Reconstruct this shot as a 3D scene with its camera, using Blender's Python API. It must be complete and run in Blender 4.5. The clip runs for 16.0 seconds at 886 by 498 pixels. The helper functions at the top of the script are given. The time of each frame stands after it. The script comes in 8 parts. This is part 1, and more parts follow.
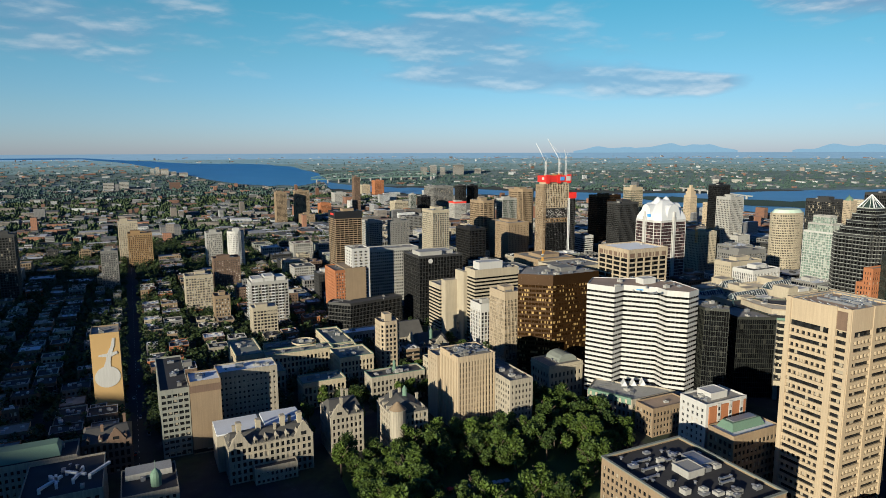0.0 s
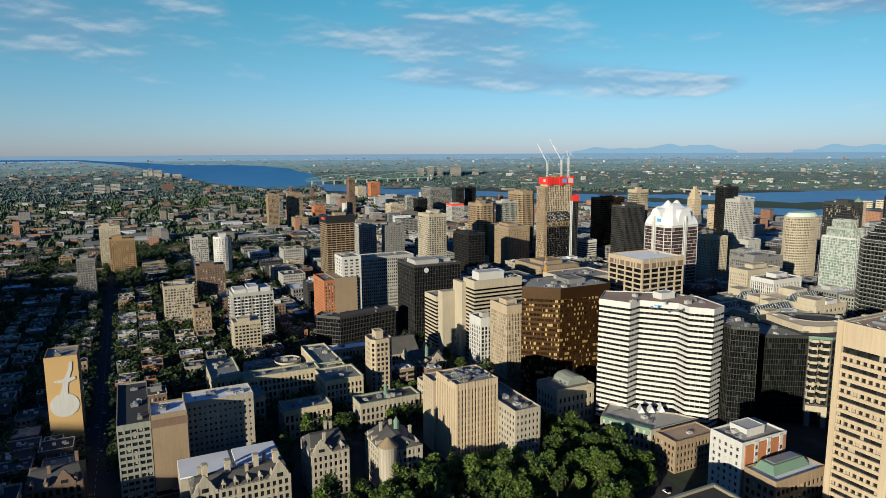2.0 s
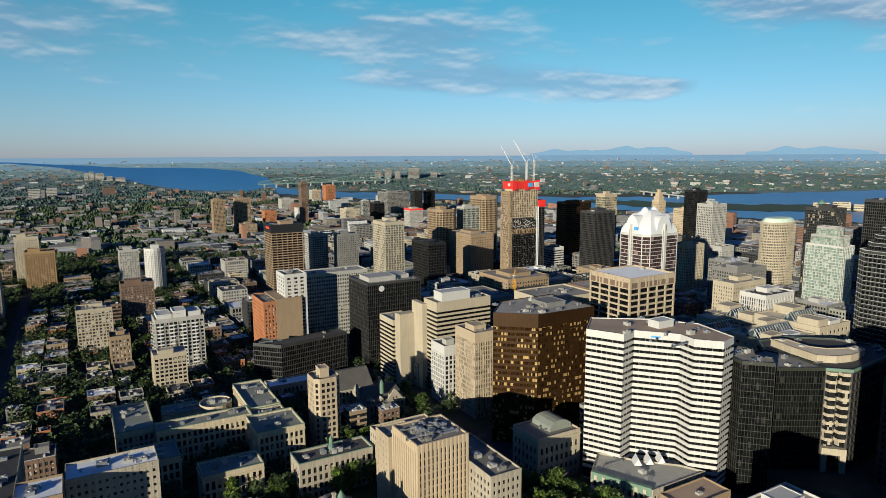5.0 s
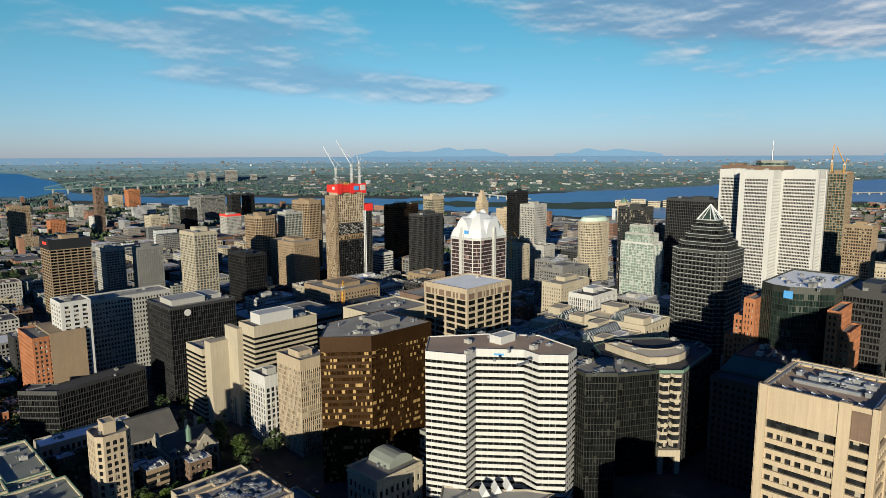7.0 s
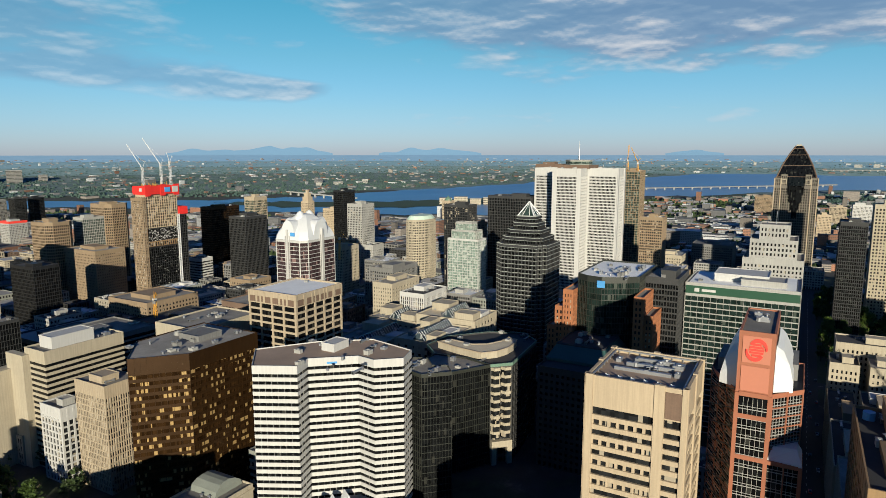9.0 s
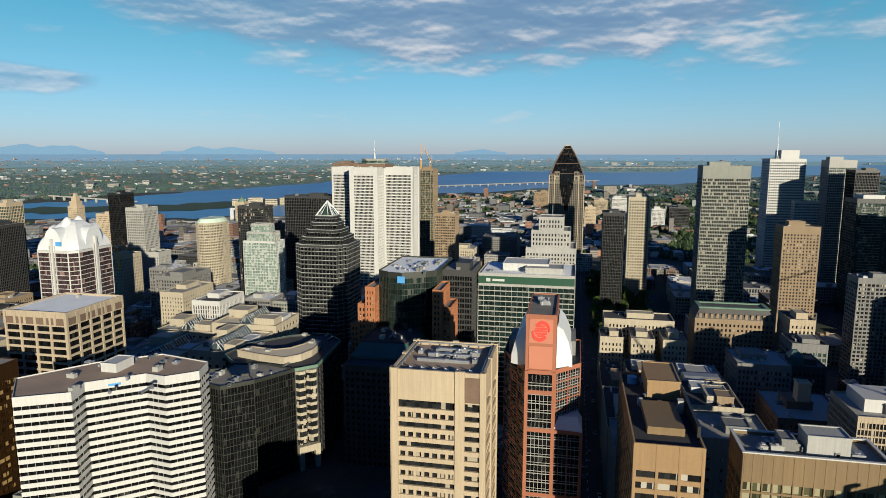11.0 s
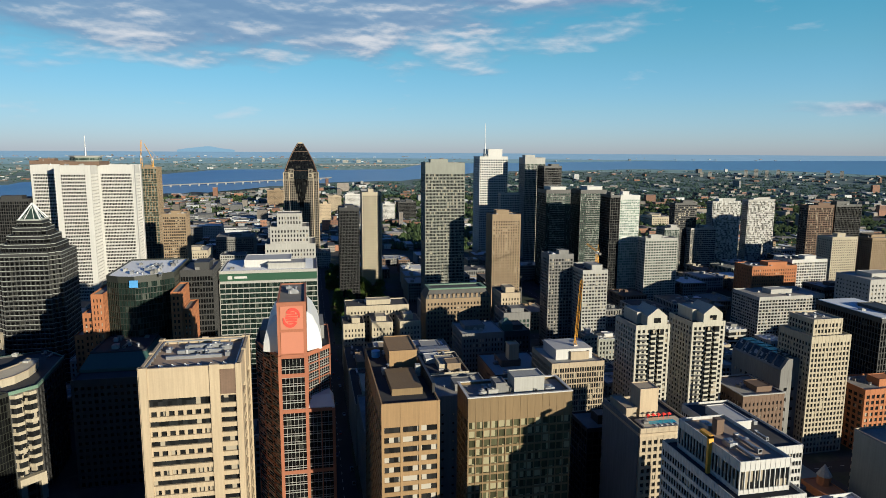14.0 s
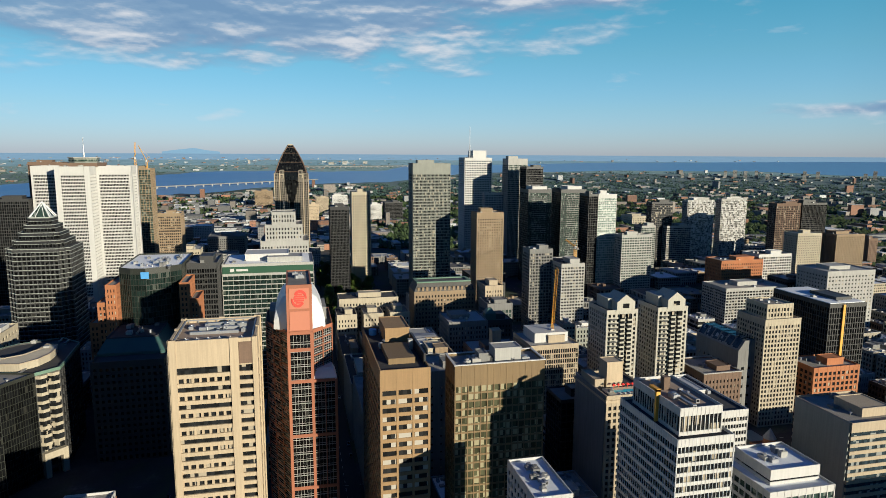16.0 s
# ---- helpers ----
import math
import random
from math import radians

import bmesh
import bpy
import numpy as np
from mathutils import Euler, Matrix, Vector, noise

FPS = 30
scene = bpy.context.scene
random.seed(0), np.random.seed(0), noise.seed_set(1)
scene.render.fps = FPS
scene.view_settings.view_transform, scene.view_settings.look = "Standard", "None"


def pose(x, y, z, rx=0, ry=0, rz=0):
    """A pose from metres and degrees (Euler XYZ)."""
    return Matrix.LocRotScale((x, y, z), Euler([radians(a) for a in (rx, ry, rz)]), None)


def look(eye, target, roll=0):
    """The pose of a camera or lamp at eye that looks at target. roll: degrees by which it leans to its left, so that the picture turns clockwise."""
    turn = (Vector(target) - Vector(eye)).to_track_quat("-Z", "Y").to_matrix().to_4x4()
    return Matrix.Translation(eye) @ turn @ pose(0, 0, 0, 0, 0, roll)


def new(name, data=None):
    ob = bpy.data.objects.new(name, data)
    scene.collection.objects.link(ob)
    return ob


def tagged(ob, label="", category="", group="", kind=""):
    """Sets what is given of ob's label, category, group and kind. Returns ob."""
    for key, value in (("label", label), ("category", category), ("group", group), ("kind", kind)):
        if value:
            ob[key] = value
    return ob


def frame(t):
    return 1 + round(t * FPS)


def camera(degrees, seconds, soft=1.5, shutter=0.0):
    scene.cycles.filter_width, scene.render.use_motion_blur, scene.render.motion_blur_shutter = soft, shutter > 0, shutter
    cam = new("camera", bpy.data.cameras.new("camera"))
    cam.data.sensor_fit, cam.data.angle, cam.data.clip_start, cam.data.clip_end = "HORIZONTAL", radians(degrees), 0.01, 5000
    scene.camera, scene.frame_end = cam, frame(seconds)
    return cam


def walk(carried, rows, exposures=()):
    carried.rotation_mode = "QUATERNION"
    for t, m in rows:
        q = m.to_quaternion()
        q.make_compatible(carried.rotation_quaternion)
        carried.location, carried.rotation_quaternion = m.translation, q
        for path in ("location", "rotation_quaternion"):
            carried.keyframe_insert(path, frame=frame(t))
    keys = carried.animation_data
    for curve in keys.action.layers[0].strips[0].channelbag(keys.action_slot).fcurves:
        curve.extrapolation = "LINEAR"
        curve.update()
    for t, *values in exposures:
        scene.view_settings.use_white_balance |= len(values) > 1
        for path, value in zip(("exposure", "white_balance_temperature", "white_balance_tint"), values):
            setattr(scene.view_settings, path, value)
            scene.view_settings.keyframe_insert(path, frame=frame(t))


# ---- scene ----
cam = camera(69.1, 16.0, soft=0.75)
METRES, EYE, TILT, LEAN, TURN = 240.0, 187.0, 0.0, 0.0, -25.9
ROWS = [
    (0.0, 0.0, 0.0, 0.0, -0.03, -8.65, 0.19),
    (0.5, 0.0007, 0.0453, 0.0004, -0.06, -8.64, 0.24),
    (1.0, 0.0015, 0.0955, 0.0006, -0.1, -8.63, 0.29),
    (1.5, 0.0025, 0.1461, 0.0006, -0.17, -8.63, 0.29),
    (2.0, 0.0033, 0.1994, 0.0003, -0.27, -8.57, 0.28),
    (2.5, 0.0043, 0.2512, 0.0006, -0.37, -8.53, 0.29),
    (3.0, 0.0053, 0.3046, 0.0006, -0.49, -8.48, 0.29),
    (5.5, 0.016, 0.5655, 0.002, -6.77, -8.38, 0.27),
    (6.0, 0.024, 0.614, 0.0026, -10.71, -8.38, 0.25),
    (6.5, 0.0357, 0.6608, 0.0026, -15.29, -8.38, 0.25),
    (7.0, 0.0488, 0.7073, 0.003, -19.38, -8.36, 0.2),
    (7.5, 0.0629, 0.7431, 0.0026, -22.54, -8.34, 0.11),
    (8.0, 0.0653, 0.7517, 0.003, -26.27, -8.37, 0.05),
    (8.5, 0.065, 0.7511, 0.0029, -30.25, -8.42, 0.02),
    (9.0, 0.0659, 0.7513, 0.0031, -34.73, -8.48, 0.01),
    (11.5, 0.068, 0.7524, 0.0017, -57.04, -8.53, -0.06),
    (12.0, 0.0683, 0.7523, 0.0015, -61.54, -8.52, -0.08),
    (12.5, 0.0652, 0.7509, 0.002, -65.73, -8.53, -0.13),
    (13.0, 0.0484, 0.7451, 0.0013, -69.51, -8.56, -0.21),
    (13.5, 0.0217, 0.7369, 0.001, -73.01, -8.62, -0.29),
    (14.0, -0.0117, 0.7283, 0.001, -75.93, -8.66, -0.35),
    (14.5, -0.0472, 0.7209, 0.0005, -77.21, -8.65, -0.35),
    (15.0, -0.0853, 0.7131, -0.0001, -77.25, -8.6, -0.33),
    (15.5, -0.1227, 0.7057, -0.0005, -77.24, -8.54, -0.32),
    (16.0, -0.1612, 0.6981, -0.001, -77.24, -8.5, -0.3),
]
walk(cam, [(t, pose(0, 0, EYE, TILT, LEAN, TURN) @ pose(METRES * x, METRES * y, METRES * z, 90 + pitch, roll, yaw)) for t, x, y, z, yaw, pitch, roll in ROWS], [(0.0, 0.66), (5.5, 0.63), (8.5, 0.56), (12.0, 0.58), (14.0, 0.66), (16.0, 0.68)])

# ---- sky and sun ----
SUN_EL, SUN_AZ = 11.4, 239.2        # degrees; azimuth clockwise from +y
sun_dir = Vector((math.sin(radians(SUN_AZ)) * math.cos(radians(SUN_EL)), math.cos(radians(SUN_AZ)) * math.cos(radians(SUN_EL)), math.sin(radians(SUN_EL))))
sun = new("sun", bpy.data.lights.new("sun", "SUN"))
sun.data.energy, sun.data.angle, sun.data.color = 5.0, radians(0.53), (0.955, 0.885, 0.705)
sun.matrix_world = look(sun_dir * 1000, (0, 0, 0))


def link(tree, a, b):
    tree.links.new(a, b)


def node(tree, kind):
    return tree.nodes.new(kind)


def vector(tree, op):
    n = tree.nodes.new("ShaderNodeVectorMath")
    n.operation = op
    return n


def maths(tree, op, a, b=None, c=None):
    n = tree.nodes.new("ShaderNodeMath")
    n.operation = op
    for i, v in enumerate((a, b, c)):
        if v is None:
            continue
        if isinstance(v, (int, float)):
            n.inputs[i].default_value = v
        else:
            tree.links.new(v, n.inputs[i])
    return n.outputs[0]


def blend(tree, fac, a, b, mode="MIX"):
    n = tree.nodes.new("ShaderNodeMix")
    n.data_type, n.blend_type = "RGBA", mode
    for i, v in ((0, fac), (6, a), (7, b)):
        if isinstance(v, (int, float)):
            n.inputs[i].default_value = v
        elif isinstance(v, tuple):
            n.inputs[i].default_value = (*v, 1)
        else:
            tree.links.new(v, n.inputs[i])
    return n.outputs[2]


def ramp(tree, fac, *stops):
    n = tree.nodes.new("ShaderNodeValToRGB")
    e = n.color_ramp.elements
    while len(e) < len(stops):
        e.new(0.5)
    for el, (p, c) in zip(e, stops):
        el.position, el.color = p, (*((c, c, c) if isinstance(c, (int, float)) else c), 1)
    tree.links.new(fac, n.inputs[0])
    return n.outputs[0]


def noise_tex(tree, vec, scale, detail=4, rough=0.55, distort=0.0):
    n = tree.nodes.new("ShaderNodeTexNoise")
    n.inputs["Scale"].default_value, n.inputs["Detail"].default_value = scale, detail
    n.inputs["Roughness"].default_value, n.inputs["Distortion"].default_value = rough, distort
    if vec is not None:
        tree.links.new(vec, n.inputs["Vector"])
    return n.outputs[0]


world = bpy.data.worlds.new("world")
scene.world = world
world.use_nodes = True
wt = world.node_tree
wt.nodes.clear()
sky = node(wt, "ShaderNodeTexSky")
sky.sky_type, sky.sun_disc = "NISHITA", False
sky.sun_elevation, sky.sun_rotation, sky.altitude = radians(SUN_EL), radians(SUN_AZ), 200
sky.air_density, sky.dust_density, sky.ozone_density = 1.0, 0.25, 3.0
co = node(wt, "ShaderNodeTexCoord").outputs["Generated"]
xyz = node(wt, "ShaderNodeSeparateXYZ")
link(wt, co, xyz.inputs[0])
el = maths(wt, "MULTIPLY", maths(wt, "ARCSINE", xyz.outputs[2]), 57.3)          # elevation, degrees
az = maths(wt, "MULTIPLY", maths(wt, "ARCTAN2", xyz.outputs[0], xyz.outputs[1]), 57.3)   # clockwise from +y


def bump_at(a0, wa, e0, we):
    """A soft bank of cloud round one direction."""
    da = maths(wt, "DIVIDE", maths(wt, "SUBTRACT", az, a0), wa)
    de = maths(wt, "DIVIDE", maths(wt, "SUBTRACT", el, e0), we)
    s = maths(wt, "ADD", maths(wt, "MULTIPLY", da, da), maths(wt, "MULTIPLY", de, de))
    return maths(wt, "POWER", 2.718, maths(wt, "MULTIPLY", s, -1.0))


# broad flat banks of cloud: azimuth stretched against elevation
def cloud_noise(ka, ke, scale, detail, rough, distort, shift=0.0):
    v = node(wt, "ShaderNodeCombineXYZ")
    link(wt, maths(wt, "MULTIPLY", az, ka), v.inputs[0])
    link(wt, maths(wt, "MULTIPLY_ADD", el, ke, shift), v.inputs[1])
    return noise_tex(wt, v.outputs[0], scale, detail, rough, distort)


streak = cloud_noise(0.045, 0.20, 1.15, 5, 0.5, 0.2)
puff = cloud_noise(0.15, 0.50, 1.0, 8, 0.52, 0.12)
puff_above = cloud_noise(0.15, 0.50, 1.0, 8, 0.52, 0.12, 0.14)
bias = maths(wt, "MULTIPLY", bump_at(84, 24, 12.2, 4.7), 1.7)
for args in ((-6, 15, 10.0, 3.4), (27, 12, 9.4, 2.9), (31, 12, 6.2, 1.2), (45, 8, 5.2, 0.9), (60, 9, 12.6, 2.4), (112, 13, 13.4, 1.6), (140, 8, 3.4, 0.6)):
    bias = maths(wt, "ADD", bias, bump_at(*args))
bias = maths(wt, "MINIMUM", bias, 1.5)
dens = maths(wt, "ADD", maths(wt, "MULTIPLY", streak, 0.45), maths(wt, "MULTIPLY", puff, 0.55))
dens = maths(wt, "ADD", dens, maths(wt, "MULTIPLY_ADD", bias, 0.30, -0.22))
cover = ramp(wt, dens, (0.38, 0.0), (0.46, 0.4), (0.55, 0.92))
thick = maths(wt, "MINIMUM", maths(wt, "MAXIMUM", maths(wt, "MULTIPLY_ADD", az, 0.014, -0.06), 0.5), 1.0)     # thinner veils to the north
cover = maths(wt, "MULTIPLY", cover, thick)
# tops and edges catch the sun, the thick undersides are blue-grey
relief = maths(wt, "SUBTRACT", maths(wt, "ADD", puff, maths(wt, "MULTIPLY", maths(wt, "SUBTRACT", puff, puff_above), 1.1)), maths(wt, "MULTIPLY", maths(wt, "MAXIMUM", maths(wt, "SUBTRACT", dens, 0.5), 0.0), 0.35))
lit = ramp(wt, relief, (0.30, (0.112, 0.190, 0.305)), (0.47, (0.150, 0.228, 0.335)), (0.60, (0.30, 0.345, 0.41)), (0.72, (0.44, 0.45, 0.48)))
SKY_GAIN = 0.0645
clear = blend(wt, 1.0, sky.outputs[0], (SKY_GAIN, SKY_GAIN, SKY_GAIN), "MULTIPLY")
clear = blend(wt, 1.0, clear, ramp(wt, maths(wt, "MULTIPLY", el, 1 / 30), (0.0, (0.86, 1.06, 1.88)), (0.12, (0.82, 1.10, 1.47)), (0.27, (0.70, 1.17, 1.25)), (0.45, (0.47, 1.25, 1.20)), (0.60, (0.20, 0.56, 0.98)), (1.0, (0.20, 0.50, 1.05))), "MULTIPLY")
clear = blend(wt, 1.0, clear, ramp(wt, maths(wt, "MULTIPLY_ADD", az, 1 / 360, 0.5), (0.0, 0.85), (0.16, 0.72), (0.34, 0.85), (0.47, 1.03), (0.555, 1.0), (0.69, 0.86), (0.78, 0.99), (0.87, 1.24), (1.0, 0.85)), "MULTIPLY")
mixed = blend(wt, cover, clear, lit)
bg = node(wt, "ShaderNodeBackground")
link(wt, mixed, bg.inputs[0])
bg.inputs[1].default_value = 1.0
link(wt, bg.outputs[0], node(wt, "ShaderNodeOutputWorld").inputs[0])

# ---- materials ----


def blank(name):
    m = bpy.data.materials.new(name)
    m.use_nodes = True
    t = m.node_tree
    return m, t, t.nodes["Principled BSDF"]


def surface(name, col, rough=0.85, var=0.18, scale=0.35, bump=0.25, metal=0.0, each=0.0, streaks=0.0):
    """A matt surface with broad and fine variation; each: tint by object; streaks: runs of dirt down a wall."""
    m, t, b = blank(name)
    pos = node(t, "ShaderNodeNewGeometry").outputs["Position"]
    broad = noise_tex(t, pos, scale * 0.12, 4, 0.6)
    fine = noise_tex(t, pos, scale * 4, 5, 0.65)
    both = maths(t, "ADD", maths(t, "MULTIPLY", broad, 0.6), maths(t, "MULTIPLY", fine, 0.4))
    lo, hi = tuple(c * (1 - var) for c in col), tuple(min(c * (1 + var), 0.95) for c in col)
    c = ramp(t, both, (0.33, lo), (0.66, hi))
    if streaks:
        sq = node(t, "ShaderNodeMapping")
        sq.inputs["Scale"].default_value = (1.3, 1.3, 0.05)
        link(t, pos, sq.inputs[0])
        run = ramp(t, noise_tex(t, sq.outputs[0], 1.0, 3, 0.6), (0.42, 1 - streaks), (0.62, 1.0))
        c = blend(t, 1.0, c, run, "MULTIPLY")
    if each:
        rnd = node(t, "ShaderNodeObjectInfo").outputs["Random"]
        c = blend(t, 1.0, c, ramp(t, rnd, (0.0, 1 - each), (1.0, 1.0)), "MULTIPLY")
    link(t, c, b.inputs["Base Color"])
    b.inputs["Metallic"].default_value = metal
    link(t, maths(t, "MULTIPLY_ADD", fine, 0.2, rough - 0.1), b.inputs["Roughness"])
    if bump:
        bp = node(t, "ShaderNodeBump")
        bp.inputs["Strength"].default_value, bp.inputs["Distance"].default_value = bump, 0.05
        link(t, fine, bp.inputs["Height"])
        link(t, bp.outputs[0], b.inputs["Normal"])
    return m


def glazing(name, col, blind_or_glint=(0.30, 0.26, 0.20), share=0.2, cell=1.6, floor=3.7, rough=0.12, metal=0.0, var=0.5, wobble=0.02, ior=1.25):
    """Window glass: dark panes that differ, some with drawn blinds, some with painted glints."""
    m, t, b = blank(name)
    pos = node(t, "ShaderNodeNewGeometry").outputs["Position"]
    mp = vector(t, "MULTIPLY_ADD")
    link(t, pos, mp.inputs[0])
    mp.inputs[1].default_value, mp.inputs[2].default_value = (1 / cell, 1 / cell, 1 / floor), (0.31, 0.17, 0.43)
    fl = vector(t, "FLOOR")
    link(t, mp.outputs[0], fl.inputs[0])
    wn = node(t, "ShaderNodeTexWhiteNoise")
    link(t, fl.outputs[0], wn.inputs["Vector"])
    tone = ramp(t, wn.outputs[0], (0.0, tuple(c * (1 - var) for c in col)), (1.0, tuple(c * (1 + var) for c in col)))
    sep = node(t, "ShaderNodeSeparateColor")
    link(t, wn.outputs[1], sep.inputs[0])
    drawn = maths(t, "LESS_THAN", sep.outputs[1], share)
    c = blend(t, drawn, tone, blind_or_glint)
    link(t, c, b.inputs["Base Color"])
    b.inputs["Metallic"].default_value = metal
    link(t, maths(t, "MULTIPLY_ADD", drawn, 0.25, rough), b.inputs["Roughness"])
    b.inputs["IOR"].default_value = ior
    # panes are never quite in one plane
    off = vector(t, "MULTIPLY_ADD")
    link(t, wn.outputs[1], off.inputs[0])
    off.inputs[1].default_value, off.inputs[2].default_value = (wobble,) * 3, (-wobble / 2,) * 3
    add = vector(t, "ADD")
    link(t, node(t, "ShaderNodeNewGeometry").outputs["Normal"], add.inputs[0])
    link(t, off.outputs[0], add.inputs[1])
    nrm = vector(t, "NORMALIZE")
    link(t, add.outputs[0], nrm.inputs[0])
    link(t, nrm.outputs[0], b.inputs["Normal"])
    return m


CONCRETE = surface("tan_concrete", (0.407, 0.321, 0.219), 0.85, 0.10, streaks=0.12)
BEIGE = surface("beige_stone", (0.355, 0.287, 0.203), 0.85, 0.12, streaks=0.12)
CREAM = surface("cream_stone", (0.360, 0.312, 0.232), 0.85, 0.12, streaks=0.12)
WHITE = surface("white_panel", (0.445, 0.437, 0.420), 0.7, 0.06, streaks=0.08)
PALE = surface("pale_concrete", (0.318, 0.311, 0.291), 0.8, 0.10, streaks=0.12)
GREY = surface("grey_concrete", (0.165, 0.162, 0.156), 0.85, 0.14, streaks=0.15)
STONE = surface("grey_limestone", (0.315, 0.280, 0.222), 0.9, 0.2, streaks=0.2)
DARK = surface("dark_metal_cladding", (0.012, 0.012, 0.013), 0.5, 0.25)
MULLION = surface("grey_mullion", (0.022, 0.024, 0.019), 0.5, 0.2)
CHARCOAL = surface("charcoal_cladding", (0.030, 0.030, 0.030), 0.6, 0.2)
BRONZE = surface("bronze_metal", (0.052, 0.026, 0.010), 0.35, 0.2, metal=0.6)
BROWN = surface("brown_brick", (0.140, 0.090, 0.063), 0.9, 0.2, streaks=0.1)
ORANGE = surface("orange_brick", (0.331, 0.125, 0.053), 0.9, 0.2, streaks=0.1)
REDBRICK = surface("red_granite", (0.275, 0.096, 0.050), 0.7, 0.15)
SALMON = surface("salmon_panel", (0.41, 0.152, 0.094), 0.8, 0.06)
TANBRICK = surface("tan_brick", (0.235, 0.170, 0.108), 0.9, 0.15, streaks=0.1)
SMOKE = surface("smoke_grey_slate", (0.215, 0.222, 0.195), 0.8, 0.12, streaks=0.1)
OLIVE = surface("olive_brown_panel", (0.165, 0.109, 0.052), 0.75, 0.12, streaks=0.1)
OCHRE = surface("ochre_panel", (0.264, 0.165, 0.079), 0.8, 0.12, streaks=0.1)
TEAL = surface("teal_metal_roof", (0.033, 0.079, 0.073), 0.5, 0.2)
COPPER = surface("green_copper", (0.105, 0.180, 0.132), 0.8, 0.2)
GREENP = surface("green_glass_panel", (0.022, 0.066, 0.040), 0.35, 0.15)
SLATE = surface("slate_roof", (0.066, 0.063, 0.059), 0.8, 0.3, 0.8)
GRAVEL = surface("gravel_roof", (0.270, 0.250, 0.220), 0.95, 0.35, 0.6, each=0.5)
BROWNROOF = surface("brown_gravel_roof", (0.31, 0.225, 0.165), 0.95, 0.2, 0.6)
DARKROOF = surface("dark_roof", (0.038, 0.038, 0.042), 0.95, 0.35, 0.5, each=0.3)
WHITEROOF = surface("white_roof", (0.62, 0.64, 0.66), 0.9, 0.12, 0.5)
STEEL = surface("galvanised_steel", (0.298, 0.304, 0.318), 0.45, 0.25, 0.9, metal=0.6)
WHITEMETAL = surface("white_metal", (0.543, 0.550, 0.557), 0.45, 0.06)
RED = surface("red_netting", (0.620, 0.020, 0.015), 0.8, 0.2)
YELLOW = surface("yellow_steel", (0.620, 0.300, 0.040), 0.6, 0.15)
SIGNRED = surface("red_sign", (0.750, 0.045, 0.030), 0.6, 0.08)
MEMBRANE = surface("white_membrane_roof", (0.82, 0.82, 0.80), 0.85, 0.1, 0.5)
GREENGREY = surface("grey_green_roof", (0.175, 0.19, 0.165), 0.9, 0.2, 0.5)
TANROOF = surface("tan_roof", (0.54, 0.46, 0.33), 0.9, 0.2, 0.5)
BLUE = surface("blue_panel", (0.060, 0.260, 0.550), 0.6, 0.15)
BARK = surface("bark", (0.068, 0.049, 0.034), 0.95, 0.3)
ASPHALT = surface("asphalt", (0.024, 0.024, 0.026), 0.9, 0.3, 0.3)
PAVING = surface("pavement", (0.145, 0.139, 0.132), 0.9, 0.2, 0.4)
PAINT = surface("road_paint", (0.456, 0.456, 0.441), 0.8, 0.15)
MURAL = surface("mural_ochre", (0.432, 0.278, 0.118), 0.85, 0.06)

GL_DARK = glazing("dark_glass", (0.014, 0.015, 0.016), share=0.12)
GL_SHADE = glazing("blinded_glass", (0.018, 0.018, 0.018), (0.36, 0.33, 0.28), 0.3, 1.7)
GL_BLACK = glazing("black_glass", (0.006, 0.0065, 0.007), (0.025, 0.025, 0.022), 0.05, 1.5, rough=0.08, wobble=0.010)
# the gold panes are reflections painted as pane colour, not blinds
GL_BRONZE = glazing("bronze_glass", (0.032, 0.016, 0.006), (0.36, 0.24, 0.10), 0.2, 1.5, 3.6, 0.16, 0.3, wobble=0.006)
GL_GREEN = glazing("green_glass", (0.035, 0.058, 0.050), (0.15, 0.175, 0.155), 0.14, 1.6, 3.2, 0.1, 0.25)
GL_PALE = glazing("pale_glass", (0.22, 0.29, 0.25), (0.36, 0.40, 0.36), 0.25, 1.8, 3.1, 0.14, 0.3, var=0.3)
GL_TEAL = glazing("teal_glass", (0.012, 0.022, 0.019), (0.05, 0.06, 0.05), 0.08, 1.6, 3.7, 0.08, 0.1, ior=1.4)
GL_BLUE = glazing("blue_glass", (0.03, 0.045, 0.055), (0.25, 0.26, 0.25), 0.15, 1.6, 3.3, 0.1, 0.2)
GL_OLIVE = glazing("olive_glass", (0.055, 0.055, 0.032), (0.26, 0.235, 0.15), 0.3, 1.45, 3.5, 0.14)
# red panes paint in the granite's reflection; the glass colour carries it
GL_RED = glazing("red_reflecting_glass", (0.012, 0.009, 0.008), (0.22, 0.085, 0.05), 0.34, 1.5, 1.2, 0.12)
GL_HOUSE = glazing("house_glass", (0.04, 0.042, 0.045), (0.40, 0.37, 0.33), 0.25, 1.3, 3.1, 0.2)


def foliage(name, a, b):
    m, t, s = blank(name)
    pos = node(t, "ShaderNodeNewGeometry")
    isl = pos.outputs["Random Per Island"]
    rnd = node(t, "ShaderNodeObjectInfo").outputs["Random"]
    c = blend(t, maths(t, "MULTIPLY_ADD", isl, 0.45, maths(t, "MULTIPLY", rnd, 0.55)), a, b)
    c = blend(t, noise_tex(t, pos.outputs["Position"], 1.2, 3), c, tuple(x * 0.6 for x in a))
    link(t, c, s.inputs["Base Color"])
    s.inputs["Roughness"].default_value = 0.75
    s.inputs["Subsurface Weight"].default_value = 0.0
    return m


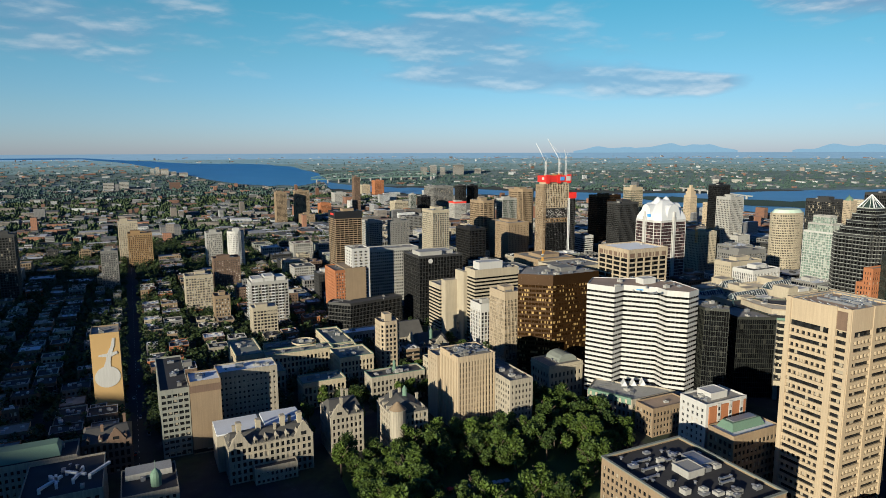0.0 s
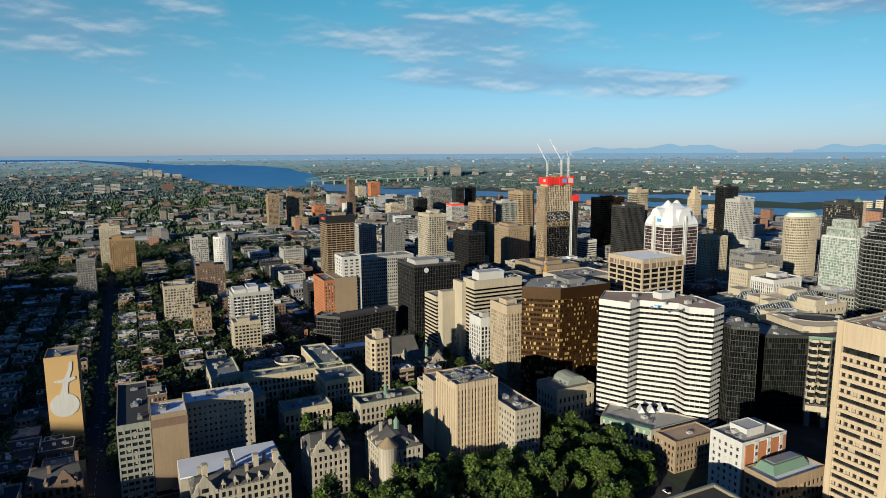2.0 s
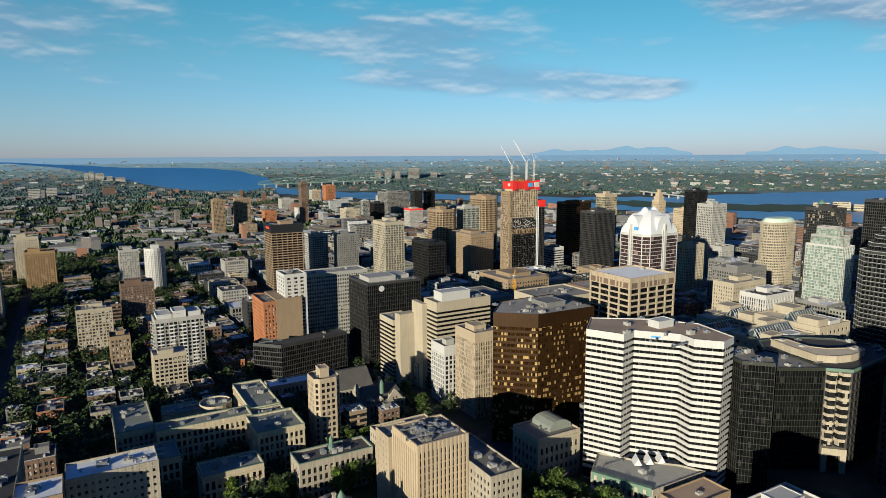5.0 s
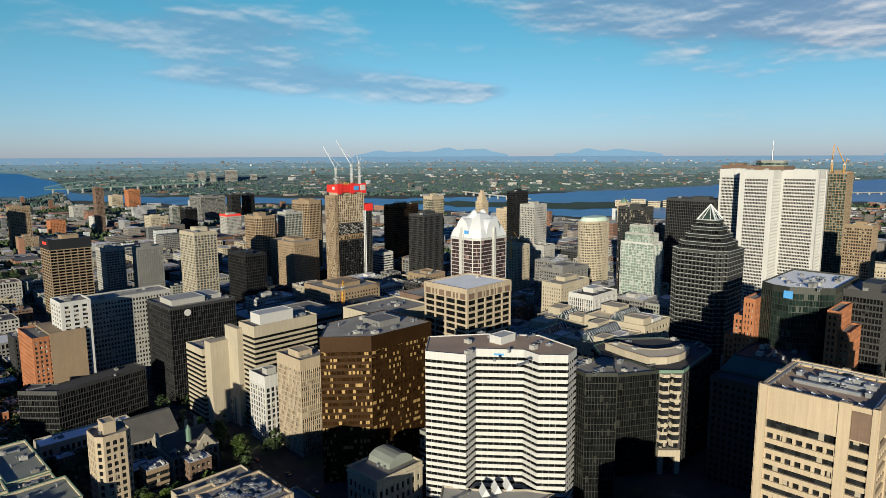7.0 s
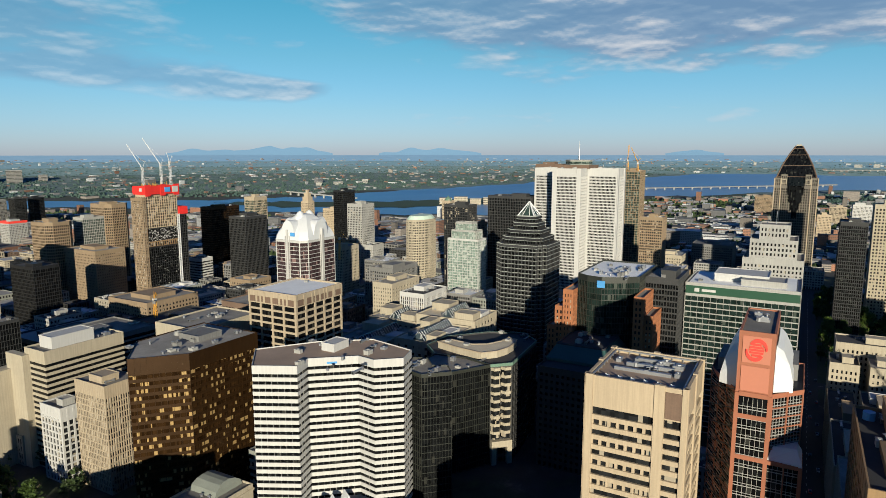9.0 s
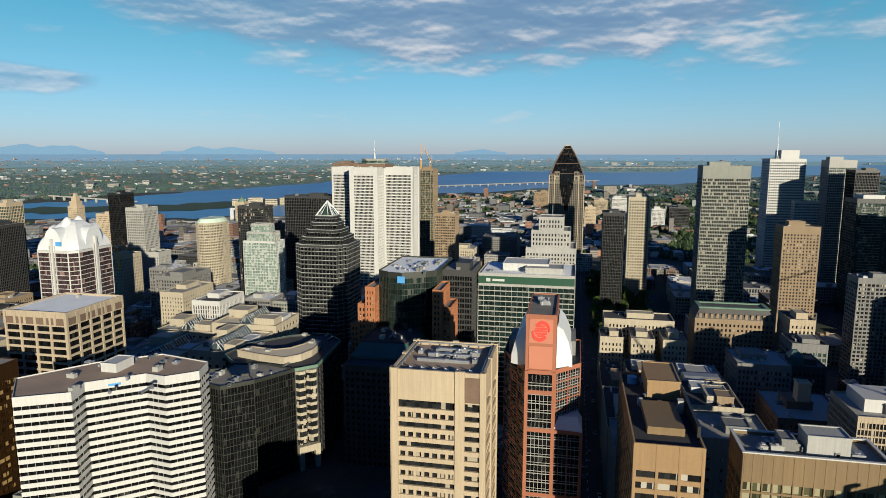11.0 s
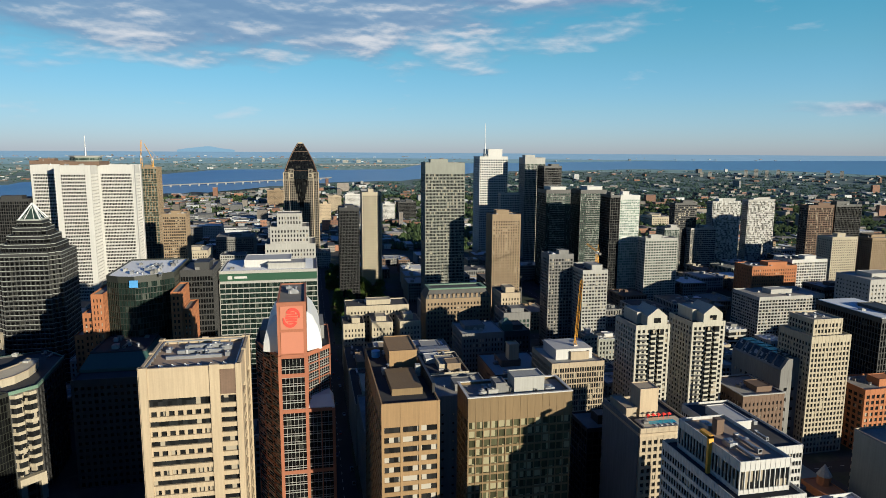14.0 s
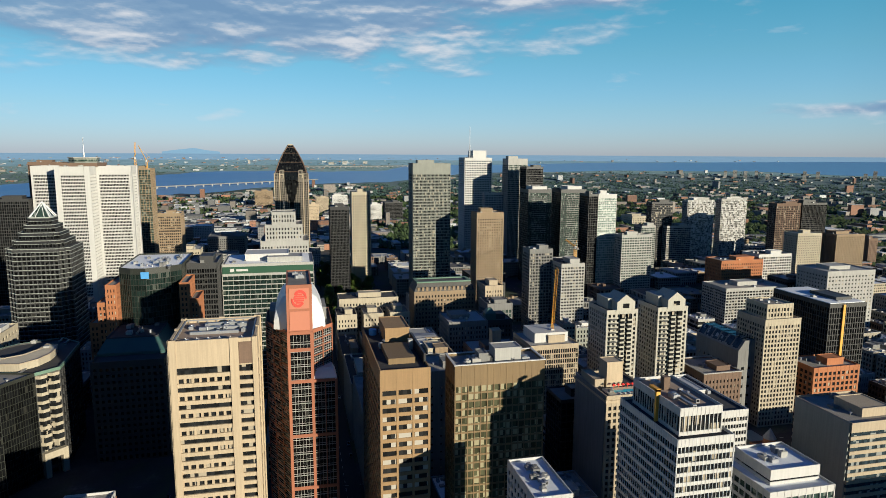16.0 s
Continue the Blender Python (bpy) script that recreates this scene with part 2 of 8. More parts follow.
LEAF = foliage("leaves", (0.016, 0.040, 0.004), (0.170, 0.265, 0.024))
LEAF2 = foliage("far_leaves", (0.009, 0.022, 0.006), (0.075, 0.125, 0.022))

# ---- mesh building ----


class Geo:
    def __init__(self):
        self.v, self.f = [], []

    def add(self, verts, faces):
        n = len(self.v)
        self.v += [tuple(p) for p in verts]
        self.f += [tuple(i + n for i in f) for f in faces]
        return self

    def box(self, x0, x1, y0, y1, z0, z1):
        return self.add([(x0, y0, z0), (x1, y0, z0), (x1, y1, z0), (x0, y1, z0), (x0, y0, z1), (x1, y0, z1), (x1, y1, z1), (x0, y1, z1)], BOXF)

    def loft(self, *levels):
        """levels: (polygon, z) pairs of one count of corners, counter-clockwise, or (polygon, list of z)."""
        n = len(levels[0][0])
        verts = [(p[0], p[1], z[i] if isinstance(z, (list, tuple)) else z) for poly, z in levels for i, p in enumerate(poly)]
        faces = [tuple(range(n - 1, -1, -1)), tuple(range(n * (len(levels) - 1), n * len(levels)))]
        for k in range(len(levels) - 1):
            for i in range(n):
                j = (i + 1) % n
                faces.append((k * n + i, k * n + j, k * n + n + j, k * n + n + i))
        return self.add(verts, faces)

    def prism(self, poly, z0, z1):
        return self.loft((poly, z0), (poly, z1))

    def ring(self, outer, inner, z0, z1):
        n = len(outer)
        verts = [(p[0], p[1], z) for z in (z0, z1) for poly in (outer, inner) for p in poly]
        faces = []
        for i in range(n):
            j = (i + 1) % n
            faces += [(i, j, 2 * n + j, 2 * n + i), (n + j, n + i, 3 * n + i, 3 * n + j), (2 * n + i, 2 * n + j, 3 * n + j, 3 * n + i), (j, i, n + i, n + j)]
        return self.add(verts, faces)

    def slab(self, p, q, u0, u1, z0, z1, d0, d1):
        """A block along the wall from p to q: u along it, d outwards from it."""
        l = math.hypot(q[0] - p[0], q[1] - p[1])
        ex, ey = (q[0] - p[0]) / l, (q[1] - p[1]) / l
        nx, ny = ey, -ex
        at = lambda u, d, z: (p[0] + ex * u + nx * d, p[1] + ey * u + ny * d, z)
        return self.add([at(u0, d1, z0), at(u1, d1, z0), at(u1, d0, z0), at(u0, d0, z0), at(u0, d1, z1), at(u1, d1, z1), at(u1, d0, z1), at(u0, d0, z1)], BOXF)

    def beam(self, a, b, w):
        """A square bar from a to b."""
        a, b = Vector(a), Vector(b)
        d = (b - a).normalized()
        s = d.cross(Vector((0, 0, 1)) if abs(d.z) < 0.9 else Vector((1, 0, 0))).normalized() * w / 2
        u = s.cross(d).normalized() * w / 2
        return self.add([a - s - u, a + s - u, a + s + u, a - s + u, b - s - u, b + s - u, b + s + u, b - s + u], BOXF)

    def drum(self, x, y, r, z0, z1, n=12, r1=None):
        r1 = r if r1 is None else r1
        return self.loft((circle(x, y, r, n), z0), (circle(x, y, r1, n), z1))


BOXF = [(3, 2, 1, 0), (4, 5, 6, 7), (0, 1, 5, 4), (1, 2, 6, 5), (2, 3, 7, 6), (3, 0, 4, 7)]


def rect(x0, x1, y0, y1):
    return [(x0, y0), (x1, y0), (x1, y1), (x0, y1)]


def circle(x, y, r, n=16, turn=0.0):
    return [(x + r * math.cos(math.tau * i / n + turn), y + r * math.sin(math.tau * i / n + turn)) for i in range(n)]


def inset(poly, d):
    n, out = len(poly), []
    for i in range(n):
        a, b, c = poly[i - 1], poly[i], poly[(i + 1) % n]
        l1, l2 = math.hypot(b[0] - a[0], b[1] - a[1]), math.hypot(c[0] - b[0], c[1] - b[1])
        n1 = (-(b[1] - a[1]) / l1, (b[0] - a[0]) / l1)
        n2 = (-(c[1] - b[1]) / l2, (c[0] - b[0]) / l2)
        k = 1 + n1[0] * n2[0] + n1[1] * n2[1]
        out.append((b[0] + d * (n1[0] + n2[0]) / k, b[1] + d * (n1[1] + n2[1]) / k))
    return out


BASE = {}       # where each thing's own origin lies
FOOT = []       # ground that is taken: x0, x1, y0, y1


def thing(name, x, y, z=0.0, label="", category="", group="", kind=""):
    ob = new(name)
    ob.empty_display_size = 0.5
    ob.location = (x, y, z)
    BASE[ob.name] = (x, y, z)
    return tagged(ob, label, category, group, kind)


def mesh_of(name, geo, mat, o=(0, 0, 0)):
    me = bpy.data.meshes.new(name)
    v = np.asarray(geo.v, dtype=float).reshape(-1, 3) - np.asarray(o)
    me.from_pydata(v.tolist(), [], geo.f)
    me.materials.append(mat)
    return me


def part(name, geo, mat, parent, label="", kind=""):
    """Links geo, given in the place's own metres, as one mesh under a thing or a part."""
    o = BASE[parent.name]
    ob = new(name, mesh_of(name, geo, mat, o))
    ob.parent = parent
    BASE[ob.name] = o
    return tagged(ob, label, kind=kind)


def lone(name, geo, mat, label, category="", kind=""):
    ob = new(name, mesh_of(name, geo, mat))
    BASE[ob.name] = (0, 0, 0)
    return tagged(ob, label, category, kind=kind)


rng = random.Random(7)


def roof_clutter(o, x0, x1, y0, y1, z, n, mat=None):
    """Air units, vents and ducts that stand on a roof."""
    w, d = x1 - x0, y1 - y0
    for i in range(n):
        k = rng.random()
        sx, sy, sz = (rng.uniform(1.6, 4.5), rng.uniform(1.6, 4.0), rng.uniform(1.0, 2.4))
        if w < 8 or d < 8:
            sx, sy, sz = sx * 0.5, sy * 0.5, sz * 0.6
        cx, cy = rng.uniform(x0 + sx, x1 - sx), rng.uniform(y0 + sy, y1 - sy)
        g = Geo()
        if k < 0.55:
            g.box(cx - sx / 2, cx + sx / 2, cy - sy / 2, cy + sy / 2, z, z + sz)
            g.box(cx - sx / 2 - 0.1, cx + sx / 2 + 0.1, cy - sy / 2 - 0.1, cy + sy / 2 + 0.1, z + sz * 0.82, z + sz * 0.9)
            g.drum(cx, cy, min(sx, sy) * 0.3, z + sz - 0.02, z + sz + 0.35, 8)
            part("roof_unit", g, mat or rng.choice((STEEL, PALE, GREY)), o)
        elif k < 0.8:
            g.drum(cx, cy, rng.uniform(0.3, 0.8), z, z + sz * 0.8, 8)
            g.drum(cx, cy, rng.uniform(0.9, 1.2), z + sz * 0.8, z + sz * 0.8 + 0.4, 8, 0.3)
            part("roof_vent", g, STEEL, o)
        else:
            l = rng.uniform(4, min(14, max(4.5, w * 0.5)))
            g.box(cx - l / 2, cx + l / 2, cy - 0.5, cy + 0.5, z + 0.4, z + 1.2)
            g.box(cx - l / 2, cx - l / 2 + 1.0, cy - 0.7, cy + 0.7, z, z + 1.5)
            g.box(cx + l / 2 - 1.0, cx + l / 2, cy - 0.7, cy + 0.7, z, z + 1.5)
            part("roof_duct", g, STEEL, o)


def penthouse(o, x0, x1, y0, y1, z, h, mat, name="penthouse"):
    g = Geo().box(x0, x1, y0, y1, z, z + h)
    g.ring(rect(x0 - 0.2, x1 + 0.2, y0 - 0.2, y1 + 0.2), rect(x0 + 0.3, x1 - 0.3, y0 + 0.3, y1 - 0.3), z + h - 0.35, z + h + 0.35)
    return part(name, g, mat, o)


PANES = {}


def panes(o, p, q, u0, u1, n, z0, z1, gap, mat, d):
    """n single panes side by side along the wall from p to q, all on one mesh."""
    l = math.hypot(q[0] - p[0], q[1] - p[1])
    ex, ey = (q[0] - p[0]) / l, (q[1] - p[1]) / l
    w = (u1 - u0) / n
    key = (round(w - gap, 2), round(z1 - z0, 2), mat.name)
    if key not in PANES:
        PANES[key] = mesh_of("window", Geo().box(-(w - gap) / 2, (w - gap) / 2, -0.04, 0.04, 0, z1 - z0), mat)
    b = BASE[o.name]
    for i in range(n):
        u = u0 + (i + 0.5) * w
        ob = new("window", PANES[key])
        ob.parent = o
        ob.location = (p[0] + ex * u + ey * d - b[0], p[1] + ey * u - ex * d - b[1], z0 - b[2])
        ob.rotation_euler = (0, 0, math.atan2(ey, ex))


def tower(name, label, poly, H, fl=3.7, sp=1.5, wall=CONCRETE, glass=GL_DARK, pier=None, ins=0.35, z0=0.0, cap=1.5, par=0.9, roof=GRAVEL,
          pents=(), base=4.5, units=5, category="building", parent=None, split=False, pierm=None, proud=0.08, single=(), pentm=None, skip=False, parm=None, corner=0.0, lite=False):
    """A building: glass core, a band of wall at each floor, piers, parapet, roof deck and what stands on it."""
    xs, ys = [p[0] for p in poly], [p[1] for p in poly]
    x0, x1, y0, y1 = min(xs), max(xs), min(ys), max(ys)
    o = parent or thing(name, (x0 + x1) / 2, (y0 + y1) / 2, 0, label, category)
    if not skip:
        FOOT.append((x0, x1, y0, y1))
    inner = inset(poly, ins)
    part("glazing", Geo().prism(inner, z0, H - 0.6), glass, o)
    top = H - cap
    n = max(1, int((top - z0 - base) / fl))
    fl = (top - z0 - base) / n
    walls = Geo()
    if base > 1:
        walls.ring(poly, inner, z0, z0 + 0.7)
    for i in range(n):
        za = z0 + base + i * fl
        ring = Geo().ring(poly, inner, za - sp * 0.6, za + sp * 0.4)
        if split:
            part("spandrel", ring, wall, o)
        else:
            walls.add(ring.v, ring.f)
    if split and base > 1:
        part("plinth", walls, wall, o)
        walls = Geo()
    walls.ring(poly, inner, top - sp * 0.6, H + par)
    if not lite:
        part("wall" if split else "wall_band", walls, wall, o, kind="" if split else "stuff")
    if pier or corner:
        g = Geo()
        for i, p in enumerate(poly):
            q = poly[(i + 1) % len(poly)]
            l = math.hypot(q[0] - p[0], q[1] - p[1])
            if pier and l >= pier[0] * 0.8:
                nb = max(1, round(l / pier[0]))
                for k in range(nb + 1):
                    u = k * (l - pier[1]) / nb
                    g.slab(p, q, u, u + pier[1], z0, H + par - 0.05, -ins - 0.05, proud)
                    if i in single and k < nb:
                        for f in range(n):
                            za = z0 + base + f * fl + sp * 0.4
                            panes(o, p, q, u + pier[1], u + (l - pier[1]) / nb, 1, za, min(za + fl - sp, top), 0.06, glass, -ins + 0.08)
            if corner:
                g.slab(p, q, 0, corner, z0, H + par - 0.1, -ins - 0.05, proud + 0.02)
                g.slab(p, q, l - corner, l, z0, H + par - 0.1, -ins - 0.05, proud + 0.02)
        if lite:
            walls.add(g.v, g.f)
        else:
            part("pier_grid", g, pierm or wall, o, kind="stuff")
    if lite:
        part("wall_band", walls, wall, o, kind="stuff")
    part("roof_deck", Geo().prism(inset(poly, ins + 0.02), H - 0.7, H - 0.15), roof, o)
    zr = H - 0.15
    for px0, px1, py0, py1, h in pents:
        penthouse(o, x0 + (x1 - x0) * px0, x0 + (x1 - x0) * px1, y0 + (y1 - y0) * py0, y0 + (y1 - y0) * py1, zr, h, pentm or wall)
    if units:
        roof_clutter(o, x0 + 2, x1 - 2, y0 + 2, y1 - 2, zr, units)
    return o

# ---- ground, water and distance ----
MID = (92.0, 154.0)             # the middle of the walk
NEAR, FAR = 2600.0, 4880.0      # beyond NEAR the land is drawn in towards FAR and lifted, so that it keeps its angle below the eye


def land(r):
    """Distance and height at which ground truly r metres off is laid."""
    if r <= NEAR:
        return r, 0.0
    s = NEAR + (FAR - NEAR) * (1 - NEAR / r) * 1.02
    return min(s, FAR), EYE * (1 - min(s, FAR) / r)


def spot(az, r, up=0.0):
    s, z = land(r)
    a = radians(az)
    return MID[0] + s * math.sin(a), MID[1] + s * math.cos(a), z + up


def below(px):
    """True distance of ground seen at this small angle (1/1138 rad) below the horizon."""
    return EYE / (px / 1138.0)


g = Geo()
RINGS = [0, 150, 300, 450, 600, 800, 1000, 1250, 1500, 1800, 2100, 2400, 2700, 3000, 3400, 3900, 4500, 5300, 6400, 8000, 11000, 16000, 26000, 60000]
STEPS = 180
g.v = [spot(k * 360 / STEPS, r, 0.0 if r < 3500 else -7.0) for r in RINGS for k in range(STEPS)]
for i in range(len(RINGS) - 1):
    for k in range(STEPS):
        a, b = i * STEPS + k, i * STEPS + (k + 1) % STEPS
        g.f.append((a, b, b + STEPS, a + STEPS)[::-1])
m, t, b = blank("city_ground")
pos = node(t, "ShaderNodeNewGeometry").outputs["Position"]
patch = noise_tex(t, pos, 0.012, 6, 0.6)
speck = noise_tex(t, pos, 0.09, 4, 0.7)
green = ramp(t, speck, (0.35, (0.012, 0.022, 0.010)), (0.65, (0.035, 0.050, 0.020)))
built = ramp(t, noise_tex(t, pos, 0.05, 5, 0.75), (0.38, (0.020, 0.021, 0.024)), (0.58, (0.035, 0.035, 0.037)), (0.74, (0.12, 0.11, 0.10)))
link(t, blend(t, ramp(t, patch, (0.44, 0.0), (0.56, 1.0)), built, green), b.inputs["Base Color"])
b.inputs["Roughness"].default_value = 0.95
GROUND = m
lone("ground", g, GROUND, "dark city ground of asphalt and green reaching the horizon", kind="structure")
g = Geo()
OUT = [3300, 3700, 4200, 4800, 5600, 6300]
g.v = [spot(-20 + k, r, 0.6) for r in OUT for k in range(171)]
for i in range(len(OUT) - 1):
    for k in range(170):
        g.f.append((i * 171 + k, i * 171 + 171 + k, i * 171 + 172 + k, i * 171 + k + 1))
# distance haze is painted in: the ground colours are turned blue-green
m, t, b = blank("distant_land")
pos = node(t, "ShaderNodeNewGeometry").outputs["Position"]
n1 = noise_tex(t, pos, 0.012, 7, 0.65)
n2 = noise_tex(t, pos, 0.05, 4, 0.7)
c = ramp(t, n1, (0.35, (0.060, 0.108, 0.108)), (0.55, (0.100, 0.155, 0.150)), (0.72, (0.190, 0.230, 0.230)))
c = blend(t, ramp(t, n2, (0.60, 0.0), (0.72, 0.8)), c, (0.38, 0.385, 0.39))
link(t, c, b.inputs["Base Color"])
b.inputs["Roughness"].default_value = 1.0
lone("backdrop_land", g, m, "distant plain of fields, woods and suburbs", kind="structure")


def plain(name, label, rings, dark, mid, light, roofs, share, haze_glow):
    """One belt of the far plain: woods, fields, pale roofs, all tinted for haze."""
    g = Geo()
    g.v = [spot(-20 + k, r, 0.6) for r in rings for k in range(171)]
    for i in range(len(rings) - 1):
        for k in range(170):
            g.f.append((i * 171 + k, i * 171 + 171 + k, i * 171 + 172 + k, i * 171 + k + 1))
    m, t, b = blank(name)
    pos = node(t, "ShaderNodeNewGeometry").outputs["Position"]
    sq = node(t, "ShaderNodeMapping")
    sq.inputs["Scale"].default_value = (1.0, 1.0, 14.0)
    link(t, pos, sq.inputs[0])
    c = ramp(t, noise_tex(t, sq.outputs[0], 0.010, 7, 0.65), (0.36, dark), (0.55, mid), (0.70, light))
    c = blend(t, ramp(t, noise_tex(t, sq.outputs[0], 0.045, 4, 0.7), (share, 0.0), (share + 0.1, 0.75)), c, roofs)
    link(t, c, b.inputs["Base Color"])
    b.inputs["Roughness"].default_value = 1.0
    # the glow stands in for light scattered by the air in between
    b.inputs["Emission Color"].default_value = (*haze_glow, 1)
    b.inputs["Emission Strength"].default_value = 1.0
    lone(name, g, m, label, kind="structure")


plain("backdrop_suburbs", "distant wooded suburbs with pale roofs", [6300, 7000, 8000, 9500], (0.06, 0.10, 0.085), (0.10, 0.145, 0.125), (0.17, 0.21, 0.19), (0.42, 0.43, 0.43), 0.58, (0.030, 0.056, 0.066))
plain("backdrop_plain", "far wooded plain painted in blue-green haze", [9500, 11000, 13000, 16000], (0.05, 0.10, 0.11), (0.085, 0.14, 0.15), (0.14, 0.19, 0.20), (0.40, 0.42, 0.44), 0.61, (0.050, 0.092, 0.118))
plain("backdrop_horizon", "far land painted in blue haze along the horizon", [16000, 20000, 26000, 60000], (0.05, 0.11, 0.17), (0.07, 0.13, 0.19), (0.10, 0.16, 0.22), (0.25, 0.30, 0.36), 0.68, (0.085, 0.150, 0.210))

m, t, b = blank("river_water")
pos = node(t, "ShaderNodeNewGeometry").outputs["Position"]
deep = ramp(t, noise_tex(t, pos, 0.004, 3), (0.3, (0.024, 0.130, 0.330)), (0.7, (0.038, 0.165, 0.390)))
sepw = node(t, "ShaderNodeSeparateXYZ")
link(t, pos, sepw.inputs[0])
painted_glitter = ramp(t, maths(t, "MULTIPLY_ADD", sepw.outputs[1], -1 / 4500, 0.55), (0.30, 0.0), (0.75, 0.75))     # paler to the south: sun glitter painted into the water colour
link(t, blend(t, painted_glitter, deep, (0.190, 0.360, 0.520)), b.inputs["Base Color"])
b.inputs["Roughness"].default_value = 0.3
b.inputs["IOR"].default_value = 1.27
bp = node(t, "ShaderNodeBump")
bp.inputs["Strength"].default_value, bp.inputs["Distance"].default_value = 0.4, 0.5
link(t, noise_tex(t, pos, 0.12, 4), bp.inputs["Height"])
link(t, bp.outputs[0], b.inputs["Normal"])
WATER = m


def strip(rows, up):
    g = Geo()
    n = 5
    for a, near, far in rows:
        for k in range(n + 1):
            px = near + (far - near) * k / n
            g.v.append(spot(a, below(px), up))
    for i in range(len(rows) - 1):
        for k in range(n):
            a = i * (n + 1) + k
            g.f.append((a, a + 1, a + n + 2, a + n + 1))
    return g


def smooth(rows, k=4):
    out = []
    for (a, b, c), (d, e, f) in zip(rows, rows[1:]):
        for i in range(k):
            s = i / k
            j = 1 + 0.04 * noise.noise(Vector((a + (d - a) * s, 3.3, 0)))
            out.append((a + (d - a) * s, (b + (e - b) * s) * j, (c + (f - c) * s) * (2 - j)))
    return out + [rows[-1]]


RIVER = [(-14, 11.5, 9.5), (-4.4, 11.5, 9.5), (-1.3, 18, 14), (0.6, 26, 15.5), (3.4, 40, 20), (5.5, 51, 20.5), (7.7, 57, 21), (10, 61, 23), (12, 61, 27), (13, 60, 33), (14.3, 53, 40), (15.2, 68, 57), (18, 74, 63),
         (22.5, 80, 68), (30, 82, 72), (33, 87, 74), (39.5, 92, 77), (44, 98, 77), (48, 101, 75.5), (56, 109, 66), (60.8, 108, 61), (65.5, 108, 56), (68.4, 95, 51.6), (72, 82, 47), (78.5, 72, 40), (82.7, 69, 34), (88, 61, 32.4),
         (92, 56, 34), (98, 53, 32), (100, 49, 22.5), (105, 36.5, 21.6), (112, 33, 18.6), (118.6, 28.7, 15.2), (125, 28.7, 14), (129, 27.4, 12.6), (135, 31, 11), (145, 30, 10.5)]
lone("river", strip(smooth(RIVER), 1.6), WATER, "wide calm blue river beyond the city", kind="structure")
ISLAND = [(41, 83, 82), (45, 90, 83), (48, 93.5, 83.5), (56, 96.5, 84.6), (60.8, 93, 81.4), (65, 88, 79.5), (69, 79, 77.5)]
lone("island", strip(smooth(ISLAND), 2.4), LEAF2, "long green wooded island in the river", kind="structure")

# low blue hills on the horizon; their haze is painted as colour and glow
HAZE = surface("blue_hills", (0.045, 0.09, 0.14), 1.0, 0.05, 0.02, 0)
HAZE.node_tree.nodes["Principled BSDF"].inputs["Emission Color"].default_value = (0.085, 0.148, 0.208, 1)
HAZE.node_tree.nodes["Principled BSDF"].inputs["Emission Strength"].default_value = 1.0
for a0, a1, px in ((37.5, 44, 9), (42, 51, 15), (55, 64, 11), (79.5, 84, 6)):
    g = Geo()
    n = 36
    for i in range(n + 1):
        a = a0 + (a1 - a0) * i / n
        s = math.sin(math.pi * i / n)
        h = px * (s ** 0.8) * (0.75 + 0.5 * noise.noise(Vector((a * 0.7, px, 0))) + 0.12 * math.sin(a * 2.1))
        for z, rr in ((-14, 4852), (h / 1138 * 4850, 4862), (-14, 4895)):
            q = radians(a)
            g.v.append((MID[0] + rr * math.sin(q), MID[1] + rr * math.cos(q), EYE + z - 2))
    for i in range(n):
        for k in (0, 1):
            a = i * 3 + k
            g.f.append((a, a + 1, a + 4, a + 3))
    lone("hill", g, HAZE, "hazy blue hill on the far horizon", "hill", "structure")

# the wooded mountain behind the walk, towards the sun
g = Geo()
NS, NN = 26, 48
sx, sy = -math.sin(radians(SUN_AZ)), -math.cos(radians(SUN_AZ))
for i in range(NS + 1):
    for k in range(NN + 1):
        s = -1300 + 1000 * i / NS
        n_ = -2100 + 3600 * k / NN
        e = max(0.0, 1 - ((s + 800) / 480) ** 2) * max(0.0, 1 - (n_ / (2080 if n_ < 0 else 1480)) ** 4)
        z = 203 * (1 + 0.22 * min(max((-n_ - 400) / 450, 0.0), 1.0) + 0.12 * min(max((-n_ - 700) / 200, 0.0), 1.0)) * e ** 0.8 * (1.0 + 0.05 * noise.noise(Vector((s * 0.006, n_ * 0.006, 0)))) + 10 * noise.noise(Vector((s * 0.03, n_ * 0.03, 4))) * e
        g.v.append((s * sx + n_ * sy, s * sy - n_ * sx, z - 1.0))
for i in range(NS):
    for k in range(NN):
        a = i * (NN + 1) + k
        g.f.append((a, a + 1, a + NN + 2, a + NN + 1))
lone("wooded_hill", g, LEAF2, "dark wooded hill behind the city", kind="structure")


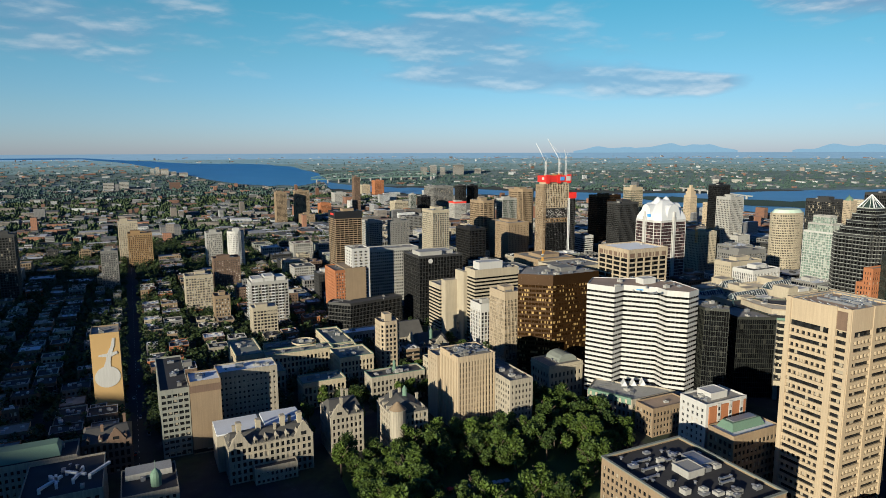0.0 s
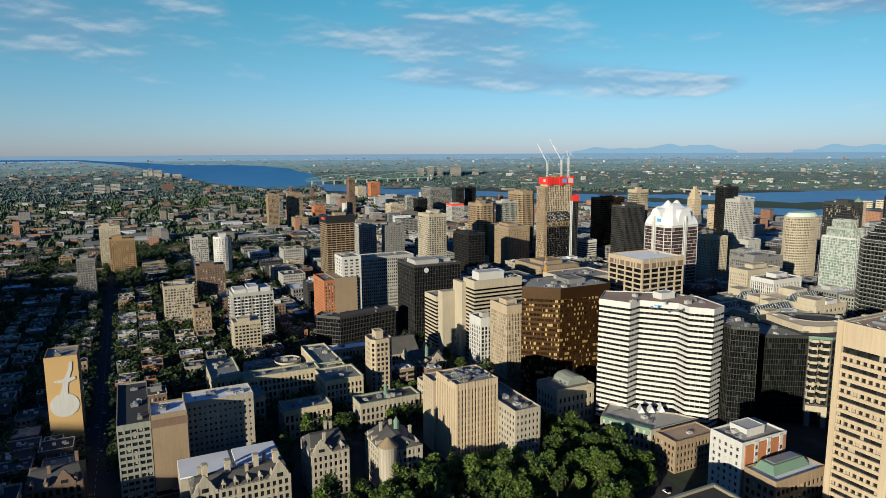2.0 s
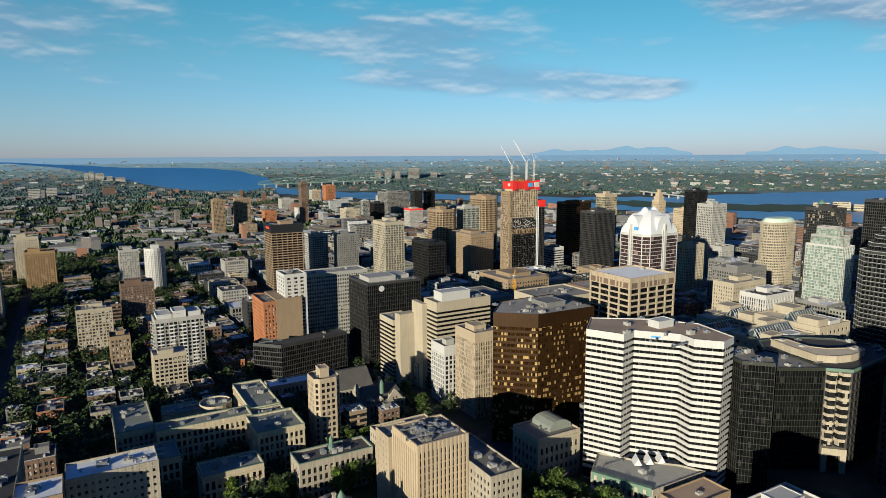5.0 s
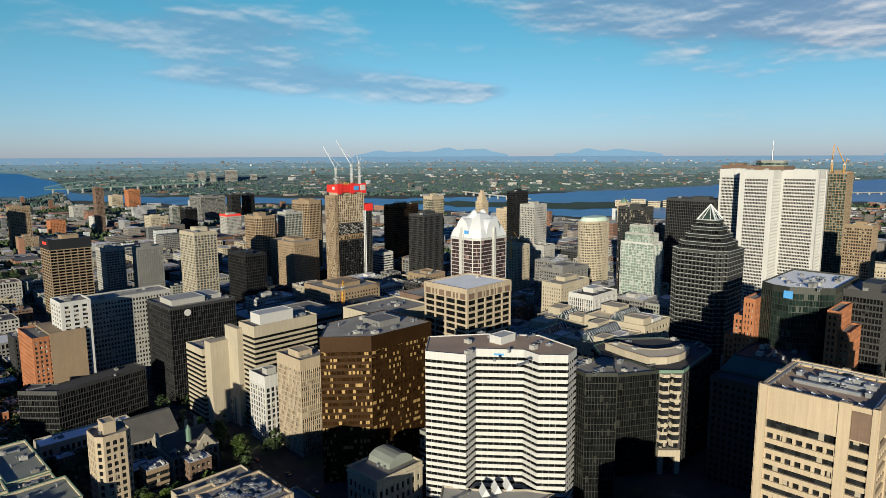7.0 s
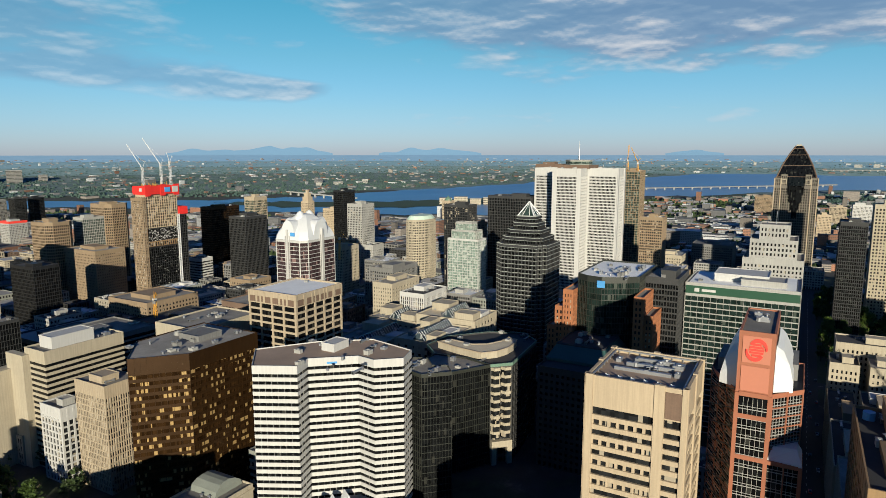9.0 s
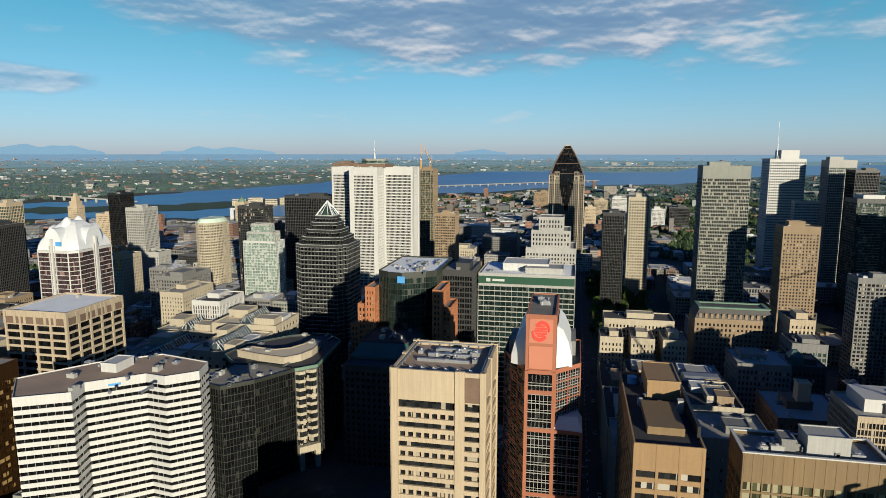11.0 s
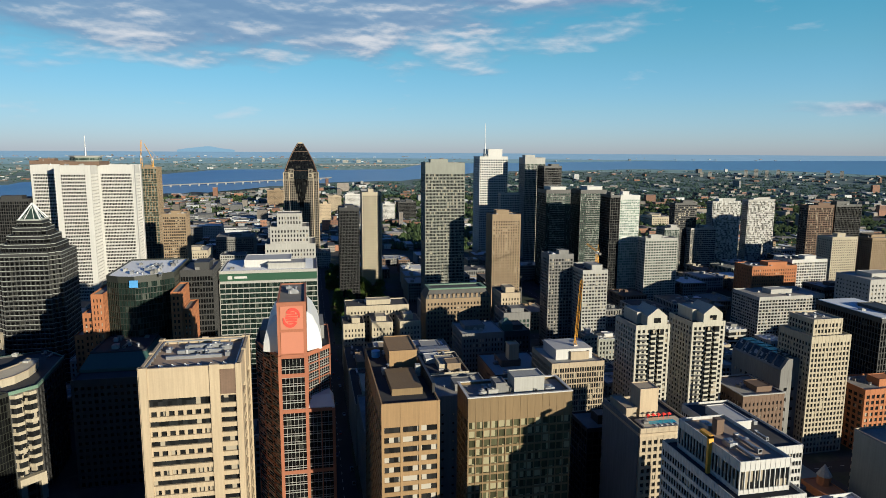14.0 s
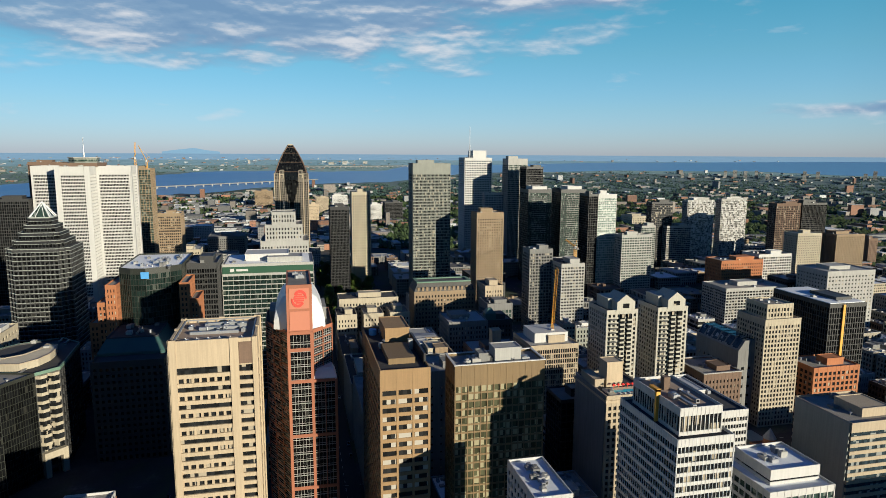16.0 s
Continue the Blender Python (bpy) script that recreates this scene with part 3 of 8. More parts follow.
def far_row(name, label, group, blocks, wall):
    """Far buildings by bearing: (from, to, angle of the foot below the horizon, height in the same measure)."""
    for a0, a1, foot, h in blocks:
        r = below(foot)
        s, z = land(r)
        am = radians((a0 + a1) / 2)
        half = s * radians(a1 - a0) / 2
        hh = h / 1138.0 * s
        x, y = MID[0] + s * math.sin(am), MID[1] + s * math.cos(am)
        o = thing(name, x, y, z, label, "building", group)
        g = Geo()
        ex, ey = math.cos(am), -math.sin(am)
        fx, fy = math.sin(am), math.cos(am)
        d = half * 0.8
        poly = [(x - ex * half - fx * d, y - ey * half - fy * d), (x + ex * half - fx * d, y + ey * half - fy * d), (x + ex * half + fx * d, y + ey * half + fy * d), (x - ex * half + fx * d, y - ey * half + fy * d)]
        part("wall", g.prism(poly, z - 3, z + hh), wall, o)
        b = Geo()
        n = max(3, int(hh / 6))
        for k in range(n):
            b.ring([(px + (px - x) * 0.02, py + (py - y) * 0.02) for px, py in poly], inset(poly, 0.3), z + hh * (k + 0.35) / n, z + hh * (k + 0.65) / n)
        part("window_row", b, GL_DARK, o, kind="stuff")
        part("roof", Geo().prism(inset(poly, -0.4), z + hh, z + hh + 1.2), PALE, o)


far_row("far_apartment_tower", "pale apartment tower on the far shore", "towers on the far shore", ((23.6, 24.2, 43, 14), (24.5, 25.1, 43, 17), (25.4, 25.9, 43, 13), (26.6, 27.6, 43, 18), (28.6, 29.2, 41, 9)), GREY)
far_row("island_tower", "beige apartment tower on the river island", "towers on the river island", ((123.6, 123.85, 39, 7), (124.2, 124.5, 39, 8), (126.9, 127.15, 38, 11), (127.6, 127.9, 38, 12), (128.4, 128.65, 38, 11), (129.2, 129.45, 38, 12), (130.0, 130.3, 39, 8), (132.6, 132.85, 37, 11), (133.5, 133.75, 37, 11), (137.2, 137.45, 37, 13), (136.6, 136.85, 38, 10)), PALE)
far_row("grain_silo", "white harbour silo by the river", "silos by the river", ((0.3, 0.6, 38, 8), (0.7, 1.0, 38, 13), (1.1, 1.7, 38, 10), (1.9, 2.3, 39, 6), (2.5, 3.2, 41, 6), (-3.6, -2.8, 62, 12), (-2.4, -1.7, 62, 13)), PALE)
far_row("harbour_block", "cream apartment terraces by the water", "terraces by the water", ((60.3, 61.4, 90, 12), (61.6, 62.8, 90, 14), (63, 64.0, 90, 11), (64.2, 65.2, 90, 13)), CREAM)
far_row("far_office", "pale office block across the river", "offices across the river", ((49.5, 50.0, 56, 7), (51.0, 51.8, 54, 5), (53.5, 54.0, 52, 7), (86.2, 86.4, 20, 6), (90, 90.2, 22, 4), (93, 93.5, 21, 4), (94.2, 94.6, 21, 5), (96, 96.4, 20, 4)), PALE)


def bridge(name, label, a0, px0, a1, px1, deck, wall, piers, truss=0.0):
    """A long bridge over the river: deck, piers and, where it has one, a steel truss."""
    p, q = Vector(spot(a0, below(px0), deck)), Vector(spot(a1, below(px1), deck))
    o = thing(name, *((p + q) / 2), label, "bridge")
    part("deck", Geo().beam(p, q, 5), wall, o)
    for k in range(piers):
        c = p + (q - p) * ((k + 0.5) / piers)
        part("bridge_pier", Geo().box(c.x - 3, c.x + 3, c.y - 3, c.y + 3, c.z - deck - 6, c.z), PALE, o)
    if truss:
        g = Geo()
        n = 26
        top = [p + (q - p) * (k / n) + Vector((0, 0, truss * (0.35 + 0.65 * abs(math.sin(math.pi * 2.0 * k / n))))) for k in range(n + 1)]
        for k in range(n):
            g.beam(top[k], top[k + 1], 3.0)
            c0, c1 = p + (q - p) * (k / n), p + (q - p) * ((k + 1) / n)
            g.beam(c0, top[k], 2.0).beam(c0, top[k + 1], 1.6)
        part("truss", g, wall, o, "green steel truss")


BRIDGEGREEN = surface("bridge_green", (0.10, 0.17, 0.15), 0.7, 0.15)
bridge("truss_bridge", "long green steel truss bridge over the river", 13.5, 58, 25, 52, 22, BRIDGEGREEN, 12, 30)
bridge("viaduct_bridge", "long low grey viaduct over the river", 77.0, 62, 92, 50, 9, GREY, 22)
bridge("cable_bridge", "white concrete bridge deck over the river", 47.0, 70, 53.0, 84, 14, PALE, 8)
bridge("far_bridge", "far low bridge on many piers", 91.0, 27, 102, 24, 5, GREY, 24)

# ---- the near towers ----
# tan concrete tower with paired rows of windows
o = thing("office_tower", 326, 200, 0, "tan concrete office tower with square windows in paired rows", "building")
FOOT.append((307, 345, 178, 219))
P = rect(307, 344, 184, 218)
inn = inset(P, 1.0)
part("glazing", Geo().prism(inn, 0, 108), GL_DARK, o)
part("top_band", Geo().ring(P, inn, 99.6, 111), CONCRETE, o, "blank concrete top band")
FL = 3.74
SPLIT = {0: (0.5, 0.5), 1: (0.5, 0.5), 2: (0.5, 0.5), 3: (0.69, 0.79)}
for i, (p, q) in enumerate(zip(P, P[1:] + P[:1])):
    l = math.hypot(q[0] - p[0], q[1] - p[1])
    m0, m1 = (l * SPLIT[i][0] - (1.2 if i != 3 else 0), l * SPLIT[i][1] + (1.2 if i != 3 else 0))
    for u0, u1 in ((0, 2.6), (m0, m1), (l - 1.6, l)):
        part("pier", Geo().slab(p, q, u0, u1, 0, 111.4, -1.1, 0.45), CONCRETE, o)
    for k in range(26):
        z = 99.6 - k * FL - 1.0
        if z < 6:
            break
        if k % 2:
            for a, c in ((2.6, m0), (m1, l - 1.6)):
                if i == 3 and a > 5:
                    continue
                n = max(2, round((c - a) / 3.0))
                w = (c - a) / n
                for j in range(n + 1):
                    part("mullion", Geo().slab(p, q, max(a, a + j * w - 0.5), min(c, a + j * w + 0.5), z - 1.75, z + 0.35, -0.9, -0.08), CONCRETE, o)
for k in range(26):
    z = 99.6 - (k + 1) * FL
    if z < 3:
        break
    part("spandrel", Geo().ring(P, inset(P, 0.9), z - 0.85, z + 0.85), CONCRETE, o)
part("plant_screen", Geo().box(306.7, 307.2, 185.7, 190.9, 100.2, 109.4), BROWN, o, "brown louvred panel")
part("roof_deck", Geo().prism(inset(P, 1.05), 107.8, 109.2), BROWNROOF, o)
g = Geo()
for i, (p, q) in enumerate(zip(P, P[1:] + P[:1])):
    l = math.hypot(q[0] - p[0], q[1] - p[1])
    g.slab(p, q, 2, l - 2, 110.2, 110.7, -2.0, -1.4)
    for j in range(int(l / 4)):
        g.slab(p, q, 3 + j * 4, 3.3 + j * 4, 109.2, 110.2, -1.9, -1.5)
part("roof_rail", g, STEEL, o)
for k in range(3):
    part("roof_duct", Geo().box(322 + k * 6, 323.4 + k * 6, 192, 212 - k * 3, 109.2, 110.4 + 0.3 * k), STEEL, o)
for k in range(6):
    part("window_washing_arm", Geo().drum(313, 190 + k * 4.4, 0.9, 109.2, 109.8, 8).beam((313, 190 + k * 4.4, 109.8), (310.5, 190 + k * 4.4, 111), 0.35), WHITEMETAL, o)
roof_clutter(o, 320, 342, 186, 216, 109.2, 16, STEEL)
# red granite tower with the sign shaft
FX, SA, SB, TOP, EAVE, STEP = 330.0, 160.3, 171.7, 127.6, 105.6, 82.5      # front, sides of the shaft, its top, the main roof, the lower bay's roof
o = thing("sign_tower", 356, 166, 0, "red granite office tower with glass bays and a sign shaft", "building")
FOOT.append((328, 376, 149, 188))
shaft = rect(FX, 368, SA, SB)
part("shaft", Geo().prism(shaft, 0, TOP - 1).ring(shaft, inset(shaft, 0.7), TOP - 1, TOP), REDBRICK, o)
part("shaft_roof", Geo().prism(inset(shaft, 0.75), TOP - 1.1, TOP - 0.5), GRAVEL, o)
roof_clutter(o, 344, 366, SA + 1.5, SB - 1.5, TOP - 0.5, 5, STEEL)
for z0_, z1_, lb in ((116.6, 126.0, "salmon sign panel"), (106.6, 115.4, "salmon blank panel")):
    part("sign_panel", Geo().box(FX - 0.28, FX + 0.05, SA + 1.3, SB - 1.3, z0_, z1_), SALMON, o, lb)
g = Geo()
# plain round mark of bars between two crescents
for k in range(5):
    zz = 121.3 + (k - 2) * 0.95
    hw = math.sqrt(2.35 ** 2 - ((k - 2) * 0.95) ** 2)
    g.box(FX - 0.5, FX - 0.25, 166 - hw, 166 + hw, zz - 0.36, zz + 0.36)
for sgn in (1, -1):
    lift = 0.0
    for k in range(9):
        a0_, a1_ = radians(35 + k * 16), radians(35 + (k + 1) * 16 + 2)
        lift += 0.012
        ring_ = [(2.75, a0_), (3.3 + 0.75 * math.sin(a0_), a0_), (3.3 + 0.75 * math.sin(a1_), a1_), (2.75, a1_)]
        q = [(166 + sgn * r_ * math.cos(a_) * 0.85 - sgn * 0.5, 121.3 + sgn * r_ * math.sin(a_)) for r_, a_ in ring_]
        g.add([(x_, y_, z_) for x_ in (FX - 0.56 - lift, FX - 0.25) for y_, z_ in q], BOXF)
part("sign_mark", g, SIGNRED, o, "red round mark between crescents")
BODY = [(FX + 1.0, SA), (341.5, 150.8), (374, 150.8), (374, 182), (352, 182), (FX + 1.0, SB)]
tower("", "", BODY, EAVE, 3.6, 0.4, REDBRICK, GL_BLACK, (7.5, 0.5), 0.3, cap=0.9, par=0.6, roof=DARKROOF, units=3, parent=o, skip=True, split=True)
part("back_storey", Geo().box(352, 372, 153, 160, EAVE, EAVE + 6).box(352, 372, 172, 180, EAVE, EAVE + 5), GREY, o, "grey louvred roof storey")
LOWB = [(FX + 0.4, 150.2), (343, 150.2), (343, 150.7), (FX + 0.9, SA - 0.1), (FX + 0.4, SA - 0.1)]
part("side_bay", Geo().prism(LOWB, 0, STEP), GL_BLACK, o)
part("bay_roof", Geo().loft(([(FX - 0.3, 149.8), (343.4, 149.8), (FX + 0.7, SA)], STEP), ([(FX - 0.3, 149.8), (343.4, 149.8), (FX + 0.7, SA)], STEP + 0.7), ([(FX + 4, 151.5), (341.5, 151.5), (FX + 3, SA - 1.4)], STEP + 4.5)), WHITEMETAL, o, "white metal bay roof")
BANDS = (8, 30, 56, STEP, 97.6, EAVE)
for ya, yb, top in ((SA - 0.1, SA + 1.2, EAVE), (SB - 1.2, SB + 0.1, EAVE), (149.7, 150.8, STEP), (154.9, 155.3, STEP)):
    part("granite_pier", Geo().box(FX - 0.55, FX + 0.5, ya, yb, 0, top), REDBRICK, o)
for z in BANDS:
    part("granite_band", Geo().box(FX - 0.5, FX + 0.5, SA + 1.2, SB - 1.2, z - 1.1, z + 0.5), REDBRICK, o)
    if z <= STEP:
        part("granite_band", Geo().box(FX - 0.5, FX + 0.5, 150.8, SA - 0.1, z - 1.1, z + 0.2), REDBRICK, o)
for xx_ in (FX + 0.6, 336.5, 342):
    part("granite_pier", Geo().box(xx_, xx_ + 0.9, 149.5, 150.3, 0, STEP), REDBRICK, o)
part("shaft_glazing", Geo().box(FX - 0.25, FX + 0.05, SA + 1.2, SB - 1.2, 2, EAVE - 1), GL_BLACK, o)


def front_bars(y0_, y1_, top, d):
    """White glazing bars of a front bay: paired rails at each floor and thin uprights."""
    g = Geo()
    z = 4.0
    while z < top - 3:
        g.box(FX - d, FX - d + 0.25, y0_, y1_, z, z + 0.26).box(FX - d, FX - d + 0.25, y0_, y1_, z + 1.05, z + 1.2)
        z += 3.55
    n_ = max(3, round((y1_ - y0_) / 1.55))
    for k in range(1, n_):
        y_ = y0_ + (y1_ - y0_) * k / n_
        g.box(FX - d + 0.02, FX - d + 0.23, y_ - 0.06, y_ + 0.06, 3, top - 1.5)
    return g


part("glazing_bar", front_bars(SA + 1.2, SB - 1.2, EAVE, 0.42), PALE, o, kind="stuff")
part("glazing_bar", front_bars(150.8, SA - 0.2, STEP, 0.1 - 0.35), PALE, o, kind="stuff")
part("red_glazing", Geo().slab(BODY[4], BODY[5], 0.5, 22.5, 46, EAVE - 1.5, -0.28, -0.2), GL_RED, o, "glass with red granite reflection painted in")
bars = Geo()
for k in range(28):
    for f in (0.0, 0.33, 0.66):
        z = 4.5 + (k + f) * 3.6
        if z < EAVE - 2:
            bars.ring(inset(BODY, 0.1), inset(BODY, 0.34), z, z + (0.26 if f == 0 else 0.1))
for i in (0, 5):
    p, q = BODY[i], BODY[(i + 1) % 6]
    l = math.hypot(q[0] - p[0], q[1] - p[1])
    for k in range(1, int(l / 1.4)):
        bars.slab(p, q, k * 1.4, k * 1.4 + 0.12, 4, EAVE - 1, -0.34, -0.1)
part("glazing_bar", bars, PALE, o, kind="stuff")
braces = Geo()
for k in range(14):
    za = 8 + k * 7.0
    pa, qa = BODY[4], BODY[5]
    braces.beam((pa[0], pa[1] + 0.2, za), (qa[0], qa[1] + 0.2, za + 7), 0.35).beam((qa[0], qa[1] + 0.2, za), (pa[0], pa[1] + 0.2, za + 7), 0.35)
part("cross_brace", braces, CHARCOAL, o, kind="stuff")
for yi, w in ((SA - 0.1, -6.0), (SB + 0.1, 6.0)):
    g = Geo()
    for k, (f, z) in enumerate(((1.0, EAVE + 0.2), (0.97, EAVE + 4), (0.74, EAVE + 9.5), (0.38, EAVE + 14), (0.05, EAVE + 16))):
        yo, xo = yi + w * f, 337 + 3.5 * (1 - f)
        g.v += [(xo, yo, z), (366, yo, z), (366, yi, z), (xo - 3, yi, z)]
        if k:
            b0 = 4 * k
            g.f += [(b0 - 4, b0 - 3, b0 + 1, b0), (b0 - 1, b0 - 2, b0 + 2, b0 + 3), (b0 - 4, b0 - 1, b0 + 3, b0), (b0 - 3, b0 - 2, b0 + 2, b0 + 1)]
    part("curved_roof", g, WHITEMETAL, o, "white faceted metal roof")

# two tan blocks across the street
o = tower("office_block", "brown concrete office block with wide windows and blank top", rect(289, 356, 114, 135), 98, 3.7, 1.6, OCHRE, GL_SHADE, (7.0, 0.9), 0.5, cap=7, par=1.0,
          roof=DARKROOF, units=8, split=True, single=(3,))
penthouse(o, 330, 352, 115.5, 127, 97.8, 7, OCHRE)
part("raised_roof", Geo().box(299, 322, 118.5, 130, 97.8, 100.4), OLIVE, o, "olive raised roof deck")
part("raised_parapet", Geo().box(297, 330, 114.2, 115.2, 98, 102.5), DARK, o, "dark raised parapet")
part("stack", Geo().box(318, 320.5, 116, 118, 97.8, 102.5), PALE, o, "pale vent stack")
part("water_tank", Geo().drum(346, 131, 1.9, 97.8, 100.6, 14), BLUE, o, "blue tarpaulin covered tank")
o = tower("office_block", "tan concrete office slab with blank top band and bronze windows", rect(291, 308, 62.5, 103), 97, 3.5, 0.75, OLIVE, GL_OLIVE, (2.9, 0.38), 0.4, cap=8, par=0.9, roof=GRAVEL, units=12,
          split=True, single=(3,))
part("parapet_cap", Geo().ring(rect(290.7, 308.3, 62.2, 103.3), rect(291.7, 307.3, 63.2, 102.3), 97.9, 98.3), WHITE, o)
penthouse(o, 295.5, 304, 72, 84, 96.8, 6, PALE)
penthouse(o, 296, 303, 87, 91, 96.8, 4, GREY)

# white and glass slab with a set-back top
o = tower("office_block", "white office tower with ribbon windows and set-back top", rect(219, 258, 22, 44), 91, 3.45, 1.35, WHITE, GL_DARK, (1.5, 0.14), 0.25, cap=1.2, units=0, split=True, pierm=WHITEMETAL, roof=DARKROOF)
tower("", "", rect(223, 254, 24.5, 41), 100.2, 4.5, 1.4, WHITE, GL_DARK, (1.6, 0.25), 0.3, z0=91, cap=1.3, base=0.9, parent=o, roof=BROWNROOF, units=5, skip=True)
part("hoist_arm", Geo().box(236, 237, 40.6, 42.2, 91, 103).box(236, 241, 40.6, 42.2, 102.2, 103.2), YELLOW, o, "yellow roof hoist")
part("chimney", Geo().box(242, 244.5, 33, 35.5, 100, 105), BROWN, o, "brown brick chimney")
# pale building with green glass
o = tower("office_block", "white office block with pale green glass and flat roof", rect(221, 250, -24, 4), 66, 3.7, 1.3, WHITE, GL_GREEN, (3.2, 0.3), 0.35, cap=1.0, units=0, split=True, roof=WHITEROOF)
tower("", "", rect(227, 247, -22.5, -1), 71, 3.7, 1.3, WHITE, GL_DARK, None, 0.3, z0=66, cap=2.4, base=0.6, parent=o, roof=WHITEROOF, units=7, skip=True)
o = tower("apartment_block", "white roofed building with solar-panel racks and balconies", rect(228, 256, 77, 91), 71, 3.3, 1.4, WHITE, GL_DARK, (3.5, 1.2), 0.3, roof=WHITEROOF, units=9)
o = tower("office_block", "cream hotel block with blank side wall and roof pool", rect(314, 350, -6, 20), 68, 3.3, 1.3, BEIGE, GL_DARK, (3.0, 1.1), 0.5, cap=4, units=7, roof=DARKROOF)
part("pool", Geo().box(318, 321.5, 0, 13, 67.8, 68.55), surface("pool_water", (0.05, 0.42, 0.50), 0.15, 0.1), o, "turquoise roof pool")
part("pool_deck", Geo().ring(rect(315.5, 325, -3, 17), rect(318, 321.5, 0, 13), 67.7, 68.5), TANROOF, o, "tan pool deck")
penthouse(o, 328, 337, 4, 13, 67.8, 13, CONCRETE)
penthouse(o, 329, 345, 14, 19, 67.8, 4, BEIGE)
part("cornice", Geo().ring(rect(313.4, 350.6, -6.6, 20.6), rect(314.8, 349.2, -5.2, 19.2), 65.4, 66.6), CONCRETE, o)
for k in range(5):
    yy_ = 1.0 + k * 2.6
    part("sunshade", Geo().drum(323.5, yy_, 0.08, 68.5, 70.6, 6).drum(323.5, yy_, 1.2, 70.4, 71.2, 8, 0.1), SIGNRED, o, "red sunshade")
    part("lounger", Geo().box(315.8, 317.6, yy_ - 0.4, yy_ + 0.4, 68.5, 68.85), WHITE, o, "white lounger")
part("blank_wall", Geo().box(315, 349, 19.8, 20.5, 0, 68.7), GREY, o)

# white banded office building with bent front
WS = [(302, 376), (312, 357), (323, 360), (338.5, 341.5), (337, 331), (346.5, 320), (359.5, 323.5), (366, 352), (348, 375), (322, 394)]
o = tower("banded_office_block", "white office building with black ribbon windows and bent front", WS, 88.8, 3.55, 1.95, WHITE, GL_BLACK, None, 0.3, cap=2.6, par=0.4, roof=BROWNROOF, units=12, split=True, base=8)
penthouse(o, 338, 350, 356, 364, 88.6, 4, WHITE)
part("blue_mark", Geo().slab(WS[2], WS[3], 9, 14, 85.9, 86.9, 0, 0.15), BLUE, o, "small blue sign bars")
g = Geo()
for i, p in enumerate(WS):
    q = WS[(i + 1) % len(WS)]
    l = math.hypot(q[0] - p[0], q[1] - p[1])
    for k in range(1, int(l / 3)):
        g.slab(p, q, k * 3.0, k * 3.0 + 0.12, 8, 85, -0.32, -0.15)
part("window_bar", g, PALE, o, kind="stuff")
tower("annex", "old stone house front with copper roof below the banded tower", [(286, 352), (300, 322), (340, 322), (334, 334), (318, 350), (306, 368)], 17, 4.2, 2.2, STONE, GL_DARK, (3.4, 1.5), 0.4, units=4, roof=PALE)
o = tower("low_block", "tan brick low block with flat roof", rect(298, 331, 300, 316), 19, 3.8, 2.0, TANBRICK, GL_DARK, (3.0, 1.3), 0.3, units=1, roof=BROWNROOF)

# skylights and green mansard of the low annex
o = bpy.data.objects["annex"]
for k in range(3):
    x_, y_ = 312 + k * 6.5, 346 - k * 2.5
    part("skylight", Geo().add([(x_, y_, 17.4), (x_ + 4, y_ - 2, 17.4), (x_ + 8, y_ + 4, 17.4), (x_ + 4, y_ + 6, 17.4), (x_ + 2, y_ - 1, 21.5), (x_ + 6, y_ + 5, 21.5)], [(0, 1, 4), (2, 3, 5), (1, 2, 5, 4), (3, 0, 4, 5), (3, 2, 1, 0)]), WHITEMETAL, o, "white peaked skylight")
part("green_mansard", Geo().slab((286, 352), (300, 322), 0.5, 32.6, 14.2, 18.6, -2.2, 0.3), COPPER, o)
for k in range(7):
    part("dormer", Geo().slab((286, 352), (300, 322), 2 + k * 4.4, 3.6 + k * 4.4, 14.6, 17.4, -0.2, 0.7), CREAM, o)

# bronze glass building
BR = [(305, 423), (351, 422), (351, 466), (306, 466), (283.5, 442)]
o = tower("bronze_office_block", "bronze glass office building with gold reflections painted on panes", BR, 86.5, 3.6, 1.7, BRONZE, GL_BRONZE, (3.0, 0.18), 0.2, cap=7.5, par=0.4, roof=GRAVEL, units=16, split=True, single=(4,))
penthouse(o, 322, 338, 436, 452, 86.3, 3, GREY)

# slender pale slab and arched white block
o = tower("office_slab", "slender beige concrete tower with fine vertical ribs", rect(293, 314, 478, 505), 62.4, 3.4, 0.7, BEIGE, GL_SHADE, (1.5, 0.55), 0.3, cap=6.5, par=0.6, units=3, single=())
penthouse(o, 296, 306, 484, 496, 62.2, 4, BEIGE)
o = tower("arched_block", "white stone block with tall arched bays", rect(287, 302, 511, 531), 45, 3.6, 0.9, WHITE, GL_DARK, (3.4, 1.1), 0.45, cap=7, units=4, roof=GRAVEL)
penthouse(o, 291, 298, 515, 521, 44.8, 4, PALE)
g = Geo()
for k in range(5):
    c = 514 + k * 3.6
    for j in range(6):
        a, e = math.pi * j / 6, math.pi * (j + 1) / 6
        g.beam((286.8, c + 1.3 * math.cos(a), 38 + 1.3 * math.sin(a)), (286.8, c + 1.3 * math.cos(e), 38 + 1.3 * math.sin(e)), 0.4)
part("arch_row", g, WHITE, o)

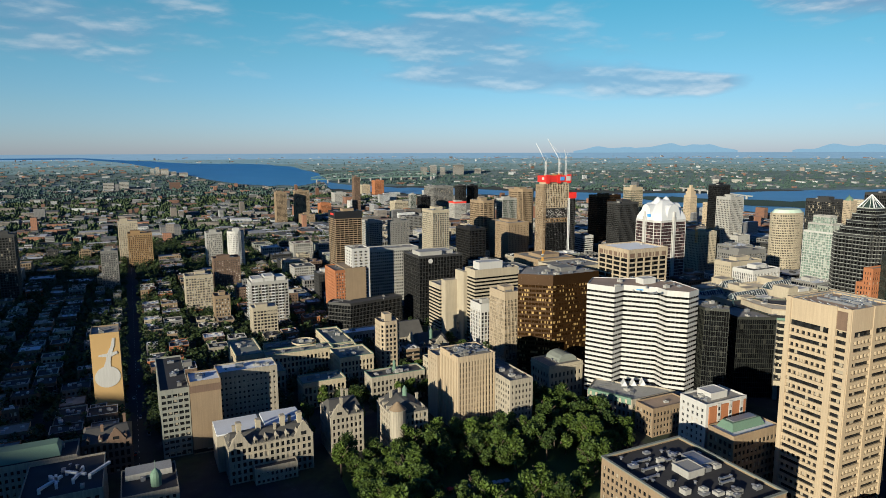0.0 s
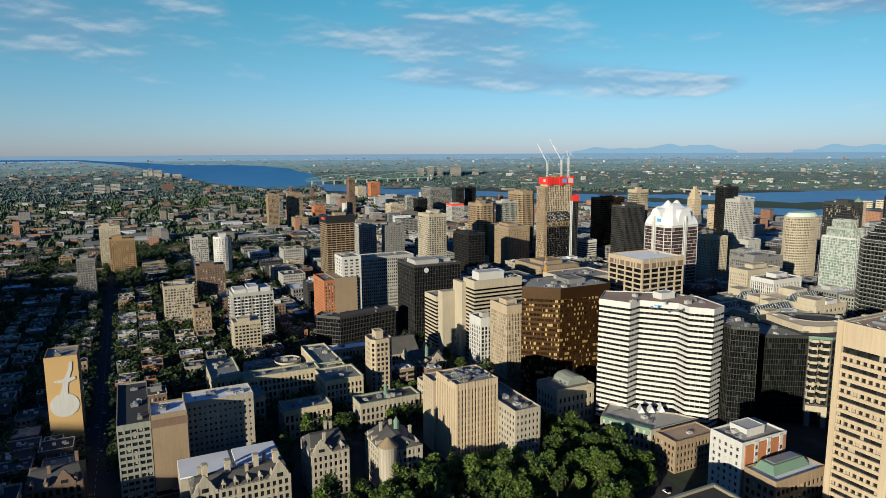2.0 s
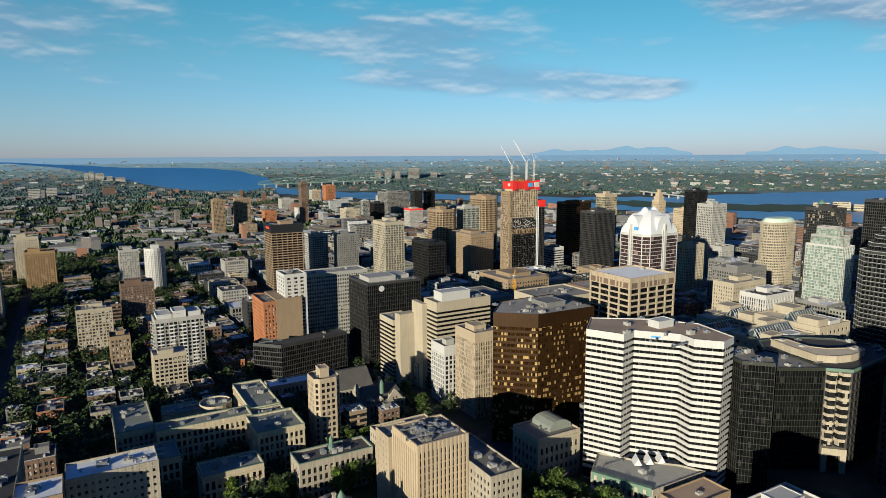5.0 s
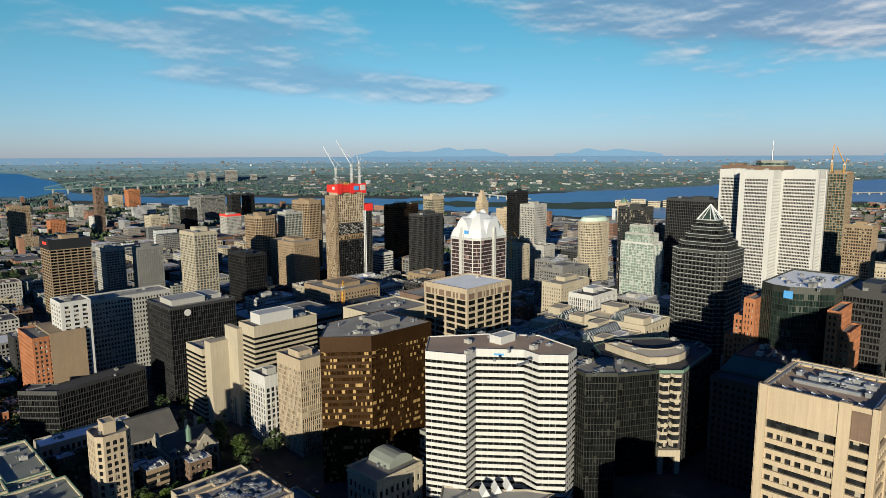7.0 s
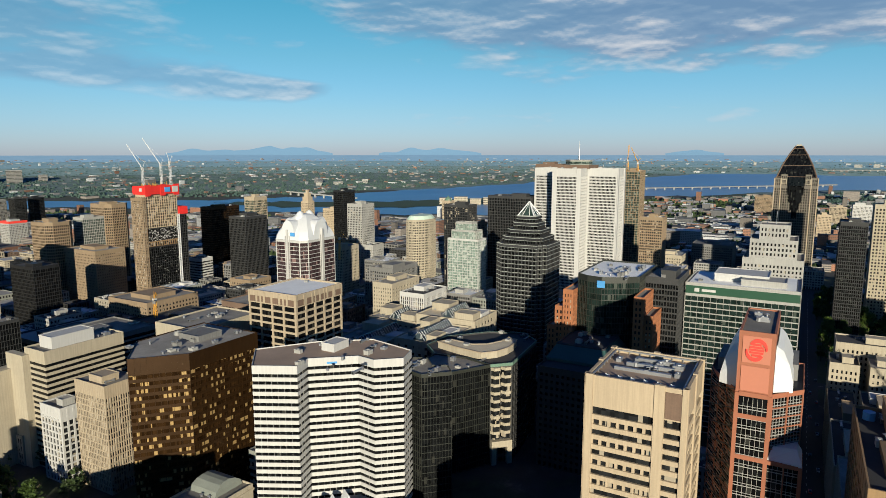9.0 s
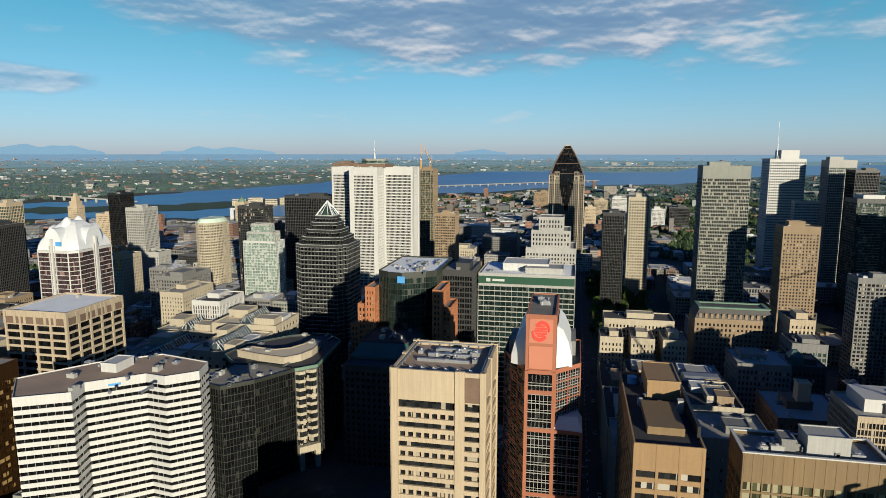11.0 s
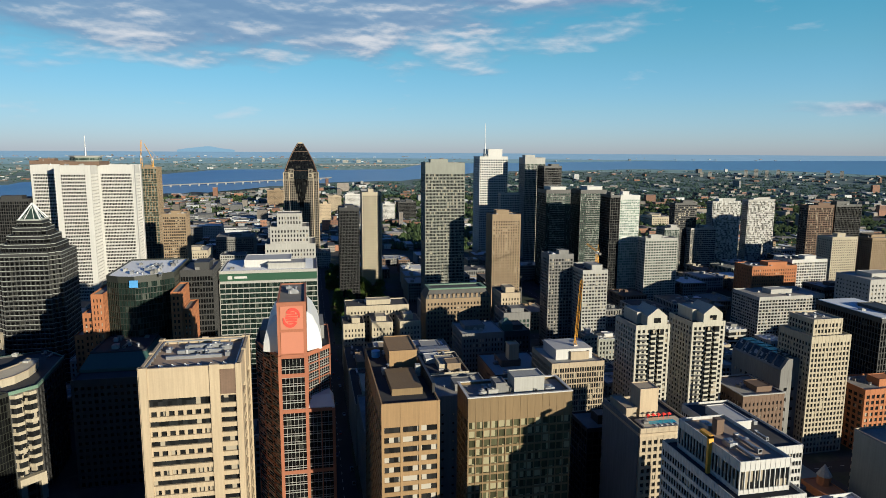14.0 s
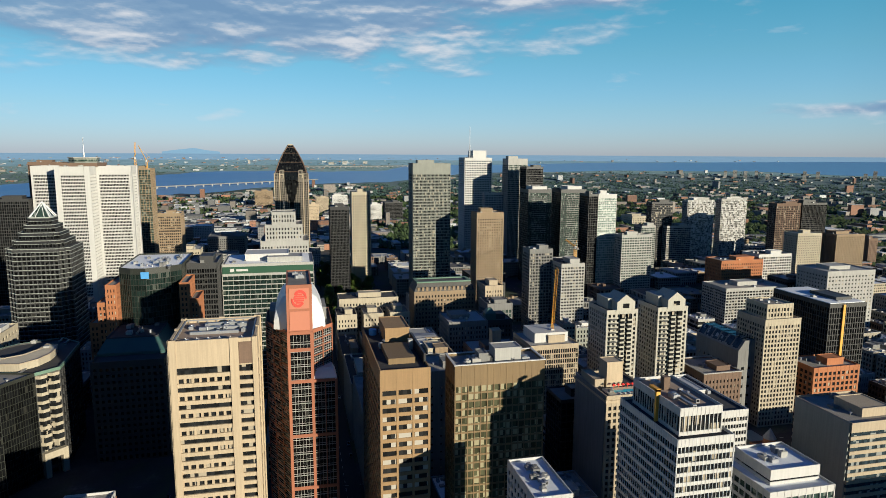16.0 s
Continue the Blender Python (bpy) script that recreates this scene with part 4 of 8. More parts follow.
# banded beige pair
o = tower("banded_tower", "cream office tower with dark ribbon windows", rect(293, 343, 533, 554), 73, 3.45, 1.75, CREAM, GL_BLACK, None, 0.35, cap=6, units=6, split=True, roof=GRAVEL)
penthouse(o, 300, 326, 537, 550, 72.8, 7, WHITE)
part("stair_tower", Geo().box(289, 293.2, 549, 567, 0, 70), CREAM, o, "blank cream stair wall")
o = tower("banded_tower", "lower cream office wing with dark ribbon windows", rect(274, 294, 572, 598), 53, 3.45, 1.75, CREAM, GL_BLACK, None, 0.35, cap=3, units=5, split=True, roof=GRAVEL)
part("stair_tower", Geo().box(276, 296, 563, 572.2, 0, 60), CREAM, o)

tower("glass_tower", "black glass tower with fine mullions and rooftop plant", rect(272, 324, 618, 662), 75.2, 3.7, 0.3, CHARCOAL, GL_BLACK, (1.8, 0.2), 0.2, cap=1.2, units=8, roof=GRAVEL, pents=((0.1, 0.6, 0.2, 0.7, 4), (0.65, 0.9, 0.3, 0.8, 3)), pentm=PALE)
o = tower("office_slab", "grey office slab with square punched windows", rect(236, 300, 684, 708), 76, 3.6, 1.6, PALE, GL_DARK, (2.4, 0.9), 0.3, units=4)
part("sign_panel", Geo().box(235.6, 236.1, 690, 704, 60, 75.5), DARK, o, "dark sign panel")
part("sign_mark", Geo().beam((235.4, 694, 71), (235.4, 692.5, 66), 1.6), SIGNRED, o, "small red mark")
tower("apartment_tower", "white concrete apartment tower with blank end wall", rect(212, 232, 662, 688), 82, 3.2, 1.5, WHITE, GL_DARK, (6, 2.5), 0.4, units=3)
o = tower("apartment_block", "orange brick and tan apartment block", rect(192, 226, 660, 700), 60, 3.3, 1.6, ORANGE, GL_HOUSE, (3.0, 1.4), 0.35, units=6)
part("end_wall", Geo().box(203, 226.4, 659.5, 660.1, 0, 61.5), TANBRICK, o, "blank tan end wall")
part("end_wall", Geo().box(203, 226.3, 660.3, 699, 60.9, 62.2), TANBRICK, o)
tower("low_glass_block", "low black glass block with flat roof", [(175, 631), (193, 612), (254, 624), (251, 638), (198, 628), (184, 642)], 34, 3.8, 0.7, CHARCOAL, GL_BLACK, (1.7, 0.15), 0.2, units=3, roof=DARKROOF)
o = tower("octagonal_tower", "small beige tower with chamfered corners and water-tank house", [(178, 486), (181, 483), (192, 483), (195, 486), (195, 498), (192, 501), (181, 501), (178, 498)], 47.5, 3.5, 1.4, BEIGE, GL_DARK, (3.2, 1.2), 0.35, units=1)
penthouse(o, 183, 189, 488, 496, 47.3, 6, BEIGE)

# beige cubes
o = tower("office_cube", "beige concrete cube with deep square windows", rect(378, 422, 417, 456), 102.6, 4.1, 1.3, BEIGE, GL_BLACK, (9.2, 1.3), 0.6, cap=2.2, units=1, roof=MEMBRANE, proud=0.15, single=(3,))
tower("office_block", "cream low block with blank walls and flat roof", rect(352, 402, 474, 513), 80, 4, 2.6, CREAM, GL_DARK, None, 0.3, cap=9, units=8)

o = bpy.data.objects["office_cube"]
part("louvre_band", Geo().ring(rect(377.9, 422.1, 416.9, 456.1), inset(rect(377.9, 422.1, 416.9, 456.1), 0.5), 96.2, 100.0), BROWN, o, "brown louvred top storey")
g = Geo()
for p, q in zip(rect(377.8, 422.2, 416.8, 456.2), rect(377.8, 422.2, 416.8, 456.2)[1:] + rect(377.8, 422.2, 416.8, 456.2)[:1]):
    l = math.hypot(q[0] - p[0], q[1] - p[1])
    for k in range(7):
        g.slab(p, q, k * (l - 1.5) / 6, k * (l - 1.5) / 6 + 1.5, 95.6, 102.6, -0.4, 0.1)
part("top_pier", g, BEIGE, o, kind="stuff")
# round mark on the black glass tower
o = bpy.data.objects["glass_tower"]
part("round_mark", Geo().add([(285 + 2.6 * math.cos(a), y_, 70.5 + 2.6 * math.sin(a)) for y_ in (617.2, 617.6) for a in [math.tau * i / 16 for i in range(16)]], [tuple(range(16)), tuple(range(31, 15, -1))] + [(i, i + 16, (i + 1) % 16 + 16, (i + 1) % 16) for i in range(16)]), WHITE, o, "white round mark")

# library tower and campus
o = tower("library_tower", "beige precast tower with deep vertical fins", rect(186, 214, 361, 388), 52.6, 3.6, 0.5, CONCRETE, GL_DARK, (2.4, 1.2), 0.7, cap=3.2, units=48, par=0.7, proud=0.2, roof=GRAVEL)
tower("", "", rect(184, 200, 388.4, 404), 46, 3.6, 2.4, BEIGE, GL_DARK, (4, 2.5), 0.3, parent=o, units=3)
tower("stone_block", "grey stone institute block with flat roof", rect(214.5, 232, 342, 388), 38, 3.8, 2.0, STONE, GL_DARK, (3, 1.4), 0.35, units=8)
o = tower("museum", "old limestone museum with cornice", rect(273, 304, 381, 405), 27, 5.5, 2.6, CREAM, GL_DARK, (4, 2.0), 0.4, cap=4, units=4, roof=GRAVEL)
part("vaulted_roof", Geo().loft((rect(286, 303, 387, 404), 26.8), (rect(287, 302, 387, 404), 29.5), (rect(290, 299, 387.5, 403.5), 31.6), (rect(293, 296, 388, 403), 32.3)), GREENGREY, o)
part("cornice", Geo().ring(rect(272.5, 304.5, 380.5, 405.5), rect(273.6, 303.4, 381.6, 404.4), 24.6, 25.6), CREAM, o)
o = tower("science_block", "tan concrete laboratory tower with ribbon windows", rect(25, 43, 408, 428), 46.5, 3.7, 2.2, TANBRICK, GL_DARK, None, 0.3, cap=40, units=4, roof=WHITEROOF)
part("plant_band", Geo().ring(rect(24.7, 43.3, 407.7, 428.3), rect(26, 42, 409, 427), 40, 44.5), BROWN, o)
tower("", "", rect(8, 24.6, 410, 480), 43, 3.5, 1.7, SMOKE, GL_DARK, (3.2, 0.7), 0.4, parent=o, units=6, roof=DARKROOF)
tower("", "", rect(43.4, 82, 428, 446), 43, 3.6, 2.2, STONE, GL_DARK, (3.0, 1.6), 0.3, parent=o, units=9, roof=WHITEROOF)


def old_block(name, label, x0, x1, y0, y1, h, wall=STONE, roofm=SLATE, pitch=5.0, dormers=True, chimneys=3, along="x"):
    """An old stone building with a pitched roof, dormers, gables and chimneys."""
    o = tower(name, label, rect(x0, x1, y0, y1), h, 3.7, 1.5, wall, GL_DARK, (3.1, 1.35), 0.4, cap=0.8, par=0.3, units=0)
    g = Geo()
    if along == "x":
        ym = (y0 + y1) / 2
        g.add([(x0 - .3, y0 - .3, h), (x1 + .3, y0 - .3, h), (x1 + .3, y1 + .3, h), (x0 - .3, y1 + .3, h), (x0 + 2, ym - 1.5, h + pitch), (x1 - 2, ym - 1.5, h + pitch), (x1 - 2, ym + 1.5, h + pitch), (x0 + 2, ym + 1.5, h + pitch)], BOXF)
    else:
        xm = (x0 + x1) / 2
        g.add([(x0 - .3, y0 - .3, h), (x1 + .3, y0 - .3, h), (x1 + .3, y1 + .3, h), (x0 - .3, y1 + .3, h), (xm - 1.5, y0 + 2, h + pitch), (xm + 1.5, y0 + 2, h + pitch), (xm + 1.5, y1 - 2, h + pitch), (xm - 1.5, y1 - 2, h + pitch)], BOXF)
    part("roof", g, roofm, o)
    if dormers:
        n = max(2, int((x1 - x0) / 6))
        for k in range(n):
            c = x0 + (k + 0.5) * (x1 - x0) / n
            d = Geo().box(c - 0.9, c + 0.9, y0 + 0.3, y0 + 4, h, h + 2.2)
            d.add([(c - 1.2, y0 + 0.1, h + 2.2), (c + 1.2, y0 + 0.1, h + 2.2), (c, y0 + 0.1, h + 3.6), (c - 1.2, y0 + 5, h + 2.2), (c + 1.2, y0 + 5, h + 2.2), (c, y0 + 5, h + 3.6)],
                  [(0, 1, 2), (5, 4, 3), (0, 2, 5, 3), (1, 4, 5, 2), (0, 3, 4, 1)])
            dm = part("dormer", d, wall, o)
            part("dormer_window", Geo().box(c - 0.55, c + 0.55, y0 + 0.2, y0 + 0.34, h + 0.4, h + 1.9), GL_DARK, dm)
        n = max(2, int((y1 - y0) / 7))
        for k in range(n):
            c = y0 + (k + 0.5) * (y1 - y0) / n
            part("dormer", Geo().box(x0 + 0.3, x0 + 4, c - 0.9, c + 0.9, h, h + 2.6), wall, o)
    for k in range(chimneys):
        cx, cy = rng.uniform(x0 + 3, x1 - 3), rng.uniform(y0 + 3, y1 - 3)
        part("chimney", Geo().box(cx - .8, cx + .8, cy - .6, cy + .6, h, h + pitch + 3).box(cx - 1, cx + 1, cy - .8, cy + .8, h + pitch + 2.2, h + pitch + 2.6), wall, o)
    return o


def gable(o, p, q, h, rise, wall):
    """A curved stone gable that stands on the wall from p to q: one profile with its thickness."""
    l = math.hypot(q[0] - p[0], q[1] - p[1])
    ex, ey = (q[0] - p[0]) / l, (q[1] - p[1]) / l
    side = [(0.0, 0.0), (0.0, 0.16), (0.08, 0.2), (0.13, 0.36), (0.2, 0.46), (0.25, 0.62), (0.33, 0.7), (0.38, 0.86), (0.45, 0.92), (0.47, 1.0)]
    out = [(u * l, h + rise * k) for u, k in side] + [((1 - u) * l, h + rise * k) for u, k in reversed(side)]
    n = len(out)
    g = Geo()
    for d in (0.35, -1.0):
        g.v += [(p[0] + ex * u + ey * d, p[1] + ey * u - ex * d, z) for u, z in out]
    g.f = [tuple(range(n - 1, -1, -1)), tuple(range(n, 2 * n))] + [(i, (i + 1) % n, n + (i + 1) % n, n + i) for i in range(n)]
    part("gable", g, wall, o)
    m_ = l / 2
    part("gable_window", Geo().slab(p, q, m_ - 1.6, m_ + 1.6, h + rise * 0.12, h + rise * 0.34, 0.3, 0.42), GL_DARK, o)


o = old_block("college_building", "grey stone chateau-style college with gables, dormers and chimneys", 40, 88, 359, 377, 22, chimneys=4)
gable(o, (40, 359), (52, 359), 21, 10, STONE)
gable(o, (77, 359), (88, 359), 21, 10, STONE)
for cx in (47, 58, 72, 82):
    part("chimney", Geo().box(cx - 1.3, cx + 1.3, 366, 369.5, 22, 33).box(cx - 1.6, cx + 1.6, 365.7, 369.8, 31.5, 32.4), CREAM, o, "pale stone chimney")
tower("", "", rect(53, 77, 352.5, 358.7), 9, 4.2, 1.8, STONE, GL_DARK, (2.6, 1.2), 0.35, parent=o, units=0, skip=True, roof=DARKROOF, base=3.6)
part("string_course", Geo().box(40, 88, 358.5, 358.95, 16.6, 17.3), CREAM, o)
part("flat_roof", Geo().box(36, 62, 378, 400, 22.2, 23), WHITEROOF, o, "white flat roof")
part("rear_wing", Geo().box(36, 88, 377.3, 402, 0, 22.2), STONE, o)
part("flat_roof", Geo().box(64, 87, 379, 400, 22.2, 23.4), WHITEROOF, o)
FOOT.append((36, 88, 377, 402))
o = old_block("chemistry_building", "grey stone campus hall with steep slate roof", 101, 122, 366, 390, 26, pitch=7)
gable(o, (101, 366), (112, 366), 26, 8, STONE)
o = old_block("museum_hall", "grey stone hall with round tower", 136, 160, 352, 380, 26, pitch=6, along="y")
part("round_tower", Geo().drum(139, 351, 5, 0, 30, 20).drum(139, 351, 5.4, 29.4, 30.4, 20), STONE, o)
part("conical_roof", Geo().drum(139, 351, 5.2, 30.4, 35, 20, 0.6), TANBRICK, o)
part("lantern", Geo().drum(150, 366, 1.6, 31, 36, 8).drum(150, 366, 1.8, 36, 39, 8, 0.1), COPPER, o)
LIMESTONE = surface("pale_limestone", (0.42, 0.355, 0.25), 0.85, 0.14, streaks=0.15)
for (a, b_, c, d, h) in ((67, 88, 513, 560, 26), (88.3, 143, 504, 518, 26), (139, 167, 472, 500, 26), (143.3, 163.5, 500.3, 511.7, 25), (144, 163.5, 512, 563, 26), (71, 97, 474, 498, 22), (104, 136, 448, 466, 19), (97, 120, 548, 566, 18)):
    o = tower("campus_hall", "pale stone campus hall with flat grey roof and copper trim", rect(a, b_, c, d), h, 4.4, 1.5, LIMESTONE, GL_DARK, (3.2, 1.25), 0.55, cap=2.2, units=6, roof=GREENGREY)
    part("copper_trim", Geo().ring(rect(a - .25, b_ + .25, c - .25, d + .25), rect(a + .2, b_ - .2, c + .2, d - .2), h + 0.92, h + 1.25), COPPER, o)
    part("cornice", Geo().ring(rect(a - .45, b_ + .45, c - .45, d + .45), rect(a + .1, b_ - .1, c + .1, d - .1), h - 2.2, h - 1.7), LIMESTONE, o)
o = tower("lecture_theatre", "round stone lecture theatre with flat grey roof", circle(130, 552, 10.5, 24), 20, 5, 3.2, LIMESTONE, GL_DARK, None, 0.35, cap=3, units=4, roof=GREENGREY)
o = tower("library_hall", "long stone hall with green roof edge and lantern", rect(151, 194, 432, 448), 21, 4.4, 1.6, STONE, GL_DARK, (3.2, 1.4), 0.4, cap=2, units=14, roof=SLATE)
part("copper_trim", Geo().ring(rect(150.7, 194.3, 431.7, 448.3), rect(151.3, 193.7, 432.3, 447.7), 21.9, 22.3), COPPER, o)
part("lantern", Geo().drum(172, 440, 1.6, 21, 25, 8).drum(172, 440, 1.2, 25, 28.5, 8).drum(172, 440, 1.3, 28.5, 30.5, 8, 0.2), COPPER, o, "green copper lantern")
o = old_block("church", "grey stone church with steep slate roof", 210, 242, 541, 558, 15, pitch=13, dormers=False, chimneys=0)
gable(o, (210, 558), (210, 541), 15, 14, STONE)
o = old_block("stone_house", "grey stone house with gables and copper lantern", 222, 250, 503, 532, 16, pitch=8)
part("lantern", Geo().drum(234, 508, 2, 21, 28, 10).drum(234, 508, 2.2, 28, 31, 10, 0.3), COPPER, o)
gable(o, (222, 532), (222, 518), 16, 8, STONE)
gable(o, (236, 503), (248, 503), 16, 8, STONE)
o = tower("stone_hall", "long grey stone hall with white flat roof", rect(172, 226, 571, 586), 16, 4.2, 1.6, STONE, GL_DARK, (3.2, 1.4), 0.4, units=5, roof=MEMBRANE)
tower("mechanical_block", "flat roofed building crowded with pipes and tanks", rect(196, 232, 406, 440), 30, 3.8, 1.8, CREAM, GL_DARK, (3, 1.5), 0.3, units=30, roof=GRAVEL)

# mural tower
o = tower("apartment_tower", "ochre apartment tower with a painted end wall", rect(-32, -14, 500, 524), 60, 3.1, 1.4, TANBRICK, GL_HOUSE, (3.2, 1.0), 0.35, units=3)
part("painted_wall", Geo().box(-32.2, -13.8, 499.4, 500.1, 0, 61), MURAL, o, "ochre painted end wall")
g = Geo()
ring = circle(-23.0, 0, 8.2, 28)
g.add([(x, 499.36, 29 + y * 0.95) for x, y in ring] + [(x, 499.1, 29 + y * 0.95) for x, y in ring], [tuple(range(28)), tuple(range(55, 27, -1))] + [(i, (i + 1) % 28, 28 + (i + 1) % 28, 28 + i) for i in range(28)])
lift = 0.0
for quad in (((-25.6, 35), (-20.6, 35), (-20.4, 41), (-23.4, 41)), ((-23.5, 40.8), (-20.3, 40.8), (-19.4, 46), (-22.4, 46)), ((-22.4, 45.8), (-19.3, 45.8), (-17.6, 51), (-19.8, 51)), ((-19.8, 50.8), (-17.4, 50.8), (-16.8, 57), (-18.4, 57)), ((-28, 44.4), (-22.2, 43.6), (-21.6, 46.2), (-27.6, 45.6)), ((-20.4, 43.4), (-15.6, 45.4), (-16, 47.2), (-20, 46.4))):
    lift += 0.03
    g.add([(x, y_, z) for y_ in (499.1 - lift, 499.36 - lift) for x, z in quad], [(0, 1, 2, 3), (7, 6, 5, 4), (0, 4, 5, 1), (1, 5, 6, 2), (2, 6, 7, 3), (3, 7, 4, 0)])
part("painted_figure", g, WHITE, o, "white painted shape")

# foreground flat roof, brick blocks
o = tower("stone_block", "tan brick block with grey-green parapet and dark roof full of vents", rect(196, 246, 168, 229), 40, 3.7, 1.8, TANBRICK, GL_DARK, (3, 1.3), 0.3, roof=DARKROOF, units=44)
part("parapet_cap", Geo().ring(rect(195.6, 246.4, 167.6, 229.4), rect(196.9, 245.1, 168.9, 228.1), 40.9, 41.5), GREENGREY, o)
penthouse(o, 218, 228, 196, 206, 39.8, 3.4, PALE)
penthouse(o, 230, 238, 200, 212, 39.8, 2.6, STEEL)
o = tower("brick_block", "white and orange brick apartment block", rect(281, 313, 243, 262), 46, 3.6, 1.8, WHITE, GL_HOUSE, (3.6, 1.9), 0.3, units=14, roof=GRAVEL)
part("brick_face", Geo().box(283, 312, 242.4, 243.1, 20, 45), ORANGE, o, "orange brick side wall")
for x_ in (289, 298, 307):
    part("pale_strip", Geo().box(x_, x_ + 2.6, 242.15, 242.5, 18, 46.2), WHITE, o)
    for k in range(7):
        part("side_window", Geo().box(x_ + 0.5, x_ + 2.1, 242.05, 242.2, 20.6 + k * 3.6, 22.6 + k * 3.6), GL_HOUSE, o)
penthouse(o, 290, 303, 248, 258, 45.8, 4, WHITE)
o = tower("brick_block", "brown stone block with green copper roof", rect(281, 317, 224, 241), 35, 4, 2.0, TANBRICK, GL_DARK, (3.2, 1.2), 0.35, cap=3, units=0, roof=WHITEROOF)
part("copper_roof", Geo().loft((rect(286, 312, 229, 240), 35), (rect(288, 310, 231, 238), 39)), COPPER, o)
part("skylight", Geo().box(290, 308, 232, 237, 38.9, 39.6), STEEL, o)

# dark glass group and curved mall
o = tower("glass_block", "black glass office block with stepped corner", [(360.5, 318.5), (372, 307), (380, 314), (376, 321), (385, 329), (381, 340), (366, 340)], 76, 3.6, 0.3, MULLION, GL_BLACK, (1.6, 0.14), 0.15, units=6, cap=1.0, roof=GRAVEL)
tower("glass_block", "low black glass office wing", [(404, 326), (428, 311.5), (432.6, 330), (430.6, 351), (410, 352)], 62.5, 3.6, 0.3, MULLION, GL_BLACK, (1.6, 0.14), 0.15, units=3, cap=1.0, roof=GRAVEL)
CV = [(429, 312), (439, 302), (489, 306), (503, 320), (494, 343), (470, 364), (446, 366), (432, 352), (434, 330)]
o = tower("curved_mall", "pale stone mall with curved roof terrace and bay windows", CV, 62, 5.2, 1.6, CHARCOAL, GL_BLACK, (5, 0.9), 0.6, units=10, roof=DARKROOF)
TERR = [(445, 357), (440, 340), (437, 322), (445, 315), (455, 312), (464, 312), (474, 314), (477, 321), (466, 322), (456, 327), (451, 335), (454, 352)]
part("curved_terrace", Geo().prism(TERR, 62, 66), CREAM, o, "cream curved roof storey")
part("terrace_roof", Geo().prism(inset(TERR, 0.8), 65.9, 66.2), TANROOF, o)
part("terrace_coping", Geo().ring(inset(TERR, -0.3), inset(TERR, 0.7), 65.8, 66.6), BEIGE, o)
part("parapet_band", Geo().ring(inset(CV, -0.3), inset(CV, 0.5), 61.2, 63.0), COPPER, o, "green copper parapet")
for x_, y_ in ((447, 350), (446, 336), (468, 317)):
    part("roof_hatch", Geo().box(x_, x_ + 3.4, y_, y_ + 3.0, 66.1, 67.3), PALE, o)
# tiers of canted bay windows on the sunny corner, with the arched entrance below
for k in range(9):
    z_ = 16 + k * 5.0
    for u in (0.7, 7.5):
        p_, q_ = CV[0], CV[1]
        l_ = math.hypot(q_[0] - p_[0], q_[1] - p_[1])
        ex_, ey_ = (q_[0] - p_[0]) / l_, (q_[1] - p_[1]) / l_
        at = lambda s_, d_: (p_[0] + ex_ * s_ + ey_ * d_, p_[1] + ey_ * s_ - ex_ * d_)
        bay = [at(u, 0), at(u + 1.4, 2.2), at(u + 4.6, 2.2), at(u + 6, 0)]
        bw = part("bay_window", Geo().prism(bay, z_, z_ + 3.2), GL_DARK, o)
        part("bay_sill", Geo().prism(inset(bay, -0.35), z_ + 3.2, z_ + 5.0), CREAM, bw)
part("entrance_arch", Geo().slab(CV[0], CV[1], 0.5, 3.5, 0, 15, 0, 3).slab(CV[0], CV[1], 10.5, 13.6, 0, 15, 0, 3).slab(CV[0], CV[1], 3.5, 10.5, 11, 15, 0, 3), CREAM, o)
o = tower("teal_block", "dark stone block with teal metal mansard roof", rect(442, 500, 246, 287), 62, 3.8, 2.1, CHARCOAL, GL_BLACK, (3.4, 1.5), 0.4, cap=2, units=0, roof=DARKROOF)
part("mansard", Geo().loft((rect(456, 500, 248, 287), 62.2), (rect(456, 500, 248, 287), 64), (rect(463, 497, 253, 283), 71)), TEAL, o)
part("roof_top", Geo().ring(rect(463, 497, 253, 283), rect(463.8, 496.2, 253.8, 282.2), 70.9, 71.9).box(463.6, 496.4, 253.6, 282.4, 70.9, 71.3), DARKROOF, o)
roof_clutter(o, 466, 494, 256, 280, 71.3, 8)

# low shopping malls
for i, (a, b_, c, d, h, m_) in enumerate(((464, 515, 368, 404, 57, CREAM), (462, 520, 410, 462, 47, CREAM), (520, 560, 368, 420, 60, CREAM), (525, 556, 424, 470, 51, CREAM))):
    tower("mall_block", "low cream mall block with flat roofs and skylights", rect(a, b_, c, d), h, 5, 3.2, m_, GL_DARK, (6, 3), 0.3, units=22, roof=(TANROOF, GREENGREY, TANROOF, PALE)[i])

